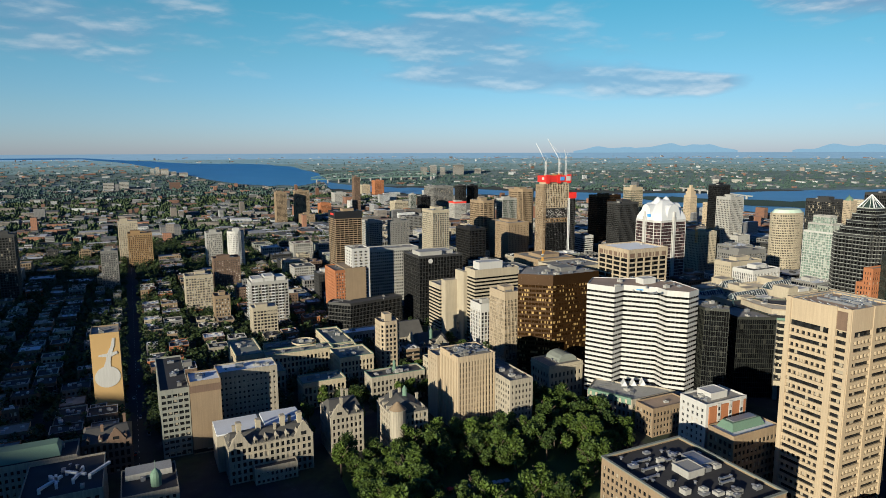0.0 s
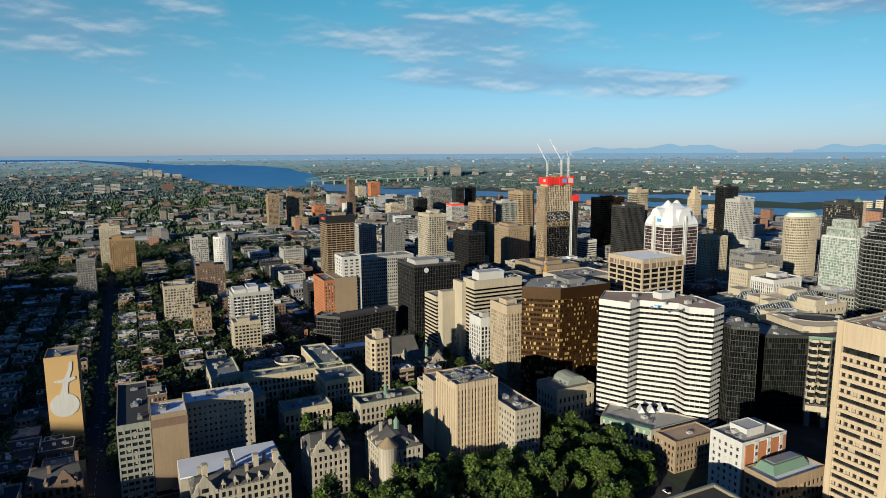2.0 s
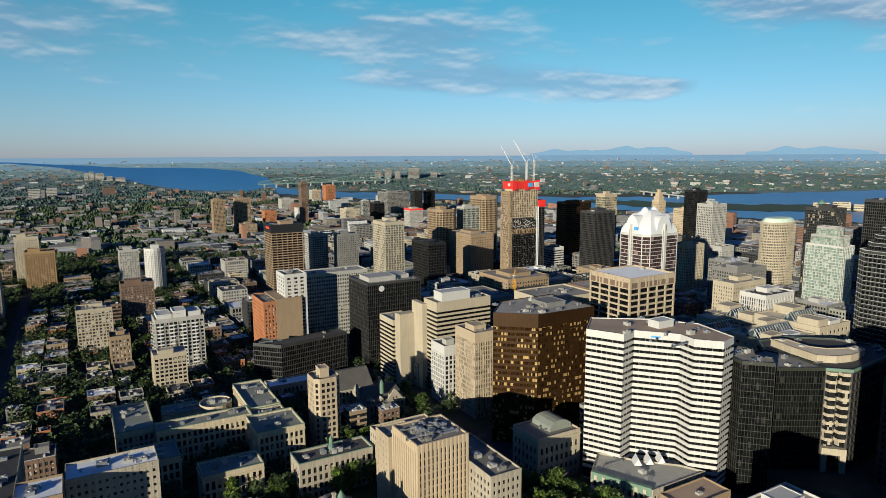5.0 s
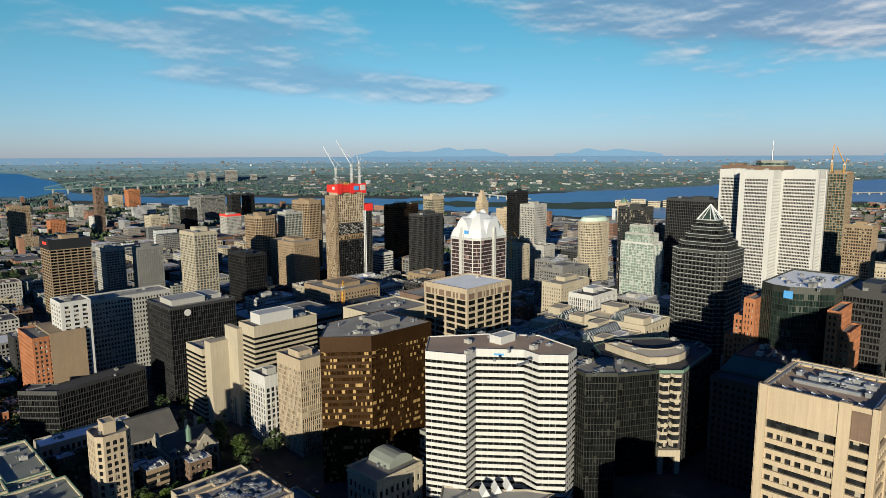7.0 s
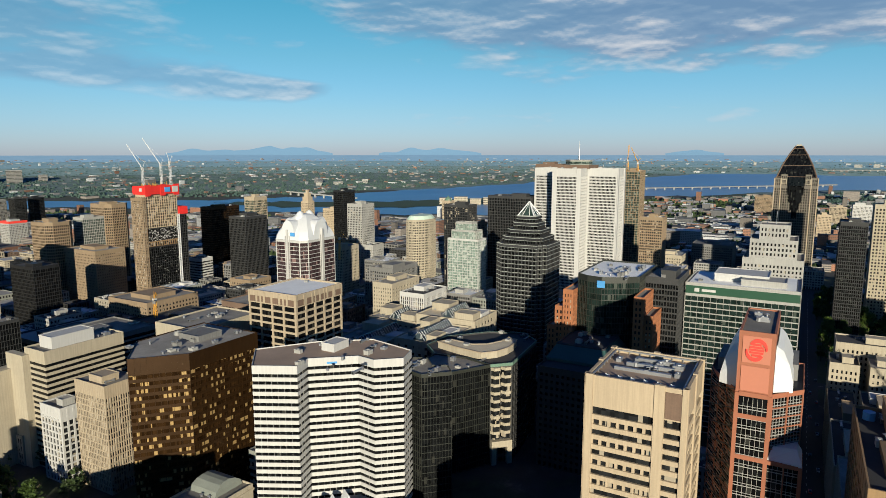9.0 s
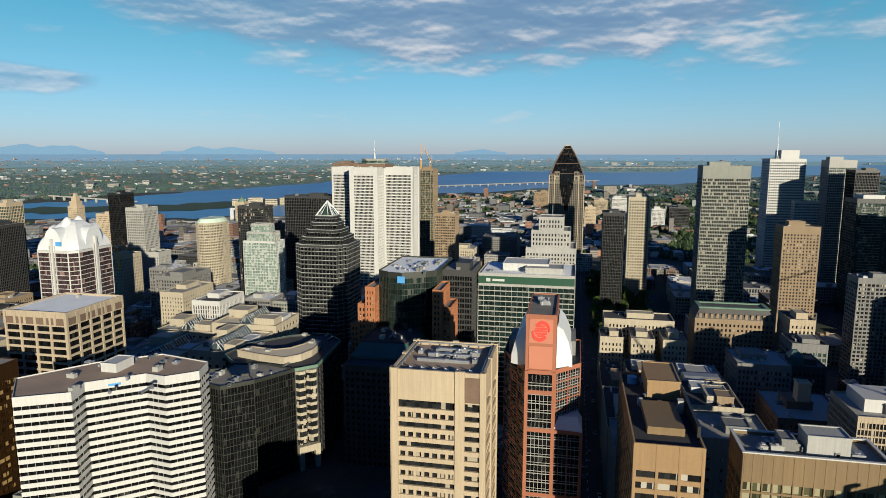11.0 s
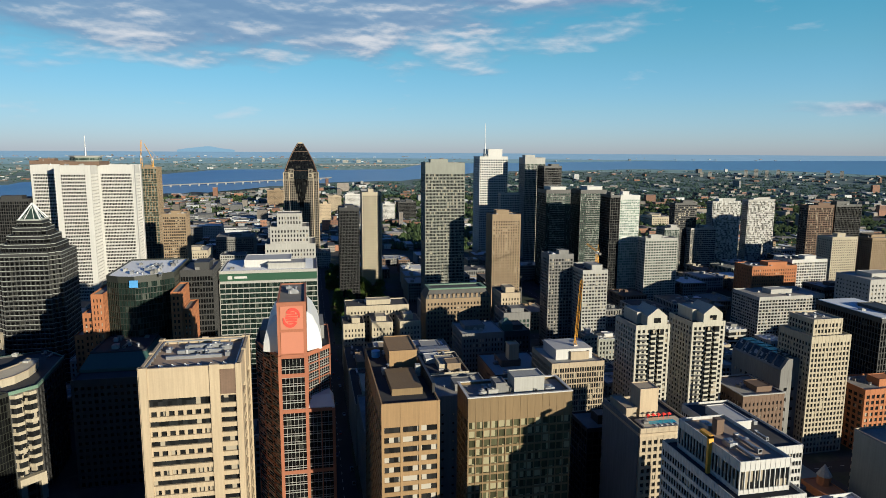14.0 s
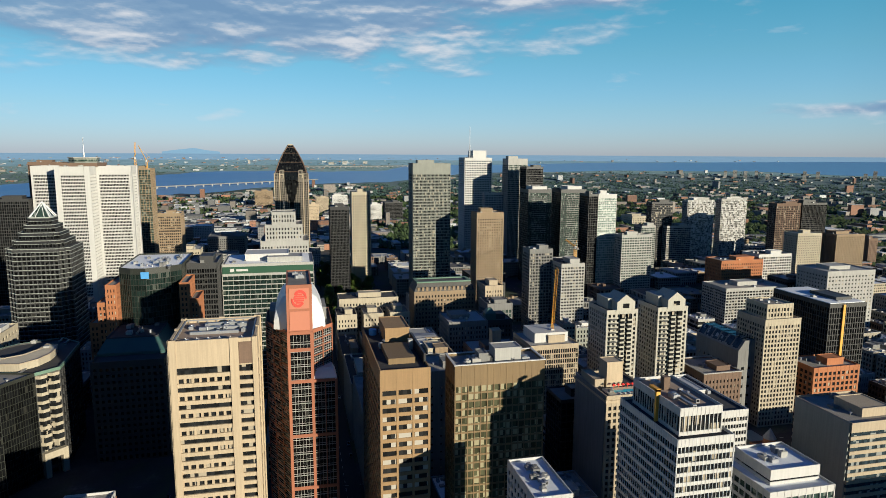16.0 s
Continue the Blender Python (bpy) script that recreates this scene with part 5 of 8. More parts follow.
# glass roofs and cream upper storeys of the malls
malls = [ob for ob in bpy.data.objects if ob.name.startswith("mall_block")]
for ob, (a, b_, c, d, h) in zip(sorted(malls, key=lambda ob: ob.name), ((464, 515, 368, 404, 57), (462, 520, 410, 462, 47), (520, 560, 368, 420, 60), (525, 556, 424, 470, 51))):
    ym, xm = (c + d) / 2, (a + b_) / 2
    part("glass_roof", Geo().add([(a + 4, ym - 5, h), (b_ - 4, ym - 5, h), (b_ - 4, ym + 5, h), (a + 4, ym + 5, h), (a + 6, ym - 0.5, h + 6), (b_ - 6, ym - 0.5, h + 6), (b_ - 6, ym + 0.5, h + 6), (a + 6, ym + 0.5, h + 6)], BOXF), GL_BLUE, ob, "long peaked glass roof")
    g = Geo()
    for k in range(int((b_ - a - 8) / 3) + 1):
        x_ = a + 4 + k * 3
        g.beam((x_, ym - 5, h + 0.1), (x_, ym - 0.5, h + 6.1), 0.25).beam((x_, ym + 5, h + 0.1), (x_, ym + 0.5, h + 6.1), 0.25)
    part("glass_roof_rib", g, WHITEMETAL, ob, kind="stuff")
    penthouse(ob, a + 3, a + 16, c + 3, ym - 7, h - 0.1, 5, CREAM, "upper_storey")
    penthouse(ob, b_ - 20, b_ - 4, ym + 7, d - 3, h - 0.1, 6, CREAM, "upper_storey")
    penthouse(ob, xm - 4, xm + 10, c + 2, ym - 8, h - 0.1, 3, WHITE, "upper_storey")

# low institutional blocks near the avenue
o = tower("stone_block", "stone block with sloping green glass roof", rect(-80, -36, 388, 410), 22, 4, 2, STONE, GL_DARK, (3, 1.5), 0.35, units=3, roof=DARKROOF)
part("green_roof", Geo().loft((rect(-80, -44, 390, 408), 22.9), (rect(-78, -46, 398, 406), 27)), COPPER, o)
o = old_block("brick_hall", "dark brick hall with slate roof and tall chimney", -35, -9, 404, 430, 20, BROWN, chimneys=2)
gable(o, (-22, 404), (-12, 404), 20, 8, BROWN)
o = tower("laboratory", "flat roofed laboratory with bright steel ducts", rect(-58, -22, 342, 384), 22, 4, 2.4, STONE, GL_DARK, (4, 2), 0.3, units=4, roof=DARKROOF)
for k in range(7):
    a = (-50 + k * 3.6, 350 + (k * 13) % 24)
    part("duct", Geo().beam((*a, 24), (a[0] + 9 - (k % 3) * 5, a[1] + 11 - (k % 2) * 18, 24), 1.3).beam((*a, 22), (*a, 24.6), 1.3), WHITEMETAL, o, "bright bent steel duct")
o = tower("domed_hall", "stone hall with flat roof and small copper dome", rect(-14, 12, 326, 356), 22, 4, 2.2, STONE, GL_DARK, (3.2, 1.6), 0.35, units=2, roof=DARKROOF)
part("roof_slab", Geo().box(-12, 10, 344, 354, 22, 25), PALE, o)
part("dome", Geo().drum(2, 334, 2.6, 22, 27, 12).drum(2, 334, 2.9, 27, 29, 12, 2.2).drum(2, 334, 2.2, 29, 31, 12, 0.3).drum(2, 334, 0.12, 31, 35, 6), COPPER, o, "green copper dome with finial")

# ---- towers of the centre ----
# stepped dark tower with a glass pyramid
PX, PY = 627, 368
o = thing("pyramid_tower", PX, PY, 0, "dark granite tower with notched corners stepping up to a glass pyramid", "building")
FOOT.append((PX - 24, PX + 24, PY - 24, PY + 24))


def notched(h, n):
    """A square of half side h whose corners step back twice by n, counter-clockwise."""
    a = [(h - 2 * n, -h), (h - 2 * n, -h + n), (h - n, -h + n), (h - n, -h + 2 * n), (h, -h + 2 * n)]
    out = []
    for k in range(4):
        c, d = (1, 0, -1, 0)[k], (0, 1, 0, -1)[k]
        out += [(PX + x * c - y * d, PY + x * d + y * c) for x, y in a]
    return out


TRIM = surface("pale_steel_trim", (0.30, 0.315, 0.29), 0.5, 0.15)
z = 0
for half, step, top in ((23.5, 3.4, 109), (18.9, 2.4, 115), (15.2, 1.8, 121), (11.6, 1.3, 127), (8.8, 0.9, 132.5)):
    P8 = notched(half, step)
    tower("", "", P8, top, 3.75, 1.1, CHARCOAL if z == 0 else DARK, GL_BLACK, (3.4, 0.9) if z == 0 else (2.6, 0.4), 0.3, z0=z, cap=1.4, par=0.5, base=4.0 if z == 0 else 0.6, parent=o, units=0, skip=True, roof=DARKROOF)
    g = Geo()
    rim = inset(P8, -0.14)
    if z == 0:
        for k in range(27):
            g.ring(rim, inset(P8, 0.02), 5.2 + k * 3.79, 5.58 + k * 3.79)
    g.ring(rim, inset(P8, 0.02), top + 0.1, top + 0.6)
    g.ring(rim, inset(P8, 0.02), top - 2.4, top - 2.1)
    part("light_band", g, TRIM, o, kind="stuff")
    z = top
part("pyramid", Geo().loft((rect(PX - 7.6, PX + 7.6, PY - 7.6, PY + 7.6), 133), (rect(PX - .2, PX + .2, PY - .2, PY + .2), 145)), GL_GREEN, o)
g = Geo()
for sx, sy in ((-1, -1), (1, -1), (1, 1), (-1, 1)):
    g.beam((PX + 7.7 * sx, PY + 7.7 * sy, 133), (PX, PY, 145.4), 0.9)
for sx, sy in ((-1, 0), (0, -1)):
    for k in (-0.45, 0.45):
        g.beam((PX + 7.7 * sx + 7.7 * k * abs(sy), PY + 7.7 * sy + 7.7 * k * abs(sx), 133.1), (PX + 1.2 * sx, PY + 1.2 * sy, 143.2), 0.4)
part("pyramid_ribs", g, WHITEMETAL, o)
part("pyramid_sill", Geo().ring(rect(PX - 8.3, PX + 8.3, PY - 8.3, PY + 8.3), rect(PX - 7.2, PX + 7.2, PY - 7.2, PY + 7.2), 132.7, 133.5), TRIM, o)

# cruciform white tower
o = thing("cruciform_tower", 925, 410, 0, "white cruciform office tower with blank top band and fine window rows", "building")
FOOT.append((870, 985, 345, 475))
for (a, b_, c, d) in ((879, 975, 401, 437), (908, 943, 362, 400.8), (908, 943, 437.2, 473)):
    tower("", "", rect(a, b_, c, d), 168, 3.8, 1.55, WHITE, GL_BLACK, (1.7, 0.32), 0.45, cap=9, par=0.6, parent=o, units=2, skip=True, corner=2.6)
# blank white fins that close the ends of the arms
for x_, y_, w_, d_ in ((878.2, 400.2, 0.9, 6.0), (878.2, 431.8, 0.9, 6.0), (907.2, 361.2, 5.5, 0.9), (938.3, 361.2, 5.5, 0.9)):
    part("corner_fin", Geo().box(x_, x_ + w_, y_, y_ + d_, 0, 168.7), WHITE, o)
part("machine_storey", Geo().box(904, 946, 398, 440, 168, 172.5), BROWN, o, "dark recessed roof storey")
part("restaurant_floor", Geo().prism(circle(925, 418, 17, 8, math.pi / 8), 172.5, 178), GREENGREY, o, "pale green roof restaurant")
part("restaurant_glazing", Geo().prism(circle(925, 418, 17.3, 8, math.pi / 8), 174, 176.3), GL_GREEN, o)
part("roof_slab", Geo().prism(circle(925, 418, 18.5, 8, math.pi / 8), 178, 179.2), PALE, o)
part("mast", Geo().drum(925, 418, 1.2, 179, 185, 8).drum(925, 418, 0.7, 185, 193, 8).drum(925, 418, 0.35, 193, 203, 6).beam((922, 418, 188), (928, 418, 188), 0.6), STEEL, o)
roof_clutter(o, 882, 903, 403, 435, 168, 5)

# peaked dark tower
TAUPE = surface("taupe_granite", (0.125, 0.108, 0.085), 0.7, 0.15)
o = tower("peaked_tower", "dark granite and glass tower with a tall tapering roof", rect(1150, 1206, 140.5, 196.5), 140, 3.8, 1.4, TAUPE, GL_BLACK, (2.9, 1.1), 0.4, cap=2, units=0)
for ya, yb, top in ((141, 149, 152), (188, 196, 152), (149.1, 157, 157), (180, 187.9, 157)):
    tower("", "", rect(1150.4, 1175, ya, yb), top, 3.8, 1.4, TAUPE, GL_BLACK, (2.6, 1.1), 0.4, z0=140, base=1, cap=1.2, par=0.4, parent=o, units=0, skip=True)
LEVELS = ((27.0, 141), (25.2, 154), (19.5, 170), (12.0, 185), (6.5, 194), (4.2, 198))
part("roof", Geo().loft(*[(rect(1178 - k, 1178 + k, 168.5 - k, 168.5 + k), z_) for k, z_ in LEVELS]), GL_BLACK, o, "dark glazed tapering roof")
for sx, sy in ((-1, -1), (-1, 1), (1, -1), (1, 1)):
    g = Geo()
    for (k0, za), (k1, zb) in zip(LEVELS, LEVELS[1:]):
        g.beam((1178 + sx * k0, 168.5 + sy * k0, za), (1178 + sx * k1, 168.5 + sy * k1, zb), 1.3)
    part("roof_rib", g, BROWN, o, "brown stone rib")
for k, z_ in LEVELS[1:-1]:
    q = rect(1178 - k, 1178 + k, 168.5 - k, 168.5 + k)
    part("roof_line", Geo().ring(inset(q, -0.25), inset(q, 0.3), z_ - 0.3, z_ + 0.3), BROWN, o)
part("lantern", Geo().box(1174.5, 1181.5, 165, 172, 198, 200), CREAM, o)
for k in range(4):
    part("centre_glazing", Geo().box(1149.2, 1150.3, 158 + k * 2.4, 179 - k * 2.4, 128 - k * 11, 141 if k == 0 else 128.1 - (k - 1) * 11), GL_BLACK, o, "dark stepped centre glazing")
for ya in (140.2, 148.6, 187.0, 195.4):
    part("corner_strip", Geo().box(1149.2, 1150.4, ya, ya + 1.3, 6, 152), BEIGE, o)
for ya, yb, z_ in ((150, 156.5, 150), (180.5, 187, 150)):
    part("square_frame", Geo().box(1149.7, 1150.3, ya, yb, z_ - 6.8, z_ - 5.9).box(1149.7, 1150.3, ya, yb, z_ - 0.9, z_).box(1149.7, 1150.3, ya, ya + 0.9, z_ - 6, z_ - 0.8).box(1149.7, 1150.3, yb - 0.9, yb, z_ - 6, z_ - 0.8), CREAM, o, "cream square frame")

FARLIST = [
    # name, label, x0, x1, y0, y1, height, floor, band, wall, glass, bay, pier, cap
    ("office_slab", "tall grey slate office tower with dense window grid", 820, 850, -24.5, 23, 173, 3.7, 1.3, SMOKE, GL_DARK, 1.7, 0.3, 12),
    ("glass_tower", "tall white and glass tower with rounded side", 1100, 1140, -166, -118, 178, 3.8, 1.9, WHITE, GL_BLUE, 3.0, 0.8, 3),
    ("glass_tower", "tall slim glass and concrete tower", 1060, 1090, -216, -182, 177, 3.4, 1.0, PALE, GL_GREEN, 2.2, 0.4, 9),
    ("office_tower", "black steel and glass tower", 1000, 1030, -220, -192, 165, 3.6, 0.8, DARK, GL_BLACK, 1.8, 0.2, 2),
    ("hotel_tower", "brown concrete hotel tower with small square windows", 760, 785, -75, -42, 117, 3.1, 1.5, TANBRICK, GL_DARK, 3.0, 1.4, 6),
    ("condo_tower", "dark condominium tower with glass balconies", 897, 932, -192, -157, 135.5, 3.1, 0.7, DARK, GL_GREEN, 2.8, 0.3, 4),
    ("condo_tower", "dark condominium tower with white rooftop frame", 898, 932, -246, -207, 135, 3.1, 0.7, DARK, GL_GREEN, 2.8, 0.3, 4),
    ("condo_tower", "slim pale glass condominium tower with rippled balconies", 796, 818, -240, -214, 134.5, 3.1, 0.9, WHITE, GL_PALE, 3.0, 0.25, 4),
    ("condo_tower", "dark glass side of a condominium tower", 794, 822, -213, -200, 135, 3.1, 0.4, DARK, GL_BLACK, 3.0, 0.2, 2),
    ("apartment_tower", "grey concrete apartment tower", 622, 642, -80, -56, 93.5, 3.0, 1.2, GREY, GL_DARK, 3.2, 0.8, 3),
    ("apartment_tower", "pale grey apartment tower with balconies and blank end", 600, 640, -104, -80, 82, 3.0, 1.4, PALE, GL_DARK, 3.2, 0.7, 2),
    ("condo_block", "white stepped condominium block with balconies", 760, 778, -272, -230, 86, 3.1, 1.3, PALE, GL_GREEN, 3.4, 0.8, 2),
    ("condo_tower", "dark banded condominium tower", 998, 1014, -452, -413, 107, 3.1, 1.2, CHARCOAL, GL_DARK, 4.0, 0.3, 2),
    ("condo_block", "grey banded condominium podium", 985, 1030, -480, -435, 68, 3.1, 1.2, PALE, GL_DARK, 4.0, 0.3, 2),
    ("condo_tower", "white and black checkered condominium tower", 1000, 1015, -532, -481, 109, 3.1, 0.9, PALE, GL_DARK, 2.6, 0.75, 2),
    ("condo_tower", "white and black checkered condominium tower", 1000, 1015, -596, -546, 111, 3.1, 0.9, PALE, GL_DARK, 2.6, 0.75, 2),
    ("condo_tower", "brown banded condominium tower under construction", 845, 862, -566, -524, 115, 3.1, 1.2, BROWN, GL_DARK, 4.0, 0.6, 3),
    ("condo_tower", "black glass condominium tower", 847, 868, -614, -571, 115, 3.1, 0.4, DARK, GL_BLACK, 2.4, 0.2, 2),
    ("hotel_tower", "slim beige stone tower with small windows", 900, 925, 66, 91, 134, 3.5, 1.6, CREAM, GL_DARK, 3.0, 1.3, 3),
    ("office_tower", "dark brown office tower", 860, 890, 98, 122, 118, 3.6, 0.8, DARK, GL_BLACK, 1.8, 0.5, 3),
    ("glass_block", "long green-glass office block with white roof", 540, 590, 153, 221, 102, 3.7, 0.7, PALE, GL_TEAL, 4.0, 0.14, 8),
    ("office_block", "dark brown office block with brick top", 520, 560, 222, 243, 107, 3.7, 1.0, CHARCOAL, GL_BLACK, 1.8, 0.3, 3),
    ("castle_hotel", "grand stone hotel with green mansard roof", 640, 668, -6, 55, 52, 3.8, 1.9, TANBRICK, GL_DARK, 3.2, 1.6, 2),
    ("stone_block", "cream stone club building in three wings", 605, 632, 66, 84, 42, 3.9, 2.0, CREAM, GL_DARK, 3.0, 1.6, 3),
    ("stone_block", "cream stone club building wing", 605, 632, 90, 108, 42, 3.9, 2.0, CREAM, GL_DARK, 3.0, 1.6, 3),
    ("stone_block", "cream stone club building wing", 605, 632, 114, 132, 42, 3.9, 2.0, CREAM, GL_DARK, 3.0, 1.6, 3),
    ("stone_block", "cream stone upper hall with green roof", 633, 660, 72, 128, 50, 3.9, 2.0, CREAM, GL_DARK, 3.0, 1.6, 3),
    ("office_block", "grey stone office block with square windows", 531, 566, 14, 47, 50, 3.7, 1.6, GREY, GL_DARK, 2.6, 1.2, 3),
    ("office_block", "grid-fronted office block with white roof plant", 425, 460, -17, 17, 60, 3.5, 0.8, BEIGE, GL_DARK, 1.6, 0.35, 2),
    ("brick_block", "old brown brick block with cornice", 466, 512, 2, 40, 40, 3.7, 1.9, BROWN, GL_DARK, 2.8, 1.5, 2),
    ("apartment_tower", "beige stone apartment tower with chamfered corners", 400, 428, -169.5, -141, 75.5, 3.1, 1.2, CREAM, GL_DARK, 2.6, 0.95, 3),
    ("university_block", "black patterned university block with white roof", 414, 470, -238, -206, 80, 3.9, 0.5, CHARCOAL, GL_BLACK, 2.2, 0.5, 2),
    ("brick_block", "red-orange brick block with flat roof", 394, 420, -216, -178, 41, 3.7, 1.5, ORANGE, GL_DARK, 4.0, 1.4, 2),
    ("hall", "grey hall with glazed skylight roof", 408, 455, -147, -128, 52, 6, 4.5, GREY, GL_DARK, 6.0, 3.0, 8),
    ("stone_block", "beige office block with blue ribbon windows", 276, 312, -124, -88, 60, 3.6, 1.8, BEIGE, GL_BLUE, None, 0, 3),
    ("condo_tower", "stepped pale green glass tower", 752, 774, 480, 520, 88, 3.1, 0.5, WHITE, GL_PALE, 3.2, 0.16, 1),
    ("condo_tower", "dark tower behind with rooftop plant", 790, 815, 513, 546, 124, 3.1, 0.8, CHARCOAL, GL_DARK, 2.4, 0.3, 2),
    ("office_tower", "dark grey glass office tower", 900, 940, 475, 538, 129, 3.8, 0.8, CHARCOAL, GL_BLACK, 2.4, 0.5, 2),
    ("office_tower", "brown octagonal office tower with small windows", 630, 665, 982, 1026, 118, 3.6, 1.3, TANBRICK, GL_BLACK, 2.6, 0.8, 4),
    ("office_tower", "brown office tower with small windows", 545, 580, 975, 1018, 101, 3.6, 1.3, TANBRICK, GL_BLACK, 2.6, 0.8, 3),
    ("office_block", "tan block with dotted pattern of windows", 562, 602, 908, 972, 68, 3.4, 1.9, TANBRICK, GL_DARK, 3.0, 1.6, 3),
    ("office_block", "green-glass office slab", 600, 630, 990, 1012, 102, 3.6, 0.8, PALE, GL_GREEN, 2.4, 0.4, 2),
    ("apartment_tower", "dark brown apartment tower with black crown and red sign", 271, 312, 923, 958, 97.5, 3.1, 1.1, TANBRICK, GL_BLACK, 7.0, 0.7, 10),
    ("apartment_tower", "grey apartment tower with balconies", 345, 368, 985, 1020, 74, 3.0, 1.3, PALE, GL_DARK, 3.4, 0.8, 2),
    ("apartment_tower", "grey concrete slab tower", 372, 404, 958, 972, 76, 3.0, 1.6, GREY, GL_DARK, 3.0, 1.6, 2),
    ("condo_tower", "orange and blue glass condominium tower", 408, 436, 876, 915, 98, 3.1, 1.0, CREAM, GL_BLUE, 4.0, 1.0, 3),
    ("office_block", "black office block", 440, 466, 816, 858, 75, 3.6, 0.8, DARK, GL_BLACK, 2.4, 0.3, 2),
    ("condo_tower", "dark lattice condominium tower", 690, 728, 785, 815, 105, 3.1, 0.7, CHARCOAL, GL_BLACK, 2.4, 0.6, 2),
    ("glass_tower", "teal glass tower with tan top", 780, 806, 860, 880, 123, 3.6, 0.8, BEIGE, GL_GREEN, 2.4, 0.3, 4),
    ("office_block", "dark brown office slab", 800, 858, 975, 1000, 102, 3.6, 0.8, BRONZE, GL_BLACK, 2.4, 0.3, 3),
    ("office_tower", "black office tower", 987, 1020, 858, 880, 122, 3.6, 0.5, DARK, GL_BLACK, 2.4, 0.2, 2),
    ("office_tower", "pale grey checkered office tower", 884, 916, 742, 770, 110, 3.6, 1.5, PALE, GL_DARK, 3.0, 1.2, 3),
    ("apartment_tower", "slim brown apartment tower", 588, 606, 1800, 1822, 112, 3.0, 1.2, BROWN, GL_DARK, 3.0, 1.2, 2),
    ("office_block", "white banded stone office block", 712, 745, 645, 672, 73, 3.6, 1.6, CREAM, GL_DARK, 2.8, 1.2, 3),
    ("office_block", "white concrete block with vertical fins", 560, 600, 437, 462, 66, 3.6, 0.6, WHITE, GL_DARK, 2.2, 1.0, 3),
    ("office_block", "cream stone block with square windows", 600, 650, 497, 520, 62, 3.6, 1.8, CREAM, GL_DARK, 3.0, 1.6, 3),
    ("office_block", "grey stone office block", 650, 700, 530, 560, 66, 3.6, 1.6, GREY, GL_DARK, 3.0, 1.2, 3),
    ("office_tower", "brown banded office tower beside the white cruciform tower", 960, 990, 315, 344, 104, 3.7, 1.5, TANBRICK, GL_DARK, 2.6, 0.8, 3),
    ("construction_tower", "unfinished concrete and glass tower", 1105, 1140, 378, 412, 160, 3.7, 0.8, TANBRICK, GL_GREEN, 4.0, 0.6, 1),
    ("condo_tower", "dark rounded condominium block", 1340, 1390, 395, 455, 70, 3.1, 0.8, CHARCOAL, GL_BLUE, 3.0, 0.5, 2),
    ("stone_bank", "pale granite stepped office building with columns", 740, 790, 152, 202, 92, 4.0, 1.8, PALE, GL_DARK, 3.2, 1.6, 4),
    ("apartment_tower", "white balconied apartment tower", 107, 146, 680, 704, 51, 3.0, 1.1, PALE, GL_DARK, 3.4, 0.9, 2),
    ("apartment_tower", "white and black apartment block with balconies", 100, 124, 632, 650, 35, 3.0, 1.3, CREAM, GL_DARK, 3.6, 0.9, 2),
    ("apartment_tower", "white round-cornered apartment tower", 134, 158, 1040, 1066, 63, 3.0, 1.3, WHITE, GL_HOUSE, 3.0, 0.8, 2),
    ("apartment_tower", "white apartment tower", 104, 128, 1072, 1096, 60, 3.0, 1.2, PALE, GL_HOUSE, 3.0, 1.0, 2),
    ("hotel_tower", "orange-brown hotel tower with blue roof edge", -8, 28, 1150, 1178, 56, 3.0, 1.2, OCHRE, GL_DARK, 3.0, 1.2, 2),
    ("hotel_tower", "tan hotel tower with blank end", -22, 8, 1200, 1224, 72, 3.1, 1.5, CREAM, GL_HOUSE, 3.0, 1.4, 3),
    ("apartment_tower", "dark apartment tower with balconies", -150, -131, 930, 956, 88, 3.1, 1.0, CHARCOAL, GL_DARK, 3.0, 0.7, 3),
    ("apartment_tower", "cream and glass apartment tower", 50, 80, 776, 800, 46, 3.0, 1.2, CREAM, GL_HOUSE, 3.0, 0.9, 2),
    ("apartment_block", "tan brick apartment block", 74, 90, 714, 735, 33, 3.0, 1.4, TANBRICK, GL_HOUSE, 3.0, 1.2, 2),
    ("apartment_block", "brown brick apartment block", 94, 128, 893, 915, 46, 3.0, 1.4, BROWN, GL_HOUSE, 3.0, 1.2, 2),
    ("apartment_tower", "grey apartment tower", -40, -20, 946, 970, 58, 3.0, 1.3, GREY, GL_HOUSE, 3.0, 1.0, 2),
    ("apartment_tower", "tan slab tower", 335, 362, 1665, 1690, 84, 3.0, 1.4, TANBRICK, GL_DARK, 3.0, 1.0, 3),
    ("apartment_tower", "tan slab tower", 393, 430, 1700, 1725, 84, 3.0, 1.4, TANBRICK, GL_DARK, 3.0, 1.0, 3),
    ("office_block", "dark curved-front office block with banded glass", 352, 420, 640, 690, 46, 3.8, 1.2, CHARCOAL, GL_BLACK, None, 0, 2),
    ("office_block", "grey banded office block", 345, 400, 580, 630, 58, 3.7, 1.5, GREY, GL_BLACK, None, 0, 2),
    ("office_block", "low block with white stepped roof", 430, 490, 590, 650, 46, 3.7, 1.3, CHARCOAL, GL_DARK, None, 0, 3),
    ("department_store", "orange brick and cream commercial block", 480, 540, 700, 760, 44, 4.0, 2.0, TANBRICK, GL_DARK, 4.0, 1.8, 3),
    ("department_store", "brown brick commercial block", 500, 560, 560, 620, 52, 4.0, 2.0, BROWN, GL_DARK, 4.0, 1.8, 3),
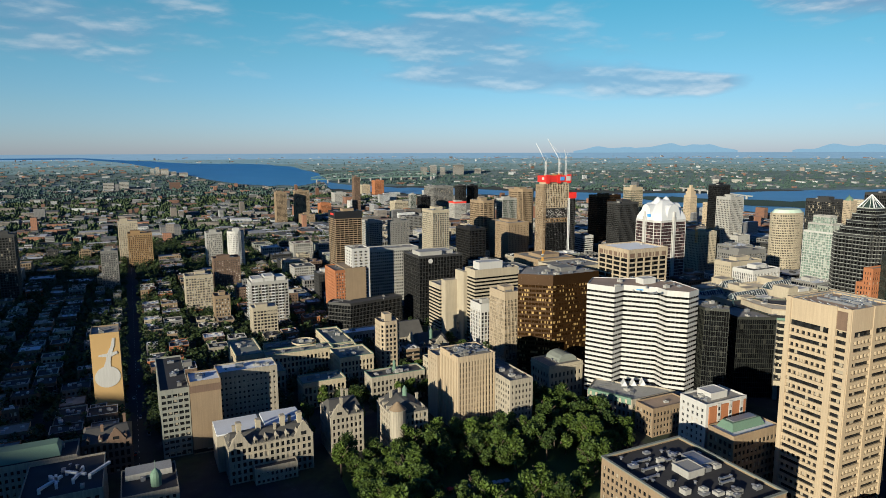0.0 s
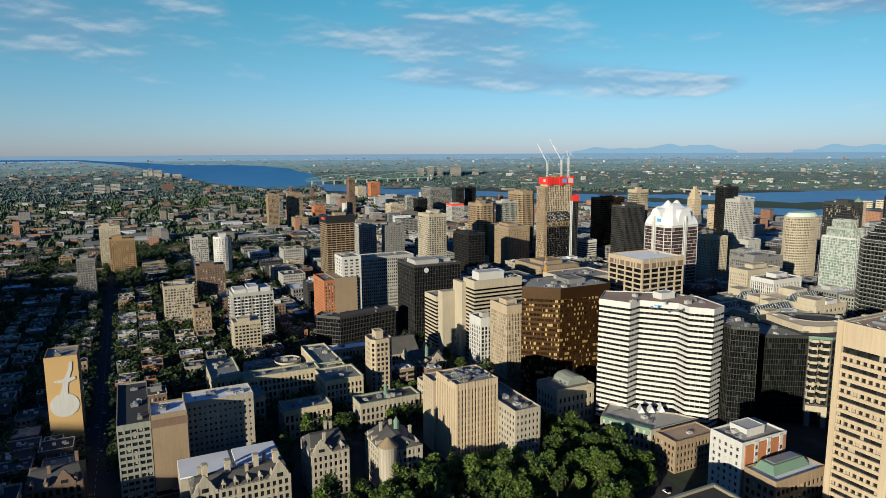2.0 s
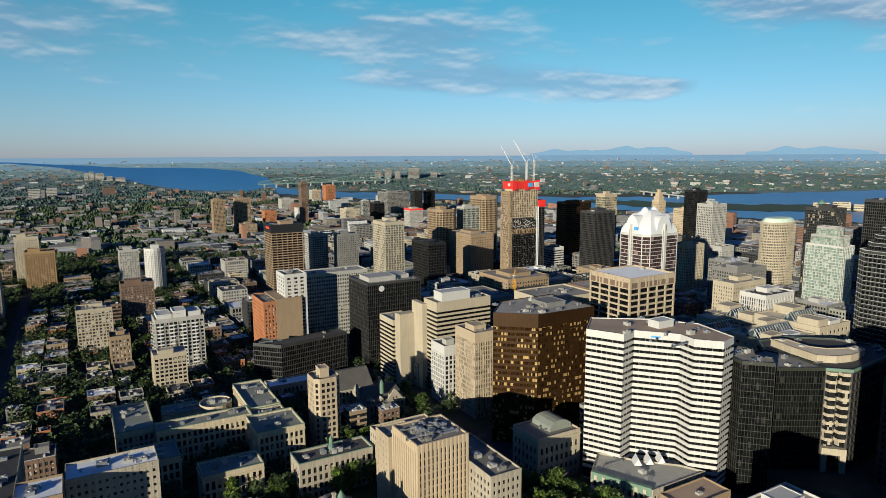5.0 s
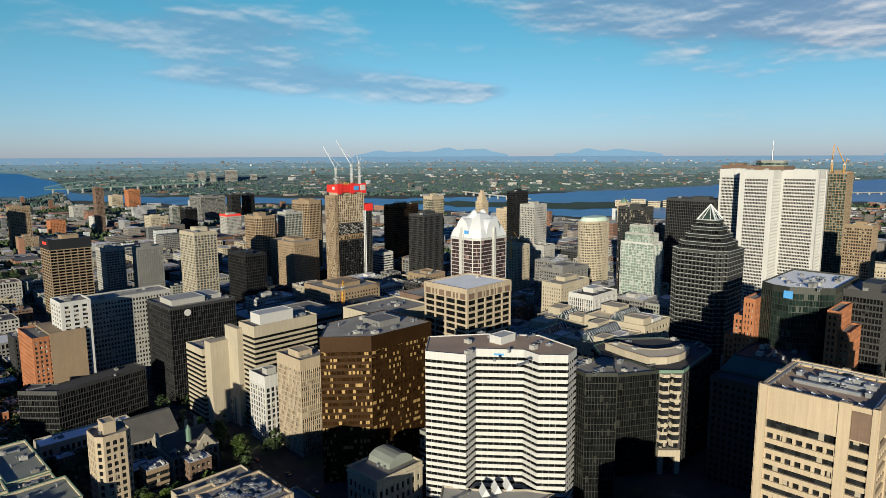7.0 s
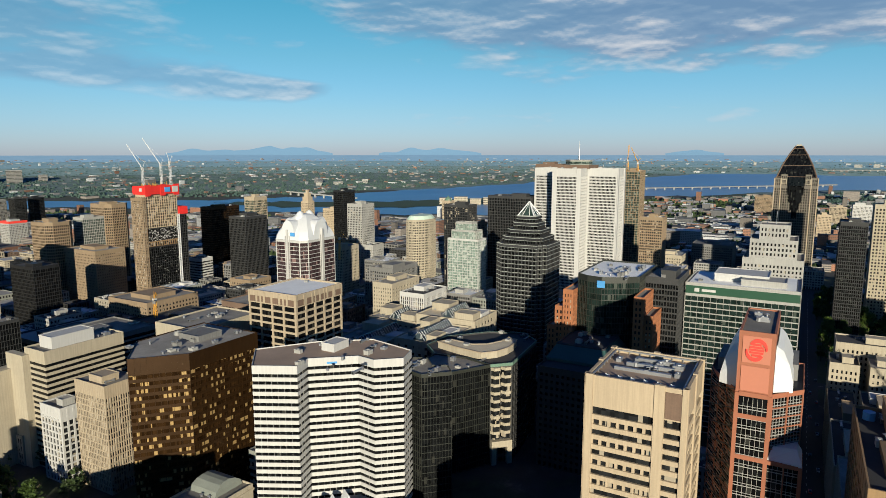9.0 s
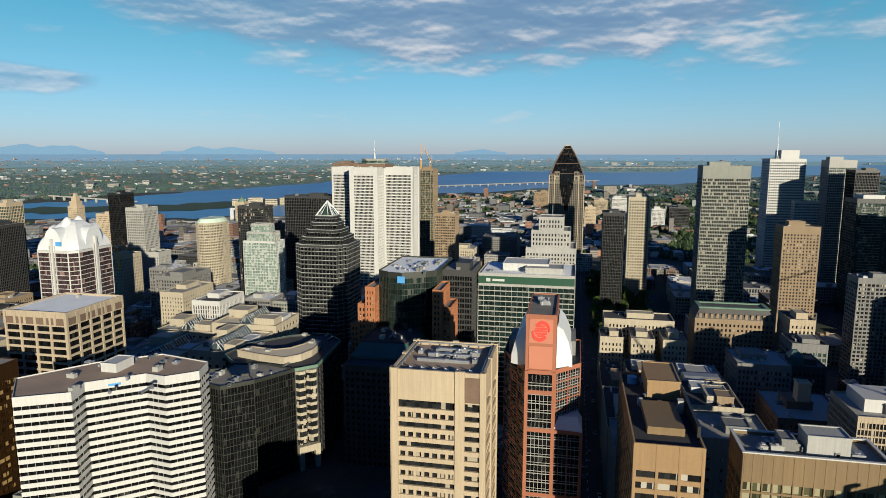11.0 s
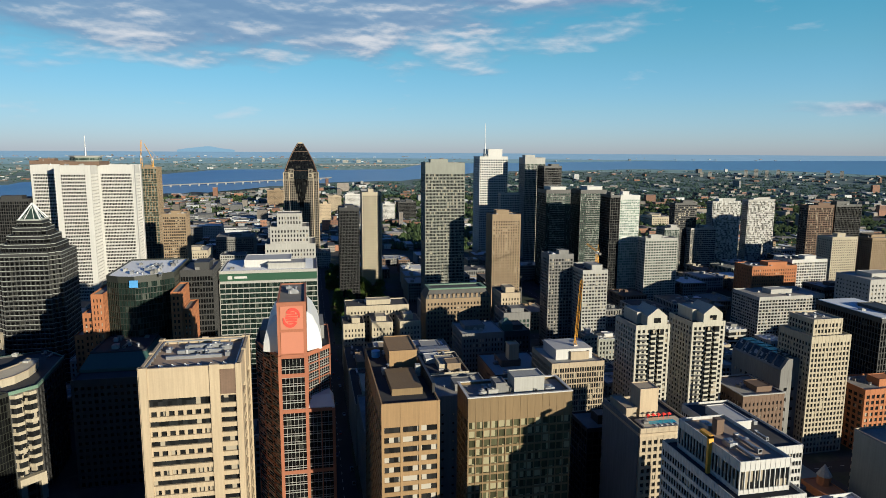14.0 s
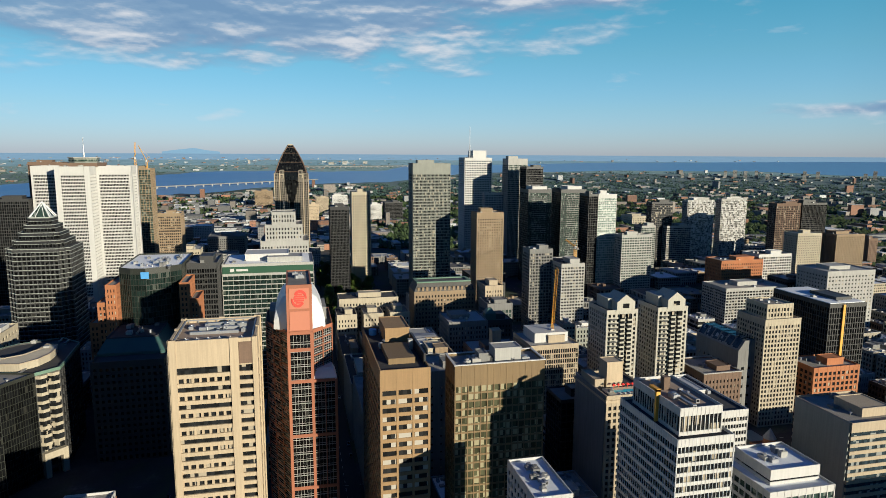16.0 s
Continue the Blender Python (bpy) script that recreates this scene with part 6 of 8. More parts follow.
    ("condo_block", "white terraced condominium block with balconies", 690, 720, -418, -372, 68, 3.1, 1.2, WHITE, GL_DARK, 3.4, 0.6, 2),
    ("brick_mill", "long red brick block with rows of windows", 680, 710, -370, -314, 64, 3.8, 1.8, ORANGE, GL_DARK, 3.0, 1.5, 2),
    ("condo_block", "long grey condominium block with balconies", 600, 640, -335, -262, 50, 3.1, 1.2, PALE, GL_DARK, 3.4, 0.6, 2),
    ("apartment_tower", "cream apartment tower with small windows", 760, 785, -526, -488, 82, 3.1, 1.5, CREAM, GL_DARK, 3.0, 1.3, 2),
    ("apartment_block", "brick and cream apartment block", 820, 860, -660, -610, 70, 3.1, 1.5, TANBRICK, GL_DARK, 3.0, 1.3, 2),
    ("office_block", "white concrete office block with blank walls", 560, 600, -402, -345, 72, 3.6, 2.2, PALE, GL_DARK, 4.0, 2.0, 3),
    ("condo_block", "dark grey condominium slab with balconies", 620, 650, -388, -352, 52, 3.1, 0.9, CHARCOAL, GL_DARK, 3.2, 0.4, 2),
    ("office_tower", "brown office tower with fine vertical ribs", 1000, 1030, 468, 508, 171, 3.7, 0.8, BROWN, GL_BLACK, 2.0, 0.7, 3),
    # along the shopping street
    ("stone_block", "pale stone street block with striped front", 362, 438, 118, 133, 44, 3.8, 1.8, STONE, GL_DARK, 3.2, 1.5, 3),
    ("stone_block", "grey stone street block with flat roof", 439, 503, 119, 134, 38, 3.8, 1.8, CREAM, GL_DARK, 3.2, 1.5, 3),
    ("stone_block", "brown stone street block with flat roof", 504, 570, 119, 134, 34, 3.8, 1.8, TANBRICK, GL_DARK, 3.2, 1.5, 3),
    ("store_block", "department store block with pale cluttered roofs", 458, 500, 60, 88, 47, 4.2, 2.4, CREAM, GL_DARK, 4, 2.2, 3),
    ("store_block", "department store block with tan roof sheds", 450, 505, 89, 117, 44, 4.2, 2.4, TANBRICK, GL_DARK, 4, 2.2, 3),
    ("store_block", "white-roofed store annex crowded with sheds", 501, 548, 58, 88, 42, 4.2, 2.4, PALE, GL_DARK, 4, 2.2, 3),
    ("store_block", "store annex with pale roof and ducts", 506, 556, 89, 117, 40, 4.2, 2.4, BEIGE, GL_DARK, 4, 2.2, 3),
    ("office_block", "blue-grey rendered block with blank side walls", 362, 392, 72, 102, 70, 4.5, 3.4, GREY, GL_DARK, 6, 4, 6),
    ("store_block", "low store block behind the office slabs", 395, 446, 64, 104, 40, 4.2, 2.4, STONE, GL_DARK, 4, 2.2, 3),
    ("office_block", "dark stone block with green roof turret", 545, 576, -12, 12, 46, 3.8, 1.6, CHARCOAL, GL_DARK, 3, 1.4, 3),
    ("stone_block", "stone block with painted blank end wall", 618, 648, -28, -10, 60, 3.8, 1.8, BEIGE, GL_DARK, 3, 1.5, 3),
    ("office_block", "grey-green office block with tall windows", 590, 617, -28, -4, 49, 3.8, 1.2, GREY, GL_GREEN, 3.4, 0.9, 5),
    ("glass_block", "black unfinished block with bare deck", 354, 375, 0, 26, 51, 3.6, 0.5, DARK, GL_BLACK, 3.2, 0.3, 1),
    ("office_block", "white office annex with ribbon windows", 300, 352, -50, -24, 61, 3.6, 1.6, WHITE, GL_DARK, 1.6, 0.3, 2),
    ("brick_block", "dark brown brick block with pale parapet", 402, 436, -127, -98, 40, 3.8, 2.0, BROWN, GL_DARK, 3, 1.6, 3),
    ("brick_block", "old orange brick and stone corner block", 296, 336, -84, -58, 30, 3.8, 1.8, ORANGE, GL_DARK, 3, 1.4, 3),
    # between the centre and the river
    ("office_block", "grey concrete office slab by the river", 881, 953, 1883, 1956, 73, 3.6, 1.4, GREY, GL_DARK, 3.0, 0.8, 3),
    ("glass_block", "dark glass office cube by the river", 952, 980, 1844, 1872, 78, 3.6, 0.4, CHARCOAL, GL_BLACK, 2.4, 0.2, 2),
    ("glass_block", "black glass office cube by the river", 1011, 1038, 1871, 1897, 75, 3.6, 0.4, DARK, GL_BLACK, 2.4, 0.2, 2),
    ("glass_tower", "pale teal glass tower with flat roof", 761, 779, 1788, 1806, 59, 3.4, 0.6, PALE, GL_GREEN, 2.4, 0.2, 2),
    ("glass_block", "black glass block with flat roof", 757, 787, 1702, 1732, 57, 3.6, 0.4, DARK, GL_BLACK, 2.4, 0.2, 2),
    ("apartment_block", "cream stone apartment block with square windows", 646, 685, 1628, 1667, 51, 3.2, 1.6, CREAM, GL_DARK, 3.0, 1.3, 3),
    ("brick_block", "orange brick commercial block with flat roof", 655, 681, 1589, 1614, 29, 3.6, 1.7, ORANGE, GL_DARK, 3.2, 1.5, 2),
    ("hotel_block", "pale grey hotel block with red roof storey", 776, 811, 1527, 1561, 52, 3.2, 1.4, PALE, GL_DARK, 3.0, 1.2, 5),
    ("brick_block", "red brick warehouse block by the river", 939, 980, 2594, 2635, 64, 3.8, 1.9, ORANGE, GL_DARK, 3.4, 1.6, 3),
    ("stone_block", "cream warehouse block by the river", 897, 935, 2641, 2679, 44, 3.8, 1.9, CREAM, GL_DARK, 3.4, 1.6, 3),
    ("market_hall", "white low market hall with pale roof", 628, 661, 1968, 2001, 30, 4.5, 2.6, WHITE, GL_DARK, 5, 2.5, 3),
    ("stone_block", "pale stone civic block with flat roof", 659, 701, 2244, 2286, 40, 4, 2.0, PALE, GL_DARK, 3.6, 1.8, 3),
    ("brick_block", "red-brown brick block with flat roof", 509, 542, 1884, 1916, 33, 3.6, 1.8, ORANGE, GL_DARK, 3.4, 1.6, 3),
    ("apartment_block", "tan brick terrace block with flat roof", 395, 430, 1648, 1682, 25, 3.3, 1.7, TANBRICK, GL_HOUSE, 3.2, 1.4, 2),
    ("office_block", "black glass office tower beside brown tower", 509, 523, 983, 997, 56, 3.6, 0.4, DARK, GL_BLACK, 2.4, 0.2, 2),
    ("office_block", "grey-brown office tower with small windows", 524, 543, 966, 985, 53, 3.5, 1.5, BROWN, GL_DARK, 2.6, 1.2, 3),
    ("office_block", "white banded commercial block with flat roof", 712, 735, 902, 925, 38, 3.6, 1.9, WHITE, GL_DARK, None, 0, 3),
    ("commercial_block", "pink brick commercial block with cornice", 657, 693, 747, 782, 31, 3.8, 1.8, TANBRICK, GL_DARK, 3.0, 1.5, 3),
    ("stone_tower", "tan stone stepped tower with narrow top", 1276, 1299, 1192, 1214, 73, 3.7, 1.8, CONCRETE, GL_DARK, 2.6, 1.3, 3),
    ("unfinished_block", "orange-tan block under construction with bare floors", 823, 844, 724, 745, 60, 3.4, 1.0, OCHRE, GL_SHADE, 3.4, 0.8, 3),
    ("office_slab", "pale grey concrete slab with blank end", 882, 910, 721, 749, 49, 3.6, 1.9, PALE, GL_DARK, 3.2, 1.6, 6),
    ("stone_block", "tan stone office block with flat roof", 1195, 1228, 1047, 1079, 67, 3.7, 1.8, CONCRETE, GL_DARK, 2.8, 1.4, 3),
    ("stone_tower", "beige domed market tower by the harbour", 1515, 1538, 935, 959, 68, 3.8, 1.8, BEIGE, GL_DARK, 3.0, 1.4, 4),
    ("office_block", "brown office slab with flat roof", 1125, 1138, 652, 665, 65, 3.6, 1.4, BROWN, GL_DARK, 2.6, 0.9, 3),
    ("station_block", "long cream low station block with flat roof", 1155, 1214, 319, 378, 26, 4, 2.2, CREAM, GL_DARK, 4, 2, 3),
    ("office_block", "grey office block with flat roof", 1223, 1286, 252, 315, 38, 3.6, 1.8, GREY, GL_DARK, 3.4, 1.2, 3),
    ("brick_mill", "pink brick mill block by the water", 2346, 2406, 234, 294, 52, 3.8, 1.9, TANBRICK, GL_DARK, 3.2, 1.6, 3),
    ("office_block", "white wide office block with flat roof", 2179, 2228, -9, 40, 47, 3.6, 1.8, WHITE, GL_DARK, 3, 1.4, 3),
    ("apartment_block", "white stepped apartment block", 1790, 1822, -70, -37, 46, 3.1, 1.4, WHITE, GL_DARK, 3, 1.2, 2),
    ("stone_tower", "tan stone block with flat roof", 1753, 1781, 101, 129, 51, 3.6, 1.8, CONCRETE, GL_DARK, 2.8, 1.4, 3),
    ("office_block", "dark office block with flat roof", 1816, 1865, -132, -83, 49, 3.6, 0.8, CHARCOAL, GL_BLACK, 2.6, 0.4, 2),
    ("apartment_block", "beige apartment block with balconies", 2092, 2132, 57, 97, 46, 3.1, 1.4, BEIGE, GL_DARK, 3, 1.1, 2),
    ("condo_block", "pale green glass condominium block", 931, 955, -381, -357, 76, 3.1, 0.6, PALE, GL_GREEN, 2.8, 0.3, 2),
    ("apartment_tower", "pale grey apartment tower with dark side", 1009, 1026, -748, -731, 49, 3.1, 1.4, PALE, GL_DARK, 3, 1.2, 2),
    ("condo_block", "black condominium block with flat roof", 924, 937, -638, -624, 56, 3.1, 0.5, DARK, GL_BLACK, 2.6, 0.3, 2),
    ("brick_block", "brown brick warehouse block", 939, 958, -814, -796, 44, 3.6, 1.8, BROWN, GL_DARK, 3.2, 1.5, 3),
    ("warehouse", "long white-roofed cream warehouse", 1569, 1631, -765, -703, 23, 4, 2.6, CREAM, GL_DARK, 5, 2.5, 3),
]
MADE = {}
for nm, lb, x0, x1, y0, y1, h, fl, sp, wl, gl, bay, pw, cap in FARLIST:
    if len(lb.split()) < 5:
        lb += " with flat roof"
    w = rng.uniform(0.3, 0.5)
    a = rng.uniform(0.1, 0.4)
    shape = rect(x0, x1, y0, y1)
    if (x0, y0) == (134, 1040):
        shape = circle(146, 1053, 13, 18)
    elif (x0, y0) in ((630, 982), (545, 975)):
        shape = [(x0, y0 + 7), (x0 + 7, y0), (x1 - 7, y0), (x1, y0 + 7), (x1, y1 - 7), (x1 - 7, y1), (x0 + 7, y1), (x0, y1 - 7)]
    MADE[x0, y0] = tower(nm, lb, shape, h, fl, sp, wl, gl, (bay, pw) if bay else None, 0.35, cap=cap, units=4, roof=rng.choice((GRAVEL, GRAVEL, DARKROOF, PALE)),
          pents=((a, a + w, a, a + w, rng.uniform(3, 5)),))

# crowded roofs of the store blocks, turrets and small roof things
for key, (a, b_, c, d, h) in {(458, 60): (458, 500, 60, 88, 47), (450, 89): (450, 505, 89, 117, 44), (501, 58): (501, 548, 58, 88, 42), (506, 89): (506, 556, 89, 117, 40)}.items():
    o = MADE[key]
    roof_clutter(o, a + 2, b_ - 2, c + 2, d - 2, h - 0.15, 9)
    penthouse(o, a + 6, a + 17, c + 4, c + 13, h - 0.15, 4.5, TANBRICK, "roof_shed")
    penthouse(o, b_ - 20, b_ - 8, d - 14, d - 4, h - 0.15, 3.2, WHITE, "roof_shed")
    part("white_roof", Geo().box(a + 18, b_ - 5, c + 3, d - 16, h - 0.15, h + 0.6), MEMBRANE, o, "white membrane roof")
o = MADE[501, 58]
part("vaulted_roof", Geo().loft((rect(505, 520, 62, 84), 42), (rect(506, 519, 62, 84), 45.5), (rect(509, 516, 62.5, 83.5), 47.4)), STEEL, o, "grey vaulted roof")
o = MADE[466, 2]
part("stair_turret", Geo().box(484, 492, 18, 25, 40, 55).ring(rect(483.7, 492.3, 17.7, 25.3), rect(484.5, 491.5, 18.5, 24.5), 54.6, 55.6), CONCRETE, o, "tan rendered stair turret")
for k in range(2):
    part("water_tank", Geo().drum(478, 5 + k * 4.4, 1.7, 40, 46, 12).drum(478, 5 + k * 4.4, 1.8, 46, 47, 12, 0.3), STEEL, o, "grey steel tank")
o = MADE[545, -12]
part("green_turret", Geo().loft((rect(547, 556, 2, 11), 45.8), (rect(547, 556, 2, 11), 52), (rect(550, 553, 5, 8), 56)), TEAL, o, "dark green turret")
o = MADE[296, -84]
part("turret", Geo().drum(314, -76, 3.0, 30, 37.5, 8), ORANGE, o, "orange brick turret")
part("turret_cap", Geo().drum(314, -76, 3.3, 37.5, 38.2, 8).drum(314, -76, 3.2, 38.2, 43, 8, 0.2), PALE, o, "pale pointed turret cap")
part("green_shed", Geo().box(320, 333, -80, -70, 29.8, 33.5), GREENGREY, o)
o = MADE[276, -124]
part("blank_wall", Geo().box(277, 311, -88.1, -87.4, 0, 60.6), SMOKE, o, "blank grey-green side wall")
o = MADE[402, -127]
part("parapet_cap", Geo().ring(rect(401.6, 436.4, -127.4, -97.6), rect(402.7, 435.3, -126.3, -98.7), 40.6, 41.2), PALE, o)

# checkered white panels of the twin towers
for key in ((1000, -532), (1000, -596)):
    o = MADE[key]
    x0_, y0_ = key
    g = Geo()
    for f in range(34):
        for k in range(18):
            if rng.random() < 0.5:
                g.box(x0_ - 0.5, x0_ - 0.05, y0_ + k * 2.7, y0_ + k * 2.7 + 2.6, 5 + f * 3.1, 5 + f * 3.1 + rng.choice((2.6, 2.6, 1.3)))
        for k in range(5):
            if rng.random() < 0.5:
                g.box(x0_ + k * 2.9, x0_ + k * 2.9 + 2.7, y0_ - 0.5, y0_ - 0.05, 5 + f * 3.1, 7.6 + f * 3.1)
    part("balcony_panel", g, WHITE, o, "white balcony panels", kind="stuff")
    penthouse(o, x0_ + 3, x0_ + 12, y0_ + 12, y0_ + 38, 110, 3.5, WHITE)
# white roof frames of the dark twin towers
for key in ((897, -192), (898, -246)):
    o = MADE[key]
    x0_, y0_ = key
    penthouse(o, x0_ + 3, x0_ + 28, y0_ + 6, y0_ + 28, 135, 5, WHITE, "roof_frame")
    g = Geo()
    for f in range(40):
        g.box(x0_ - 1.3, x0_ - 0.1, y0_ + 8, y0_ + 30, 6 + f * 3.1, 6.3 + f * 3.1)
    part("balcony_slab", g, PALE, o, kind="stuff")
# dome of the harbour market tower
o = MADE[1515, 935]
part("dome", Geo().loft((circle(1526.5, 947, 9, 16), 68.5), (circle(1526.5, 947, 8.4, 16), 72), (circle(1526.5, 947, 5.5, 16), 76), (circle(1526.5, 947, 1.2, 16), 79), (circle(1526.5, 947, 0.4, 16), 83)), COPPER, o, "green copper dome")
# narrow top of the tan stepped tower
o = MADE[1276, 1192]
for k, (h_, z0_, z1_) in enumerate(((8.5, 73, 84), (6, 84, 93), (3, 93, 100))):
    part("upper_step", Geo().box(1287.5 - h_, 1287.5 + h_, 1203 - h_, 1203 + h_, z0_, z1_), CONCRETE, o)
o = MADE[776, 1527]
part("red_storey", Geo().ring(rect(775.6, 811.4, 1526.6, 1561.4), rect(777, 810, 1528, 1560), 49, 53.5), SIGNRED, o, "red roof storey")

# upper tiers of the pale green glass tower
o = MADE[752, 480]
for a, b_, c, d, z0_, z1_ in ((754, 772, 484, 516, 88, 98), (757, 770, 490, 512, 98, 107)):
    tower("", "", rect(a, b_, c, d), z1_, 3.1, 0.35, PALE, GL_PALE, (2.4, 0.1), 0.3, z0=z0_, base=0.6, cap=1, parent=o, units=1, skip=True)
# white membrane and plant on the green-glass block
o = MADE[540, 153]
part("white_roof", Geo().box(542, 588, 156, 219, 101.6, 102.5), MEMBRANE, o, "white flat roof")
penthouse(o, 556, 582, 172, 205, 102.4, 5, WHITE)
# stepped white top and balconies of the white apartment tower
o = MADE[107, 680]
for a, b_, c, d, z0_, z1_ in ((109, 120, 683, 702, 51, 55), (122, 132, 683, 700, 51, 57), (134, 144, 684, 702, 51, 55)):
    penthouse(o, a, b_, c, d, z0_ - 0.2, z1_ - z0_, WHITE)
for u in (111, 120, 129, 138):
    g = Geo()
    for k in range(14):
        z_ = 5 + k * 3.1
        g.box(u - 2.2, u + 2.2, 678.3, 680.1, z_, z_ + 0.25).box(u - 2.2, u + 2.2, 678.3, 678.45, z_ + 0.25, z_ + 1.1)
    part("balcony", g, WHITEMETAL, o, kind="stuff")
for v in (686, 699):
    g = Geo()
    for k in range(14):
        z_ = 5 + k * 3.1
        g.box(105.3, 107.1, v - 2.2, v + 2.2, z_, z_ + 0.25).box(105.3, 105.45, v - 2.2, v + 2.2, z_ + 0.25, z_ + 1.1)
    part("balcony", g, WHITEMETAL, o, kind="stuff")

# mast and top of the white glass tower
o = MADE[1100, -166]
part("crown", Geo().box(1106, 1136, -158, -134, 177.5, 191), WHITE, o)
part("mast", Geo().drum(1112, -130, 0.9, 177.5, 200, 8).drum(1112, -130, 0.4, 200, 232, 6), WHITEMETAL, o)
tower("", "", rect(1084, 1099.5, -183, -150), 119, 3.8, 1.9, WHITE, GL_BLUE, (3, 0.8), 0.35, parent=o, units=1, skip=True)

# granite building's upper steps
o = MADE[740, 152]
tower("", "", rect(745, 786, 158, 197), 109, 4, 2, PALE, GL_DARK, (3.2, 1.6), 0.35, z0=92, base=2, parent=o, units=0, skip=True)
tower("", "", rect(752, 780, 165, 190), 122, 4, 2, PALE, GL_DARK, (3.2, 1.6), 0.35, z0=109, base=2, parent=o, units=0, skip=True)
part("flagpole", Geo().drum(766, 177, 0.25, 122, 134, 6), STEEL, o)

# two stone apartment towers with gabled tops
IVORY = surface("ivory_stone", (0.37, 0.35, 0.295), 0.85, 0.1, streaks=0.1)
for yy in (-31.5, -69):
    o = tower("gabled_tower", "pale stone apartment tower with gabled top and balconies", rect(415, 441, yy - 22.5, yy), 84, 3.05, 1.15, IVORY, GL_DARK, (3.4, 1.3), 0.5, cap=1.5, units=3, roof=DARKROOF)
    for ya, yb in ((yy - 20, yy - 7),):
        g = Geo()
        ym = (ya + yb) / 2
        g.add([(414.6, ya, 84), (414.6, yb, 84), (414.6, yb, 90), (414.6, ym, 95), (414.6, ya, 90), (432, ya, 84), (432, yb, 84), (432, yb, 90), (432, ym, 95), (432, ya, 90)],
              [(4, 3, 2, 1, 0), (5, 6, 7, 8, 9), (0, 1, 6, 5), (1, 2, 7, 6), (2, 3, 8, 7), (3, 4, 9, 8), (4, 0, 5, 9)])
        part("gable", g, IVORY, o)
        part("gable_window", Geo().box(414.3, 414.65, ym - 2.2, ym + 2.2, 86, 89).drum(414.5, ym, 0.1, 89, 89.1, 6), GL_DARK, o)
        for yb_ in (ya + 2.2, yb - 5.6):
            g = Geo()
            for k in range(25):
                g.box(413.2, 415, yb_, yb_ + 3.4, 4.4 + k * 3.05, 5.6 + k * 3.05)
            part("bay_spandrel", g, IVORY, o, kind="stuff")
            part("bay_glazing", Geo().box(413.5, 415, yb_ + 0.2, yb_ + 3.2, 3, 82), GL_DARK, o)
    penthouse(o, 422, 438, yy - 17, yy - 4, 84, 7, IVORY)
    g = Geo()
    for k in range(25):
        g.box(413.4, 415, yy - 6.5, yy - 2, 5 + k * 3.05, 5.25 + k * 3.05).box(413.4, 413.55, yy - 6.5, yy - 2, 5.25 + k * 3.05, 6.2 + k * 3.05)
    part("balcony", g, CHARCOAL, o, kind="stuff")

# office tower with white lobed crown
o = tower("crowned_tower", "violet glass tower with white pilasters and a white vaulted crown", [(560, 577), (566, 571), (606, 571), (612, 577), (612, 607), (606, 613), (566, 613), (560, 607)], 103, 3.8, 0.5, WHITE, glazing("violet_glass", (0.045, 0.03, 0.032), (0.2, 0.13, 0.12), 0.1, 1.6, 3.8), None, 0.3, cap=1, units=0, corner=0.5)
LEV = ((26.0, 21.0, 107.6), (25.4, 20.4, 111), (23.0, 18.4, 115.5), (19.0, 15.4, 120), (14.5, 12.0, 124.5), (10.5, 9.0, 128), (7.0, 6.5, 130.2), (3.5, 4.0, 131.2))
cham = lambda w_, d_: [(586 - w_, 592 - d_ * 0.7), (586 - w_ * 0.75, 592 - d_), (586 + w_ * 0.75, 592 - d_), (586 + w_, 592 - d_ * 0.7), (586 + w_, 592 + d_ * 0.7), (586 + w_ * 0.75, 592 + d_), (586 - w_ * 0.75, 592 + d_), (586 - w_, 592 + d_ * 0.7)]
part("crown_dome", Geo().loft(*[(cham(w_, d_), z_ - 3.5) for w_, d_, z_ in LEV]), WHITEMETAL, o, "white curved metal crown")
for (ux, uy, out, half) in ((-1, 0, 25.2, 8.5), (1, 0, 25.2, 8.5), (0, -1, 20.4, 10.5), (0, 1, 20.4, 10.5)):
    g = Geo()
    arch = [(half * math.cos(math.pi * k / 12), 105 + 18 * math.sin(math.pi * k / 12) ** 0.8) for k in range(13)]
    for dd in (out, 4.0):
        g.v += [(586 + ux * dd - uy * u, 592 + uy * dd + ux * u, z_) for u, z_ in arch]
    g.f += [tuple(range(13)), tuple(range(25, 12, -1))] + [(i, i + 1, i + 14, i + 13) for i in range(12)] + [(0, 13, 25, 12)]
    part("crown_vault", g, WHITEMETAL, o, "white barrel vault of the crown")
for sx in (-8.5, 8.5):
    part("crown_peak", Geo().loft((circle(586 + sx * 0.8, 592, 7, 12), 120.5), (circle(586 + sx * 0.8, 592, 5.4, 12), 125.5), (circle(586 + sx * 0.8, 592, 2.6, 12), 129.5), (circle(586 + sx * 0.8, 592, 0.6, 12), 131)), WHITEMETAL, o, "white rounded crown peak")
part("blue_mark", Geo().box(559.6, 560.6, 583, 588, 108, 111.5), BLUE, o, "small blue sign panel")
for (x, y) in ((559.7, 592), (586, 570.7)):
    for k, w_ in ((-1, 0.35), (0, 0.9), (1, 0.35)):
        dx, dy = (0, k * 2.6) if x < 570 else (k * 2.6, 0)
        part("pilaster", Geo().box(x + dx - w_, x + dx + w_, y + dy - w_, y + dy + w_, 0, 114 - abs(k) * 6), WHITE, o)

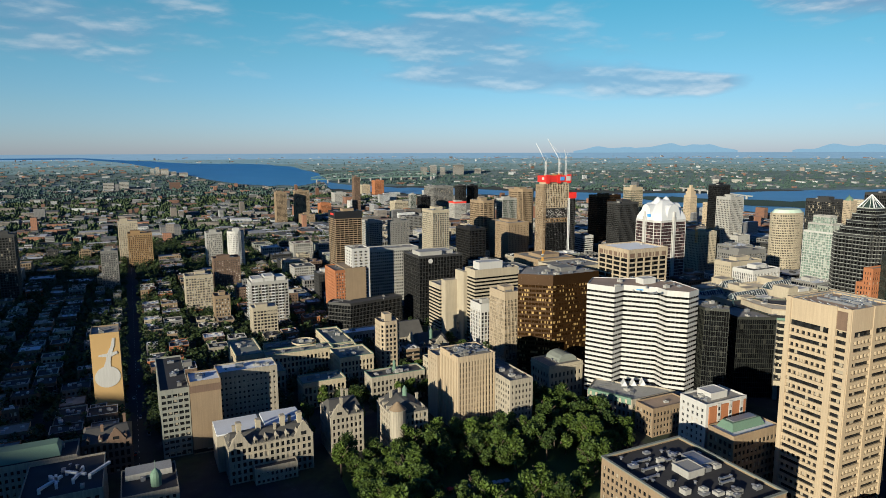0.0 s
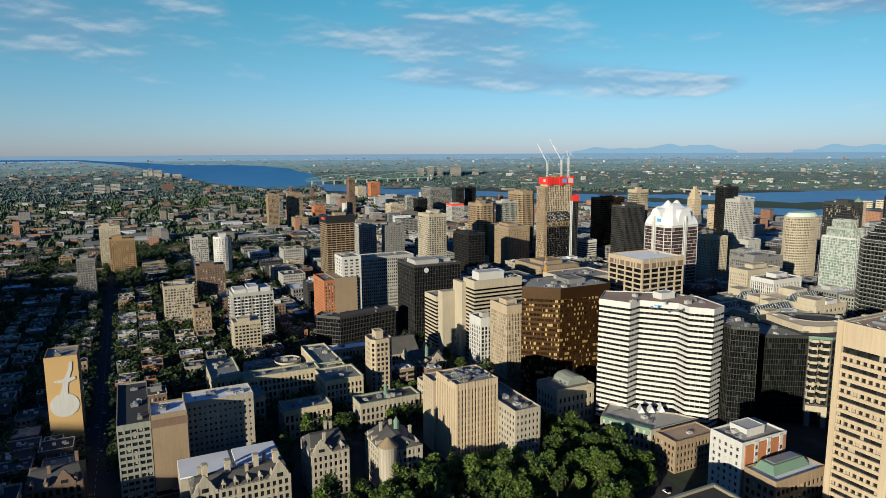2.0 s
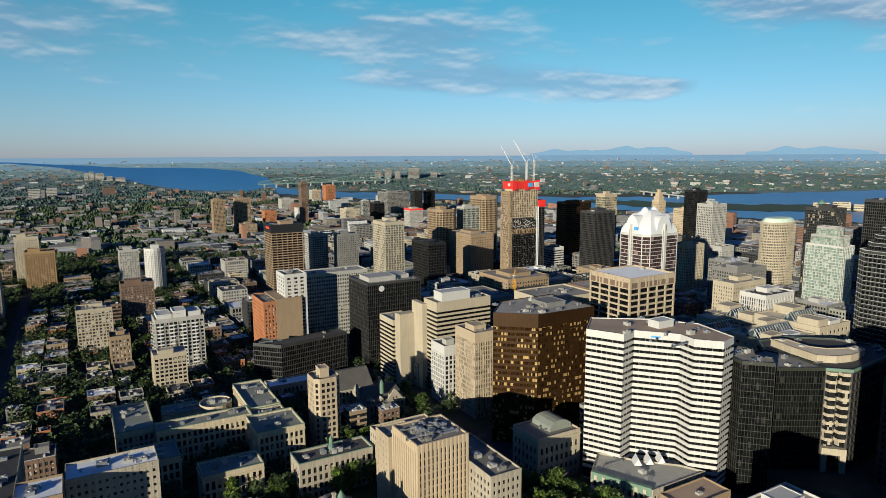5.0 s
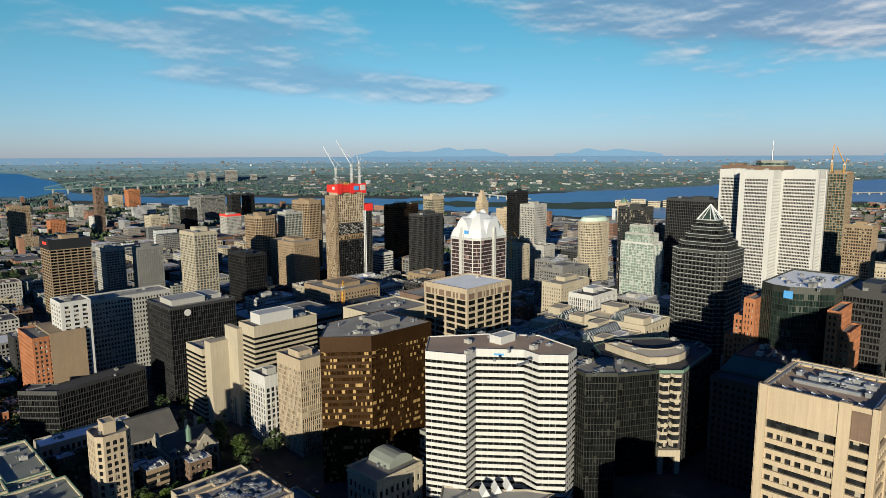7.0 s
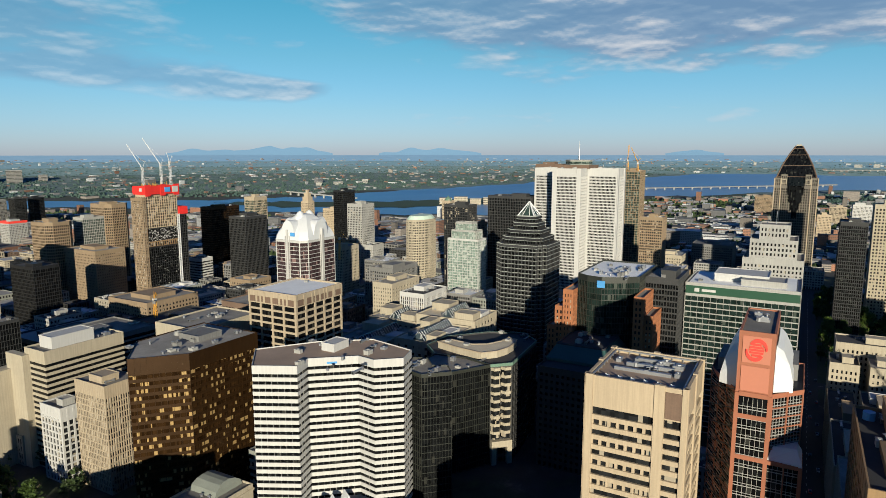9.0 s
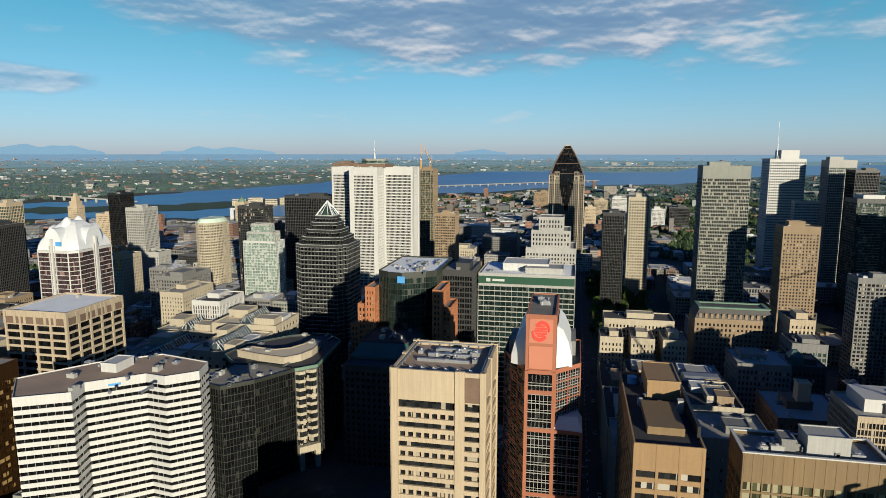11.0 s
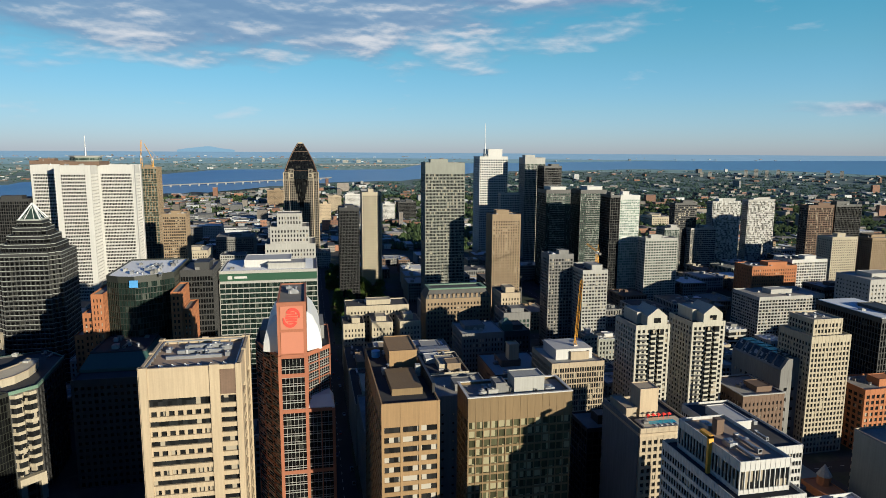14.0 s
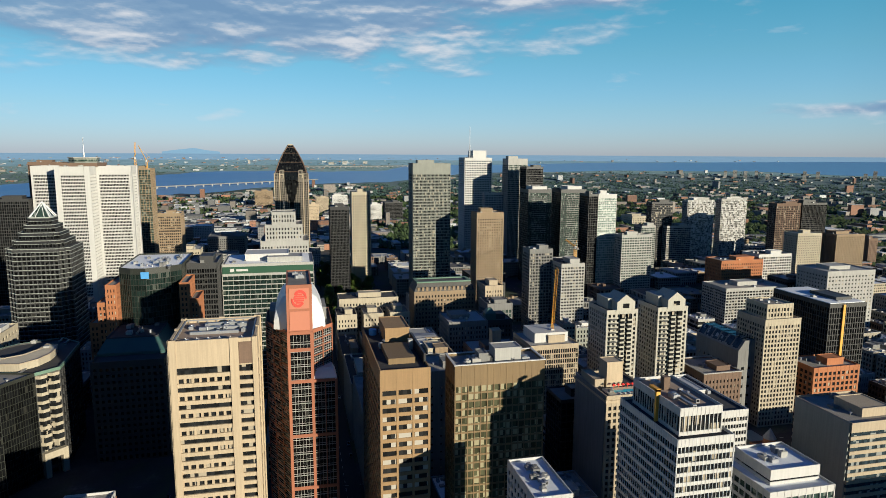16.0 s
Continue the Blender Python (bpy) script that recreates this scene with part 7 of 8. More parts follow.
# round beige tower with pale green roof
o = tower("round_tower", "cream octagonal office tower with pale green copper roof", [(866 + 28 * math.cos(math.tau * (i + 0.5) / 16), 626 + 18 * math.sin(math.tau * (i + 0.5) / 16)) for i in range(16)], 96, 3.6, 1.6, CREAM, GL_DARK, (2.4, 0.7), 0.35, cap=1, units=0)
part("copper_roof", Geo().loft(([(866 + 27 * math.cos(math.tau * (i + 0.5) / 16), 626 + 17 * math.sin(math.tau * (i + 0.5) / 16)) for i in range(16)], 96.4), ([(866 + 22 * math.cos(math.tau * (i + 0.5) / 16), 626 + 13 * math.sin(math.tau * (i + 0.5) / 16)) for i in range(16)], 101.5)), surface("pale_copper", (0.50, 0.62, 0.50), 0.8, 0.1), o)

# rounded glass building with brick wings
RB = [(500, 250), (506, 243.5), (560, 243.5), (560, 282), (500, 282), (494, 274), (492, 264)]
o = tower("rounded_glass_tower", "curved green-black glass tower with orange brick wings", RB, 109, 3.7, 0.4, MULLION, GL_TEAL, (1.8, 0.12), 0.2, cap=3, units=18, roof=MEMBRANE)
for a, c, ya, yb, h in ((491, 530, 282.2, 289, 99), (493, 530, 289.1, 295, 87), (495, 530, 295.1, 301, 73), (490, 520, 237.5, 243.3, 99), (494, 520, 232, 237.4, 87)):
    tower("", "", rect(a, c, ya, yb), h, 3.7, 1.7, ORANGE, GL_DARK, (2.6, 1.2), 0.3, parent=o, units=0, skip=True, cap=1.2)
part("sign_panel", Geo().box(491.4, 491.9, 262, 267, 103, 107.5), BLUE, o, "blue sign panel")
part("sign_bar", Geo().box(538.9, 539.3, 212, 215, 97, 99.4).box(538.9, 539.3, 202, 210.5, 97.4, 99.0), WHITE, MADE[540, 153], "plain pale sign bars")
part("green_band", Geo().box(539.3, 539.9, 153.5, 220.5, 95.6, 100.8), GREENP, MADE[540, 153])

# concrete tower under construction with red netting and cranes
o = thing("construction_tower", 638, 887, 0, "concrete tower under construction wrapped in red netting", "building")
FOOT.append((608, 672, 874, 902))
tower("", "", rect(614, 660, 877, 897), 69, 3.4, 0.4, DARK, GL_BLACK, (3, 0.3), 0.3, parent=o, units=0, skip=True)
tower("", "", rect(614, 660, 877, 897), 76, 3.4, 1.0, OCHRE, GL_SHADE, (3.4, 0.8), 0.5, z0=69.2, base=0.6, cap=0.6, par=0.2, parent=o, units=0, skip=True)
tower("", "", rect(614, 660, 877, 897), 93, 3.4, 0.4, DARK, GL_BLACK, (3, 0.3), 0.3, z0=76.2, base=0.6, cap=0.6, par=0.2, parent=o, units=0, skip=True)
tower("", "", rect(614, 660, 877, 897), 135, 3.4, 0.9, CONCRETE, GL_SHADE, (3.4, 0.6), 0.7, z0=93.2, base=0.8, parent=o, units=3, skip=True)
tower("", "", rect(608.5, 613.8, 876.5, 899), 131, 3.4, 1.5, TANBRICK, GL_SHADE, (2.8, 1.0), 0.4, parent=o, units=0, skip=True)
g = Geo()
for k in range(330):
    z_ = rng.uniform(76, 92) if k % 2 else rng.uniform(8, 68)
    w_ = rng.uniform(0.6, 1.7) if k % 2 else rng.uniform(0.3, 0.8)
    x_ = rng.uniform(614.5, 658)
    g.box(x_, x_ + w_, 876.5, 876.85, z_, z_ + w_ * rng.uniform(0.3, 0.8))
part("net_patch", g, WHITE, o, "white patches of netting", kind="stuff")
g = Geo()
for k in range(34):
    z_ = k * 3.2
    g.box(658.5, 661.4, 875.2, 876.4, z_, z_ + 0.8).beam((658.5, 876, z_), (661.4, 876, z_ + 3.2), 0.5)
g.box(658.1, 658.7, 875.2, 876.4, 0, 109).box(661.2, 661.8, 875.2, 876.4, 0, 109)
part("builders_hoist", g, WHITEMETAL, o, "white lattice hoist")
NET = rect(612, 662, 874.5, 899)
part("netting", Geo().ring(NET, inset(NET, 2.6), 136, 146.5), RED, o, "red safety netting")
for x_ in (612, 634, 654):
    part("netting", Geo().box(x_, x_ + 8, 873.9, 874.6, 134, 148.2), RED, o, "raised red netting panel")
part("netting_panel", Geo().box(640, 648, 873.3, 874.2, 138.5, 144.5), BLUE, o, "blue banner")
part("netting_panel", Geo().box(651.5, 660, 873.3, 874.2, 138, 145.5), WHITE, o, "white banner")
part("netting_panel", Geo().box(611.3, 612.1, 880, 885, 140, 144), WHITE, o, "white banner")
tower("", "", rect(662.5, 674, 877, 893), 108, 3.4, 0.8, CHARCOAL, GL_BLACK, (3, 0.4), 0.4, parent=o, units=0, skip=True)
part("netting", Geo().ring(rect(661.9, 675, 875.6, 894), rect(663.5, 673, 877.5, 892), 108, 118), RED, o, "red safety netting on the lower core")
g = Geo()
for k in range(26):
    x_, y_ = rng.uniform(616, 658), rng.uniform(879, 895)
    g.box(x_, x_ + 0.25, y_, y_ + 0.25, 135, 148 + rng.uniform(0, 3))
part("formwork_prop", g, YELLOW, o, kind="stuff")


def crane(x, y, z0, z1, reach, az, rise, mat, label):
    """A tower crane: lattice mast, cab, jib that rises, and counterweight."""
    o = thing("tower_crane", x, y, z0, label, "crane")
    g = Geo()
    s = 1.0
    for sx in (-s, s):
        for sy in (-s, s):
            g.beam((x + sx, y + sy, z0), (x + sx, y + sy, z1), 0.3)
    k = 0
    z = z0
    while z + 4 < z1:
        g.beam((x - s, y - s, z), (x + s, y - s, z + 4), 0.2).beam((x - s, y + s, z), (x - s, y - s, z + 4), 0.2)
        z += 4
    part("mast", g, mat, o)
    d = Vector((math.sin(radians(az)) * math.cos(radians(rise)), math.cos(radians(az)) * math.cos(radians(rise)), math.sin(radians(rise))))
    side = Vector((d.y, -d.x, 0)).normalized()
    a = Vector((x, y, z1))
    g = Geo()
    for w in (-0.8, 0.8):
        g.beam(a + side * w, a + d * reach + side * w, 0.3)
    up = Vector((0, 0, 1.6))
    g.beam(a + up, a + d * reach + up * 0.6, 0.3)
    for k in range(int(reach / 3)):
        g.beam(a + d * (k * 3) + side * 0.8, a + d * (k * 3 + 1.5) + up, 0.16).beam(a + d * (k * 3 + 1.5) + up, a + d * (k * 3 + 3) - side * 0.8, 0.16)
    part("jib", g, mat, o)
    back = Vector((-d.x, -d.y, 0)).normalized()
    part("counterweight", Geo().beam(a, a + back * 9, 0.7).beam(a + back * 7, a + back * 10, 2.2), GREY, o)
    part("cab", Geo().beam(a + Vector((0, 0, -1.2)), a + Vector((0, 0, 1.4)), 2.4), WHITE, o)
    part("stay", Geo().beam(a, a + Vector((0, 0, 8)) + back * 3, 0.3).beam(a + Vector((0, 0, 8)) + back * 3, a + d * reach * 0.8, 0.14).beam(a + Vector((0, 0, 8)) + back * 3, a + back * 9, 0.14), mat, o)


crane(618, 885, 147, 168, 34, 305, 62, WHITEMETAL, "white luffing tower crane on the unfinished tower")
crane(648, 889, 147, 172, 40, 300, 60, WHITEMETAL, "white luffing tower crane on the unfinished tower")
crane(655, 880, 100, 176, 12, 300, 75, WHITEMETAL, "white crane mast beside the unfinished tower")
crane(1112, 384, 160, 172, 26, 330, 65, YELLOW, "orange crane on an unfinished tower")
crane(1135, 405, 160, 176, 26, 250, 70, YELLOW, "orange crane on an unfinished tower")
crane(440, -4, 0, 66, 60, 290, 55, YELLOW, "yellow mobile crane jib over low roofs")
crane(445, 640, 46, 62, 22, 40, 4, YELLOW, "yellow tower crane over low roofs")
crane(640, -112, 60, 92, 40, 100, 3, YELLOW, "yellow tower crane among apartment towers")
crane(700, 640, 60, 86, 24, 330, 10, YELLOW, "orange tower crane over a building site")

# green mansard of the castle hotel
o = MADE[640, -6]
part("mansard", Geo().loft((rect(640, 668, -6, 55), 52.9), (rect(644, 664, -2, 51), 61)), SLATE, o)
part("copper_ridge", Geo().ring(rect(643, 665, -3, 52), rect(646, 662, 0, 49), 60.8, 62), COPPER, o)

# black crown of the brown apartment tower, with its small red mark
o = MADE[271, 923]
part("crown_band", Geo().ring(rect(270.5, 312.5, 922.5, 958.5), rect(272, 311, 924, 957), 88, 99), DARK, o, "black crown band")
part("sign_mark", Geo().box(270.2, 270.6, 930, 945, 93, 96), SIGNRED, o, "small red mark")

o = MADE[400, -169.5]
tower("", "", rect(404, 425, -166, -145), 85, 3.1, 1.2, CREAM, GL_DARK, (2.6, 0.95), 0.35, z0=75.5, base=1.0, parent=o, units=3, skip=True)
o = MADE[414, -238]
part("white_roof", Geo().box(415, 469, -237, -207, 80.6, 81.2), WHITEROOF, o, "white flat roof")
part("hoist", Geo().box(413, 413.8, -219, -217, 10, 80), YELLOW, o, "yellow builder's hoist")
o = MADE[408, -147]
part("sloping_roof", Geo().add([(408, -147, 52.9), (455, -147, 52.9), (455, -128, 52.9), (408, -128, 52.9), (408, -142, 60), (455, -142, 60), (455, -133, 60), (408, -133, 60)], BOXF), GREY, o)
for k in range(6):
    for j in range(2):
        x_ = 410.5 + k * 7.5
        ya, yb, za, zb = ((-132.6, -128.8, 59.9, 53.8), (-146.2, -142.4, 53.8, 59.9))[j]
        part("skylight", Geo().add([(x_, ya, za + .3), (x_ + 6, ya, za + .3), (x_ + 6, yb, zb + .3), (x_, yb, zb + .3), (x_, ya, za - .3), (x_ + 6, ya, za - .3), (x_ + 6, yb, zb - .3), (x_, yb, zb - .3)], BOXF), GL_BLUE, o, "blue glazed skylight")
for k in range(6):
    part("skylight", Geo().box(410.5 + k * 7.5, 416.5 + k * 7.5, -141.6, -133.4, 59.8, 60.4), GL_BLUE, o, "blue glazed skylight")
o = MADE[640, -6]
for k in range(13):
    part("dormer", Geo().box(640.2, 643, -3 + k * 4.4, -1 + k * 4.4, 53, 57), TANBRICK, o)
o = MADE[425, -17]
part("white_plant", Geo().box(434, 456, -13, 11, 59.9, 66.5), WHITE, o, "long white roof plant house")

# ---- trees ----


def spray(g, q, x, y, z, w, up=0.35):
    """One bent leaf spray: two triangles, turned at random."""
    a, t_ = q.uniform(0, math.tau), q.uniform(-1.0, 1.0)
    ux, uy, uz = math.cos(a), math.sin(a), q.uniform(-0.5, 0.5)
    vx, vy, vz = -math.sin(a) * math.cos(t_), math.cos(a) * math.cos(t_), math.sin(t_)
    k = w * q.uniform(0.6, 1.25)
    m = w * q.uniform(0.5, 1.1)
    n = len(g.v)
    g.v += [(x - ux * k, y - uy * k, z - uz * k), (x + vx * m, y + vy * m, z + vz * m + up * w), (x + ux * k, y + uy * k, z + uz * k), (x - vx * m, y - vy * m, z - vz * m - up * w * 0.4)]
    g.f += [(n, n + 1, n + 2), (n, n + 2, n + 3)]


def leaf_crown(seed, r, h, base, clumps, size):
    """A crown of many small leaf sprays on uneven lobes with gaps between."""
    q = random.Random(seed)
    g = Geo()
    lobes = []
    for k in range(13):
        a, d = q.uniform(0, math.tau), q.uniform(0.1, 0.62) * r
        f = q.uniform(0.18, 0.86)
        lobes.append((math.cos(a) * d * (1.15 - f * 0.6), math.sin(a) * d * (1.15 - f * 0.6), base + h * f, r * q.uniform(0.28, 0.46)))
    for i in range(clumps):
        lx, ly, lz, lr = lobes[i % 13]
        a, c = q.uniform(0, math.tau), q.uniform(-0.7, 1)
        s = math.sqrt(1 - c * c)
        k = lr * q.uniform(0.55, 1.12)
        spray(g, q, lx + k * s * math.cos(a), ly + k * s * math.sin(a), lz + k * c * 0.8, size * q.uniform(0.6, 1.3))
    return g


def trunk_geo(seed, h):
    q = random.Random(seed)
    g = Geo().drum(0, 0, 0.45, 0, h * 0.55, 8, 0.26)
    for k in range(6):
        a = q.uniform(0, math.tau)
        z = h * q.uniform(0.3, 0.55)
        g.beam((0, 0, z), (math.cos(a) * h * 0.28, math.sin(a) * h * 0.28, z + h * 0.28), 0.22)
    return g


KINDS = []
for s, (r, h) in enumerate(((5.2, 13), (6.5, 15), (4.2, 11), (5.8, 17))):
    KINDS.append((mesh_of("trunk", trunk_geo(s, h), BARK), mesh_of("crown", leaf_crown(s + 20, r, h * 0.75, h * 0.2, 1500, 0.54), LEAF)))
TREES = []


def tree(x, y, k=None, scale=1.0, label="leafy green deciduous tree"):
    tm, cm = KINDS[rng.randrange(4) if k is None else k]
    o = thing("tree", x, y, 0, label, "tree", "street and park trees")
    o.rotation_euler = (0, 0, rng.uniform(0, 6.28))
    o.scale = (scale, scale, scale * rng.uniform(0.9, 1.15))
    for nm, me in (("trunk", tm), ("crown", cm)):
        c = new(nm, me)
        c.parent = o
    TREES.append((x, y))


def inside(x, y, poly):
    hit = False
    for (x0, y0), (x1, y1) in zip(poly, poly[1:] + poly[:1]):
        if (y0 > y) != (y1 > y) and x < (x1 - x0) * (y - y0) / (y1 - y0) + x0:
            hit = not hit
    return hit


def free(x, y, m=3.0):
    return not any(a - m < x < b + m and c - m < y < d + m for a, b, c, d in FOOT)


PARK = [(96, 300), (100, 352), (135, 345), (180, 355), (215, 338), (250, 378), (272, 372), (285, 340), (282, 300), (262, 300), (235, 262), (170, 240), (110, 250)]
LAWN = [(142, 304), (140, 286), (165, 262), (205, 262), (246, 296), (236, 306), (200, 300), (170, 302)]
lone("lawn", Geo().prism(PARK, 0.02, 0.12), surface("grass", (0.050, 0.088, 0.017), 0.95, 0.35, 0.5), "dark green park lawn", kind="structure")
n = 0
while n < 165:
    x, y = rng.uniform(92, 290), rng.uniform(238, 385)
    if inside(x, y, PARK) and not inside(x, y, LAWN) and free(x, y, 4) and all((x - a) ** 2 + (y - b_) ** 2 > 30 for a, b_ in TREES):
        tree(x, y, scale=rng.uniform(1.0, 1.65))
        n += 1
for x, y in ((236, 528), (244, 519), (229, 514), (250, 535), (258, 546), (246, 508), (256, 516), (264, 530), (190, 428), (180, 430), (170, 426), (176, 440), (186, 436), (156, 404), (148, 412), (166, 410), (130, 400), (112, 402), (100, 420), (108, 450), (118, 446), (250, 400), (256, 412), (262, 392), (244, 392), (254, 424), (246, 436), (300, 312), (304, 318), (274, 300), (270, 292), (252, 300), (258, 292), (246, 470), (232, 476), (240, 500), (150, 440), (138, 432), (120, 410), (92, 410), (95, 396), (262, 500), (205, 470), (212, 462), (200, 480), (214, 478), (222, 468), (236, 460)):
    if free(x, y, 1.0):
        tree(x, y, scale=rng.uniform(0.9, 1.3))
n = 0
while n < 80:                     # the square at the end of the street
    x, y = rng.uniform(690, 1040), rng.uniform(66, 136)
    if free(x, y, 3) and all((x - a) ** 2 + (y - b_) ** 2 > 45 for a, b_ in TREES):
        tree(x, y, scale=rng.uniform(1.1, 1.6))
        n += 1

FOOT.append((690, 1000, 58, 136))
# roads with lane paint
ROADS = (("x", 143, 250, 1100, 15), ("y", 280, -200, 300, 15), ("y", 382, -300, 290, 12), ("x", 233.5, 250, 520, 12), ("y", 476, -300, 240, 12), ("x", -0.5 - 130, 330, 900, 14), ("x", -12, 300, 700, 9),
         ("y", -6, 300, 1500, 16), ("y", 268, 385, 1000, 15), ("y", 680, -300, 900, 16))
for kind_, c, a, b_, w in ROADS:
    r = (a, b_, c - w / 2, c + w / 2) if kind_ == "x" else (c - w / 2, c + w / 2, a, b_)
    FOOT.append(r)
    i = ROADS.index((kind_, c, a, b_, w))
    road = lone("road", Geo().box(*r, 0.02, 0.10 + 0.008 * i), ASPHALT, "dark asphalt city street", kind="structure")
    g = Geo()
    k = a
    while k < b_ - 6:
        if kind_ == "x":
            g.box(k, k + 3, c - 0.12, c + 0.12, 0.1, 0.2)
        else:
            g.box(c - 0.12, c + 0.12, k, k + 3, 0.1, 0.2)
        k += 9
    part("lane_paint", g, PAINT, road, kind="stuff")

# white market tents in a row on the lawn
TENT0, TENT1 = (148.0, 297.0), (181.0, 291.0)
for k in range(10):
    x_, y_ = TENT0[0] + (TENT1[0] - TENT0[0]) * k / 9, TENT0[1] + (TENT1[1] - TENT0[1]) * k / 9
    o = thing("market_tent", x_, y_, 0.1, ("small red" if k < 2 else "small white") + " market tent on the park lawn", "tent", "tents on the lawn")
    part("canopy", Geo().loft((rect(x_ - 1.6, x_ + 1.6, y_ - 1.6, y_ + 1.6), 2.2), (rect(x_ - 1.6, x_ + 1.6, y_ - 1.6, y_ + 1.6), 2.5), (rect(x_ - .1, x_ + .1, y_ - .1, y_ + .1), 3.6)), SIGNRED if k < 2 else WHITE, o)
    for sx in (-1.5, 1.5):
        for sy in (-1.5, 1.5):
            part("pole", Geo().box(x_ + sx - .05, x_ + sx + .05, y_ + sy - .05, y_ + sy + .05, 0.1, 2.3), STEEL, o)

# parked and passing cars
def car_meshes(paint):
    body = Geo().loft((rect(-2.15, 2.15, -0.86, 0.86), 0.3), (rect(-2.2, 2.2, -0.9, 0.9), 0.65), (rect(-2.1, 2.12, -0.84, 0.84), 0.92))
    cabin = Geo().loft((rect(-1.5, 1.1, -0.8, 0.8), 0.9), (rect(-1.1, 0.55, -0.66, 0.66), 1.42))
    wheel = Geo()
    ring = circle(0, 0, 0.33, 10)
    wheel.add([(x, y_, z) for y_ in (-0.11, 0.11) for x, z in ring], [tuple(range(10)), tuple(range(19, 9, -1))] + [(i, i + 10, (i + 1) % 10 + 10, (i + 1) % 10) for i in range(10)])
    return mesh_of("body", body, paint), mesh_of("cabin", cabin, GL_BLACK), mesh_of("wheel", wheel, DARK)


CARS = [(car_meshes(surface(nm + "_car_paint", c, 0.3, 0.04, bump=0)), nm) for nm, c in (("white", (0.6, 0.6, 0.6)), ("grey", (0.12, 0.12, 0.125)), ("black", (0.015, 0.015, 0.016)), ("red", (0.35, 0.02, 0.015)), ("blue", (0.03, 0.07, 0.2)))]


def car(x, y, turn):
    (bm_, cm, wm), nm = rng.choice(CARS)
    o = thing("car", x, y, 0.2, nm + " car standing on the asphalt street", "car", "cars in the streets")
    o.rotation_euler = (0, 0, radians(turn))
    for n_, me in (("body", bm_), ("cabin", cm)):
        c = new(n_, me)
        c.parent = o
    for wx in (-1.35, 1.35):
        for wy in (-0.8, 0.8):
            c = new("wheel", wm)
            c.parent = o
            c.location = (wx, wy, 0.33)


for kind_, c_, a, b_, w, n_cars in (("x", 143, 260, 700, 15, 26), ("y", 280, 60, 300, 15, 9), ("y", -6, 320, 640, 16, 10), ("x", 233.5, 340, 500, 12, 8), ("y", 268, 400, 640, 15, 9)):
    for k in range(n_cars):
        u = a + (b_ - a) * (k + rng.uniform(0.1, 0.6)) / n_cars
        lane = c_ + rng.choice((-w / 2 + 1.4, -1.9, 1.9, w / 2 - 1.4))
        car(*((u, lane) if kind_ == "x" else (lane, u)), (0 if kind_ == "x" else 90) + (180 if lane > c_ else 0))

# ---- the rest of the city, block by block ----
STYLES = ((TANBRICK, GL_HOUSE), (BROWN, GL_HOUSE), (BEIGE, GL_DARK), (GREY, GL_DARK), (CREAM, GL_DARK), (ORANGE, GL_HOUSE), (STONE, GL_DARK), (PALE, GL_DARK), (CHARCOAL, GL_BLACK))
DOWNTOWN = ((TANBRICK, GL_DARK), (BROWN, GL_DARK), (SMOKE, GL_DARK), (SMOKE, GL_BLACK), (GREY, GL_DARK), (GREY, GL_BLACK), (CREAM, GL_DARK), (STONE, GL_DARK), (PALE, GL_DARK), (PALE, GL_DARK), (CHARCOAL, GL_BLACK), (CHARCOAL, GL_BLACK))
LABELS = {"smoke_grey_slate": "smoke grey stone", "tan_brick": "tan brick", "brown_brick": "brown brick", "beige_stone": "beige stone", "grey_concrete": "grey concrete", "cream_stone": "cream stone", "orange_brick": "orange brick", "grey_limestone": "grey limestone", "pale_concrete": "pale concrete", "charcoal_cladding": "charcoal clad"}


def clash(x0, x1, y0, y1, m):
    return any(a - m < x1 and x0 < b + m and c - m < y1 and y0 < d + m for a, b, c, d in FOOT)


def small_roof(o, x0, x1, y0, y1, z, n):
    """Low clutter of a small roof, joined: hatches, units, skylights."""
    g = Geo()
    for k in range(n):
        w, d, h = rng.uniform(0.8, 3.2), rng.uniform(0.8, 3.2), rng.uniform(0.5, 1.8)
        x, y = rng.uniform(x0 + 1, max(x0 + 1.1, x1 - w - 1)), rng.uniform(y0 + 1, max(y0 + 1.1, y1 - d - 1))
        g.box(x, x + w, y, y + d, z, z + h)
    if rng.random() < 0.6:
        g.ring(rect(x0 - 0.12, x1 + 0.12, y0 - 0.12, y1 + 0.12), rect(x0 + 0.38, x1 - 0.38, y0 + 0.38, y1 - 0.38), z + 0.74, z + 0.95)
    part("roof_clutter", g, rng.choice((STEEL, WHITE, WHITE, PALE)), o, kind="stuff")


FABRIC = {}
FARROOF, t, b = blank("assorted_flat_roofs")
geo = node(t, "ShaderNodeNewGeometry")
tone = ramp(t, geo.outputs["Random Per Island"], (0.0, (0.045, 0.047, 0.052)), (0.30, (0.10, 0.10, 0.105)), (0.34, (0.17, 0.165, 0.15)), (0.55, (0.24, 0.23, 0.205)), (0.58, (0.22, 0.11, 0.075)), (0.64, (0.30, 0.30, 0.30)), (0.80, (0.42, 0.42, 0.42)), (0.84, (0.62, 0.63, 0.64)), (0.97, (0.70, 0.71, 0.72)), (1.0, (0.12, 0.24, 0.20)))
grime = ramp(t, noise_tex(t, geo.outputs["Position"], 0.3, 4, 0.65), (0.35, 0.75), (0.65, 1.0))
link(t, blend(t, 1.0, tone, grime, "MULTIPLY"), b.inputs["Base Color"])
b.inputs["Roughness"].default_value = 0.9


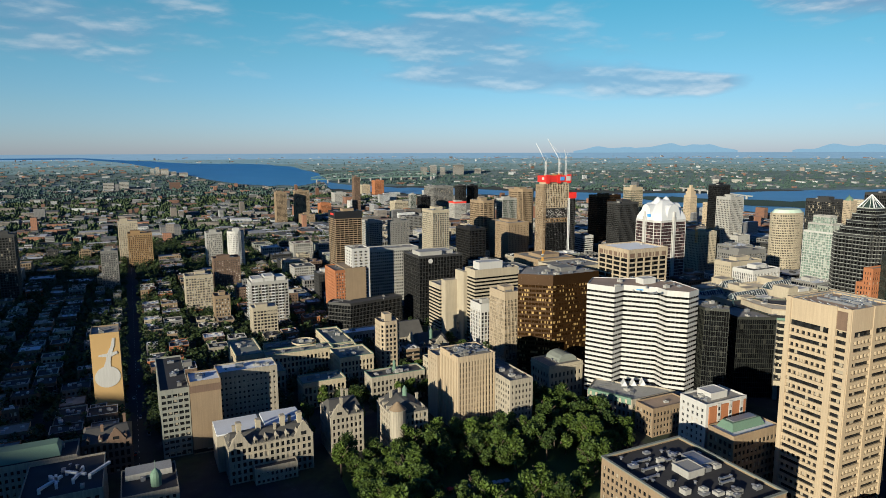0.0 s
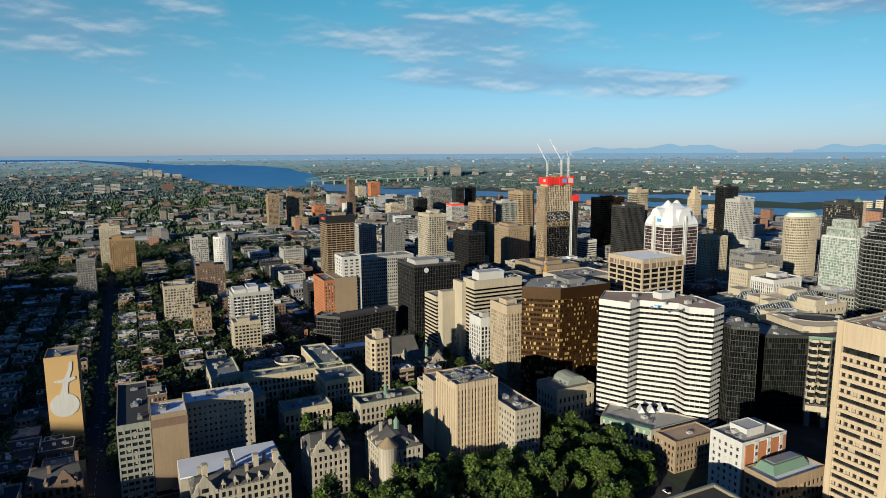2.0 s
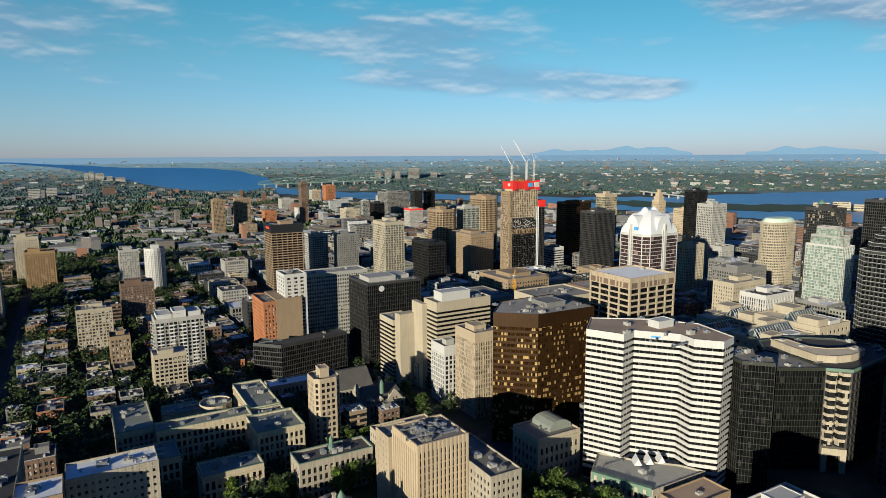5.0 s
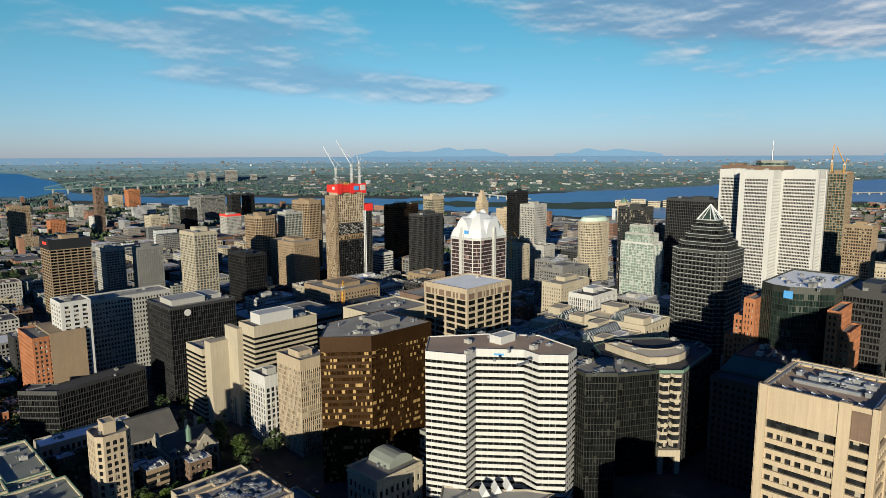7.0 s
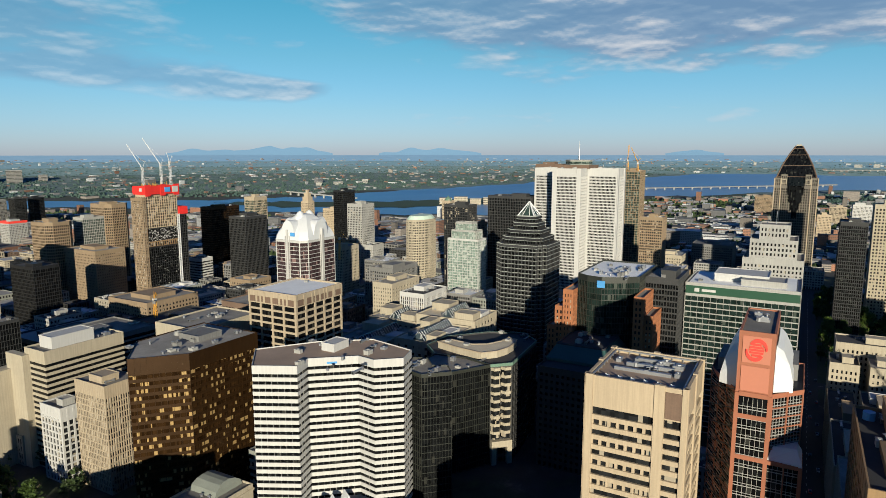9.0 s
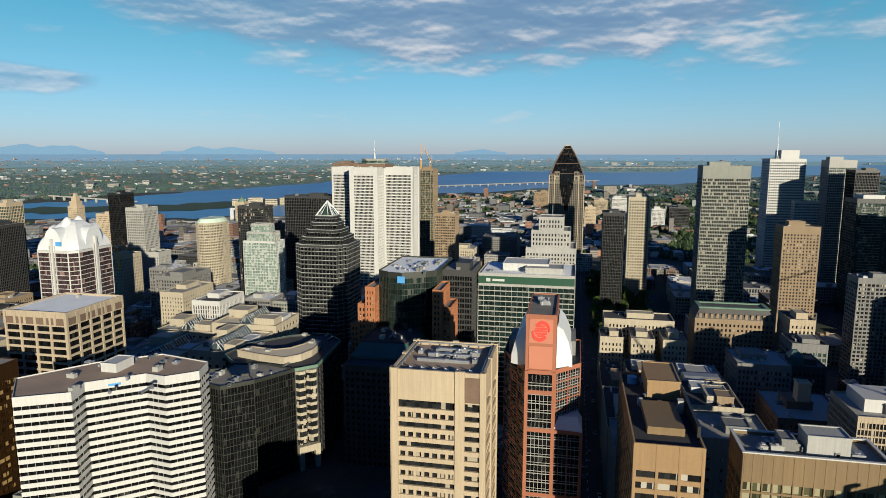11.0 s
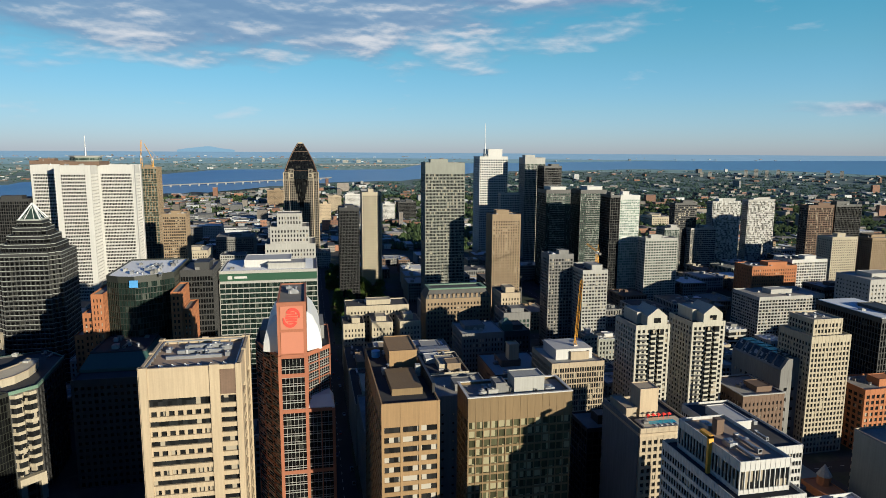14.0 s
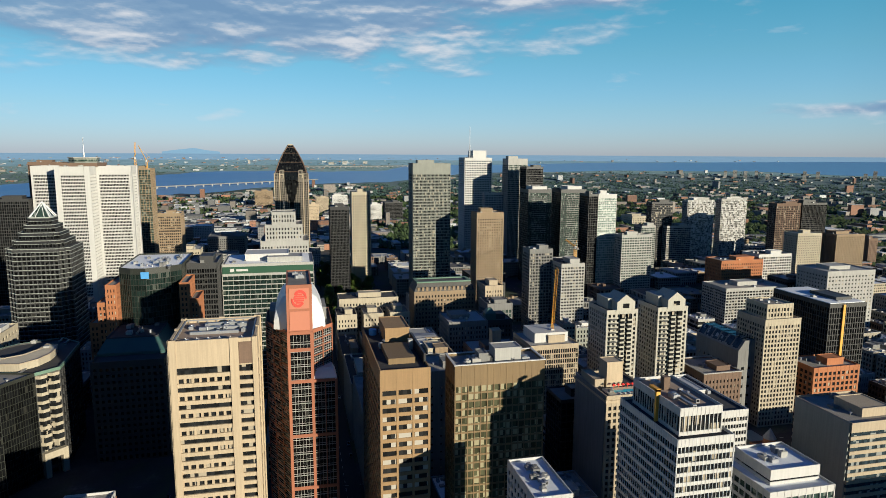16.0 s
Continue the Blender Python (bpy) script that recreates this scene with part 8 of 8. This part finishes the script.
def fabric(poly, h, wl, gl):
    """A building of the city's farther fabric, joined with its neighbours of one material."""
    (x0, y0), (x1, y1) = poly[0], poly[2]
    FOOT.append((x0, x1, y0, y1))
    inner = inset(poly, 0.3)
    w, g2, r = (FABRIC.setdefault(k, (Geo(), m_))[0] for k, m_ in (("wall " + wl.name, wl), ("glazing " + gl.name, gl), ("roof", FARROOF)))
    g2.prism(inner, 0, h - 0.6)
    n = max(1, int((h - 4) / 3.6))
    for i in range(n):
        w.ring(poly, inner, 3.6 + i * 3.6, 5.4 + i * 3.6)
    w.ring(poly, inner, h - 1.0, h + 0.6)
    for i, p in enumerate(poly):
        q = poly[(i + 1) % 4]
        l = math.hypot(q[0] - p[0], q[1] - p[1])
        nb = max(1, round(l / 3.4))
        for k in range(nb + 1):
            u = k * (l - 1.2) / nb
            w.slab(p, q, u, u + 1.2, 0, h + 0.5, -0.35, 0.06)
    r.prism(inset(poly, 0.32), h - 0.7, h - 0.15)
    for k in range(3):
        a, c = rng.uniform(x0 + 2, x1 - 6), rng.uniform(y0 + 2, y1 - 6)
        w.box(a, a + rng.uniform(2, 5), c, c + rng.uniform(2, 5), h - 0.15, h + rng.uniform(1, 3))


def fill(ax0, ax1, ay0, ay1, sx, sy, hlo, hhi, tall=0.1, keep=0.9, gap=1.5, house=False, lot=4, street=13, plain=False):
    """City blocks of adjoining buildings with streets between them."""
    x, i = ax0, 0
    while x < ax1:
        y, j = ay0, 0
        while y < ay1:
            w, d = sx * rng.uniform(0.78, 1.0), sy * rng.uniform(0.75, 1.0)
            px, py = x + rng.uniform(0, sx - w), y + rng.uniform(0, sy - d)
            h = rng.uniform(hlo, hhi) * (rng.uniform(1.5, 2.2) if rng.random() < tall else 1)
            for shrink in (1.0, 0.55):
                ww, dd = w * shrink, d * shrink
                if rng.random() < keep and not clash(px, px + ww, py, py + dd, gap) and not inside(px + ww / 2, py + dd / 2, PARK):
                    wl, gl = rng.choice(STYLES)
                    if plain:
                        fabric(rect(px, px + ww, py, py + dd), h, wl, gl)
                        break
                    rf = rng.choice((DARKROOF, DARKROOF, DARKROOF, DARKROOF, GRAVEL, WHITEROOF) if house else (GRAVEL, GRAVEL, DARKROOF, DARKROOF, WHITEROOF, PALE, MEMBRANE, TANROOF))
                    nm = "row_house" if house else "city_block"
                    lb = LABELS[wl.name] + (" row house with flat roof" if house else " city building with flat roof")
                    o = tower(nm, lb, rect(px, px + ww, py, py + dd), h, 3.3 if house else 3.7, 1.6, wl, gl, (rng.uniform(2.6, 3.6), rng.uniform(0.9, 1.5)) if rng.random() < 0.8 else None, 0.3,
                              cap=1.0, par=0.6, roof=rf, base=3.6, units=0, category="house" if house else "building", lite=True)
                    if not plain:
                        small_roof(o, px, px + ww, py, py + dd, h - 0.15, 4 if house else 14)
                    if h > 16 and ww > 12:
                        a, b2 = rng.uniform(0.1, 0.5), rng.uniform(0.1, 0.5)
                        penthouse(o, px + ww * a, px + ww * (a + 0.35), py + dd * b2, py + dd * (b2 + 0.35), h - 0.15, rng.uniform(2.5, 4), rng.choice((wl, GREY, PALE, WHITE)))
                    break
            j += 1
            y += sy + (street if j % lot == 0 else 0.6)
        i += 1
        x += sx + (street if i % 2 == 0 else 1.0)


FOOT.append((168, 262, 575, 612))
FOOT.append((242, 300, 406, 470))
FOOT.append((330, 446, 225, 312))
STYLES = DOWNTOWN
fill(300, 700, -330, 250, 27, 24, 12, 27, 0.04, 0.95)
fill(330, 700, 250, 800, 34, 32, 16, 40, 0.1, 0.95)
fill(200, 330, 385, 800, 24, 22, 10, 22, 0.1, 0.85)
fill(700, 1150, -700, 900, 44, 40, 10, 26, 0.05, 0.85, plain=True)
fill(200, 420, 800, 1250, 36, 34, 10, 24, 0.12, 0.85, plain=True)
fill(420, 900, 900, 1400, 44, 40, 10, 24, 0.08, 0.85, plain=True)
STYLES = ((TANBRICK, GL_HOUSE), (BROWN, GL_HOUSE), (BROWN, GL_DARK), (GREY, GL_DARK), (ORANGE, GL_HOUSE), (STONE, GL_DARK), (CREAM, GL_DARK))
fill(-150, 190, 560, 980, 19, 17, 8, 13, 0.04, 0.58, 1.2, True, 5, 12)
fill(-110, 30, 430, 560, 20, 18, 8, 13, 0.04, 0.7, 1.2, True, 5, 12)
STYLES = ((BROWN, GL_DARK), (GREY, GL_DARK), (CHARCOAL, GL_DARK), (TANBRICK, GL_DARK), (BROWN, GL_HOUSE))
fill(-260, 250, 980, 1400, 36, 30, 8, 12, 0.06, 0.55, 2, True, plain=True)
STYLES = DOWNTOWN
fill(300, 600, -620, -330, 36, 34, 10, 26, 0.15, 0.85)
fill(-330, 180, -380, 110, 60, 60, 14, 26, 0.15, 0.8, 6, plain=True)

for key, (gg, m_) in FABRIC.items():
    lone("city_fabric", gg, m_, "close-set city buildings of the farther blocks", "buildings", "stuff")

# street trees between the houses
n = 0
for i in range(4000):
    if n >= 110:
        break
    x, y = rng.uniform(-200, 260), rng.uniform(420, 1100)
    if free(x, y, 1.5) and all((x - a) ** 2 + (y - b_) ** 2 > 30 for a, b_ in TREES[-120:]):
        tree(x, y, scale=rng.uniform(0.6, 0.95))
        n += 1

# the tree cover of yards and side streets
canopy = Geo()
far = random.Random(11)
for i in range(10500):
    x, y = far.uniform(-300, 420), far.uniform(440, 1420)
    if not free(x, y, -1.5) or (x > 200 and far.random() < 0.75):
        continue
    r, h = far.uniform(3.0, 5.6), far.uniform(9, 15)
    for k in range(46):
        a, c = far.uniform(0, math.tau), far.uniform(-0.7, 1)
        s = math.sqrt(1 - c * c) * r * far.uniform(0.6, 1.08) * (0.8 + 0.3 * math.sin(3 * a + x))
        spray(canopy, far, x + s * math.cos(a), y + s * math.sin(a), h * 0.6 + c * h * 0.38, far.uniform(0.9, 1.6))
lone("yard_trees", canopy, LEAF2, "dense green tree cover between the row houses", "trees", "stuff")

# ---- far city and woods, too small to count ----
bodies = {k: Geo() for k in ("tan", "grey", "white", "brown", "roof")}
woods, woods2 = Geo(), Geo()
RIV = sorted(RIVER)


def river_px(az):
    for (a, n_, f_), (a2, n2, f2) in zip(RIV, RIV[1:]):
        if a <= az <= a2:
            s = (az - a) / (a2 - a)
            return n_ + (n2 - n_) * s, f_ + (f2 - f_) * s
    return 0, 0


def clump(g, x, y, z, w, h):
    v = [(x + w * far.uniform(.7, 1.2), y, z + h * .3), (x - w * far.uniform(.7, 1.2), y, z + h * .3), (x, y + w * far.uniform(.7, 1.2), z + h * .3), (x, y - w * far.uniform(.7, 1.2), z + h * .3), (x, y, z + h), (x, y, z - h * .3)]
    g.add(v, [(0, 2, 4), (2, 1, 4), (1, 3, 4), (3, 0, 4), (2, 0, 5), (1, 2, 5), (3, 1, 5), (0, 3, 5)])


for i in range(46000):
    az = far.uniform(-14, 143)
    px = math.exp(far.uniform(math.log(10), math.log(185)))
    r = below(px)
    x, y, z = spot(az, r)
    n_, f_ = river_px(az)
    if f_ * 0.94 < px < n_ * 1.06 or r < 1200:
        continue
    if r < 2600 and (clash(x - 15, x + 15, y - 15, y + 15, 2)):
        continue
    s, _ = land(r)
    shrink = s / r
    dense = 0.5 + 0.5 * noise.noise(Vector((x * 0.004, y * 0.004, 0)))
    if far.random() < (0.09 if px < n_ else 0.46 if r < 1900 else 0.36 if r < 2600 else 0.26) * (0.5 + dense) * (0.34 if az > 96 else 0.48 if az < 10 else 0.75 if az < 18 else 1.1):
        kind_ = far.random()
        w, d = (far.uniform(10, 16), far.uniform(18, 55)) if kind_ < 0.62 else (far.uniform(9, 18), far.uniform(9, 18)) if kind_ < 0.86 else (far.uniform(24, 60), far.uniform(20, 46))
        if far.random() < 0.5:
            w, d = d, w
        h = far.uniform(7, 13) if far.random() < 0.95 else far.uniform(16, 40)
        if px < f_:
            h *= 0.8
        k = far.choices(("tan", "grey", "white", "brown"), (3, 3, 2.2 if px > n_ else 4, 2.6))[0]
        w, d, h = w * max(shrink, 0.45), d * max(shrink, 0.45), h * max(shrink, 0.4)
        bodies[k].box(x - w / 2, x + w / 2, y - d / 2, y + d / 2, z - 1, z + h)
        bodies["roof"].box(x - w / 2 + .3, x + w / 2 - .3, y - d / 2 + .3, y + d / 2 - .3, z + h - .3, z + h + .15)
    elif r < 4200 or far.random() < 4200.0 / r - 0.3:
        for j in range(3):
            clump(woods if r < 2700 else woods2, x + far.uniform(-14, 14), y + far.uniform(-14, 14), z, far.uniform(4, 9) * max(shrink, .5), far.uniform(6, 12) * max(shrink, .4))


def far_wall(name, col):
    m, t, b = blank(name)
    geo = node(t, "ShaderNodeNewGeometry")
    c = blend(t, geo.outputs["Random Per Island"], tuple(x * 0.45 for x in col), tuple(min(x * 1.1, .9) for x in col))
    mp = vector(t, "MULTIPLY")
    link(t, geo.outputs["Position"], mp.inputs[0])
    mp.inputs[1].default_value = (0.3, 0.3, 0.3)
    fr = vector(t, "FRACTION")
    link(t, mp.outputs[0], fr.inputs[0])
    sp = node(t, "ShaderNodeSeparateXYZ")
    link(t, fr.outputs[0], sp.inputs[0])
    win = maths(t, "MULTIPLY", maths(t, "GREATER_THAN", sp.outputs[2], 0.5), maths(t, "GREATER_THAN", maths(t, "ADD", sp.outputs[0], sp.outputs[1]), 0.9))
    link(t, blend(t, maths(t, "MULTIPLY", win, 0.8), c, (0.04, 0.042, 0.045)), b.inputs["Base Color"])
    b.inputs["Roughness"].default_value = 0.85
    return m


FARMAT = {"tan": far_wall("far_tan", (0.24, 0.21, 0.185)), "grey": far_wall("far_grey", (0.2, 0.2, 0.205)), "white": far_wall("far_white", (0.44, 0.45, 0.455)), "brown": far_wall("far_brown", (0.27, 0.13, 0.08)), "roof": FARROOF}
for k, gg in bodies.items():
    lone("far_buildings" if k != "roof" else "far_roofs", gg, FARMAT[k], "low distant city buildings among trees", "buildings", "stuff")
# leaf green paled towards blue, which paints in the haze over the far woods
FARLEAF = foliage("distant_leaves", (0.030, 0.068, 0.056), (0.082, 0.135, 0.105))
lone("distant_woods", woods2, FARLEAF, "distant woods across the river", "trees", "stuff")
lone("far_woods", woods, LEAF2, "distant tree cover between the houses", "trees", "stuff")
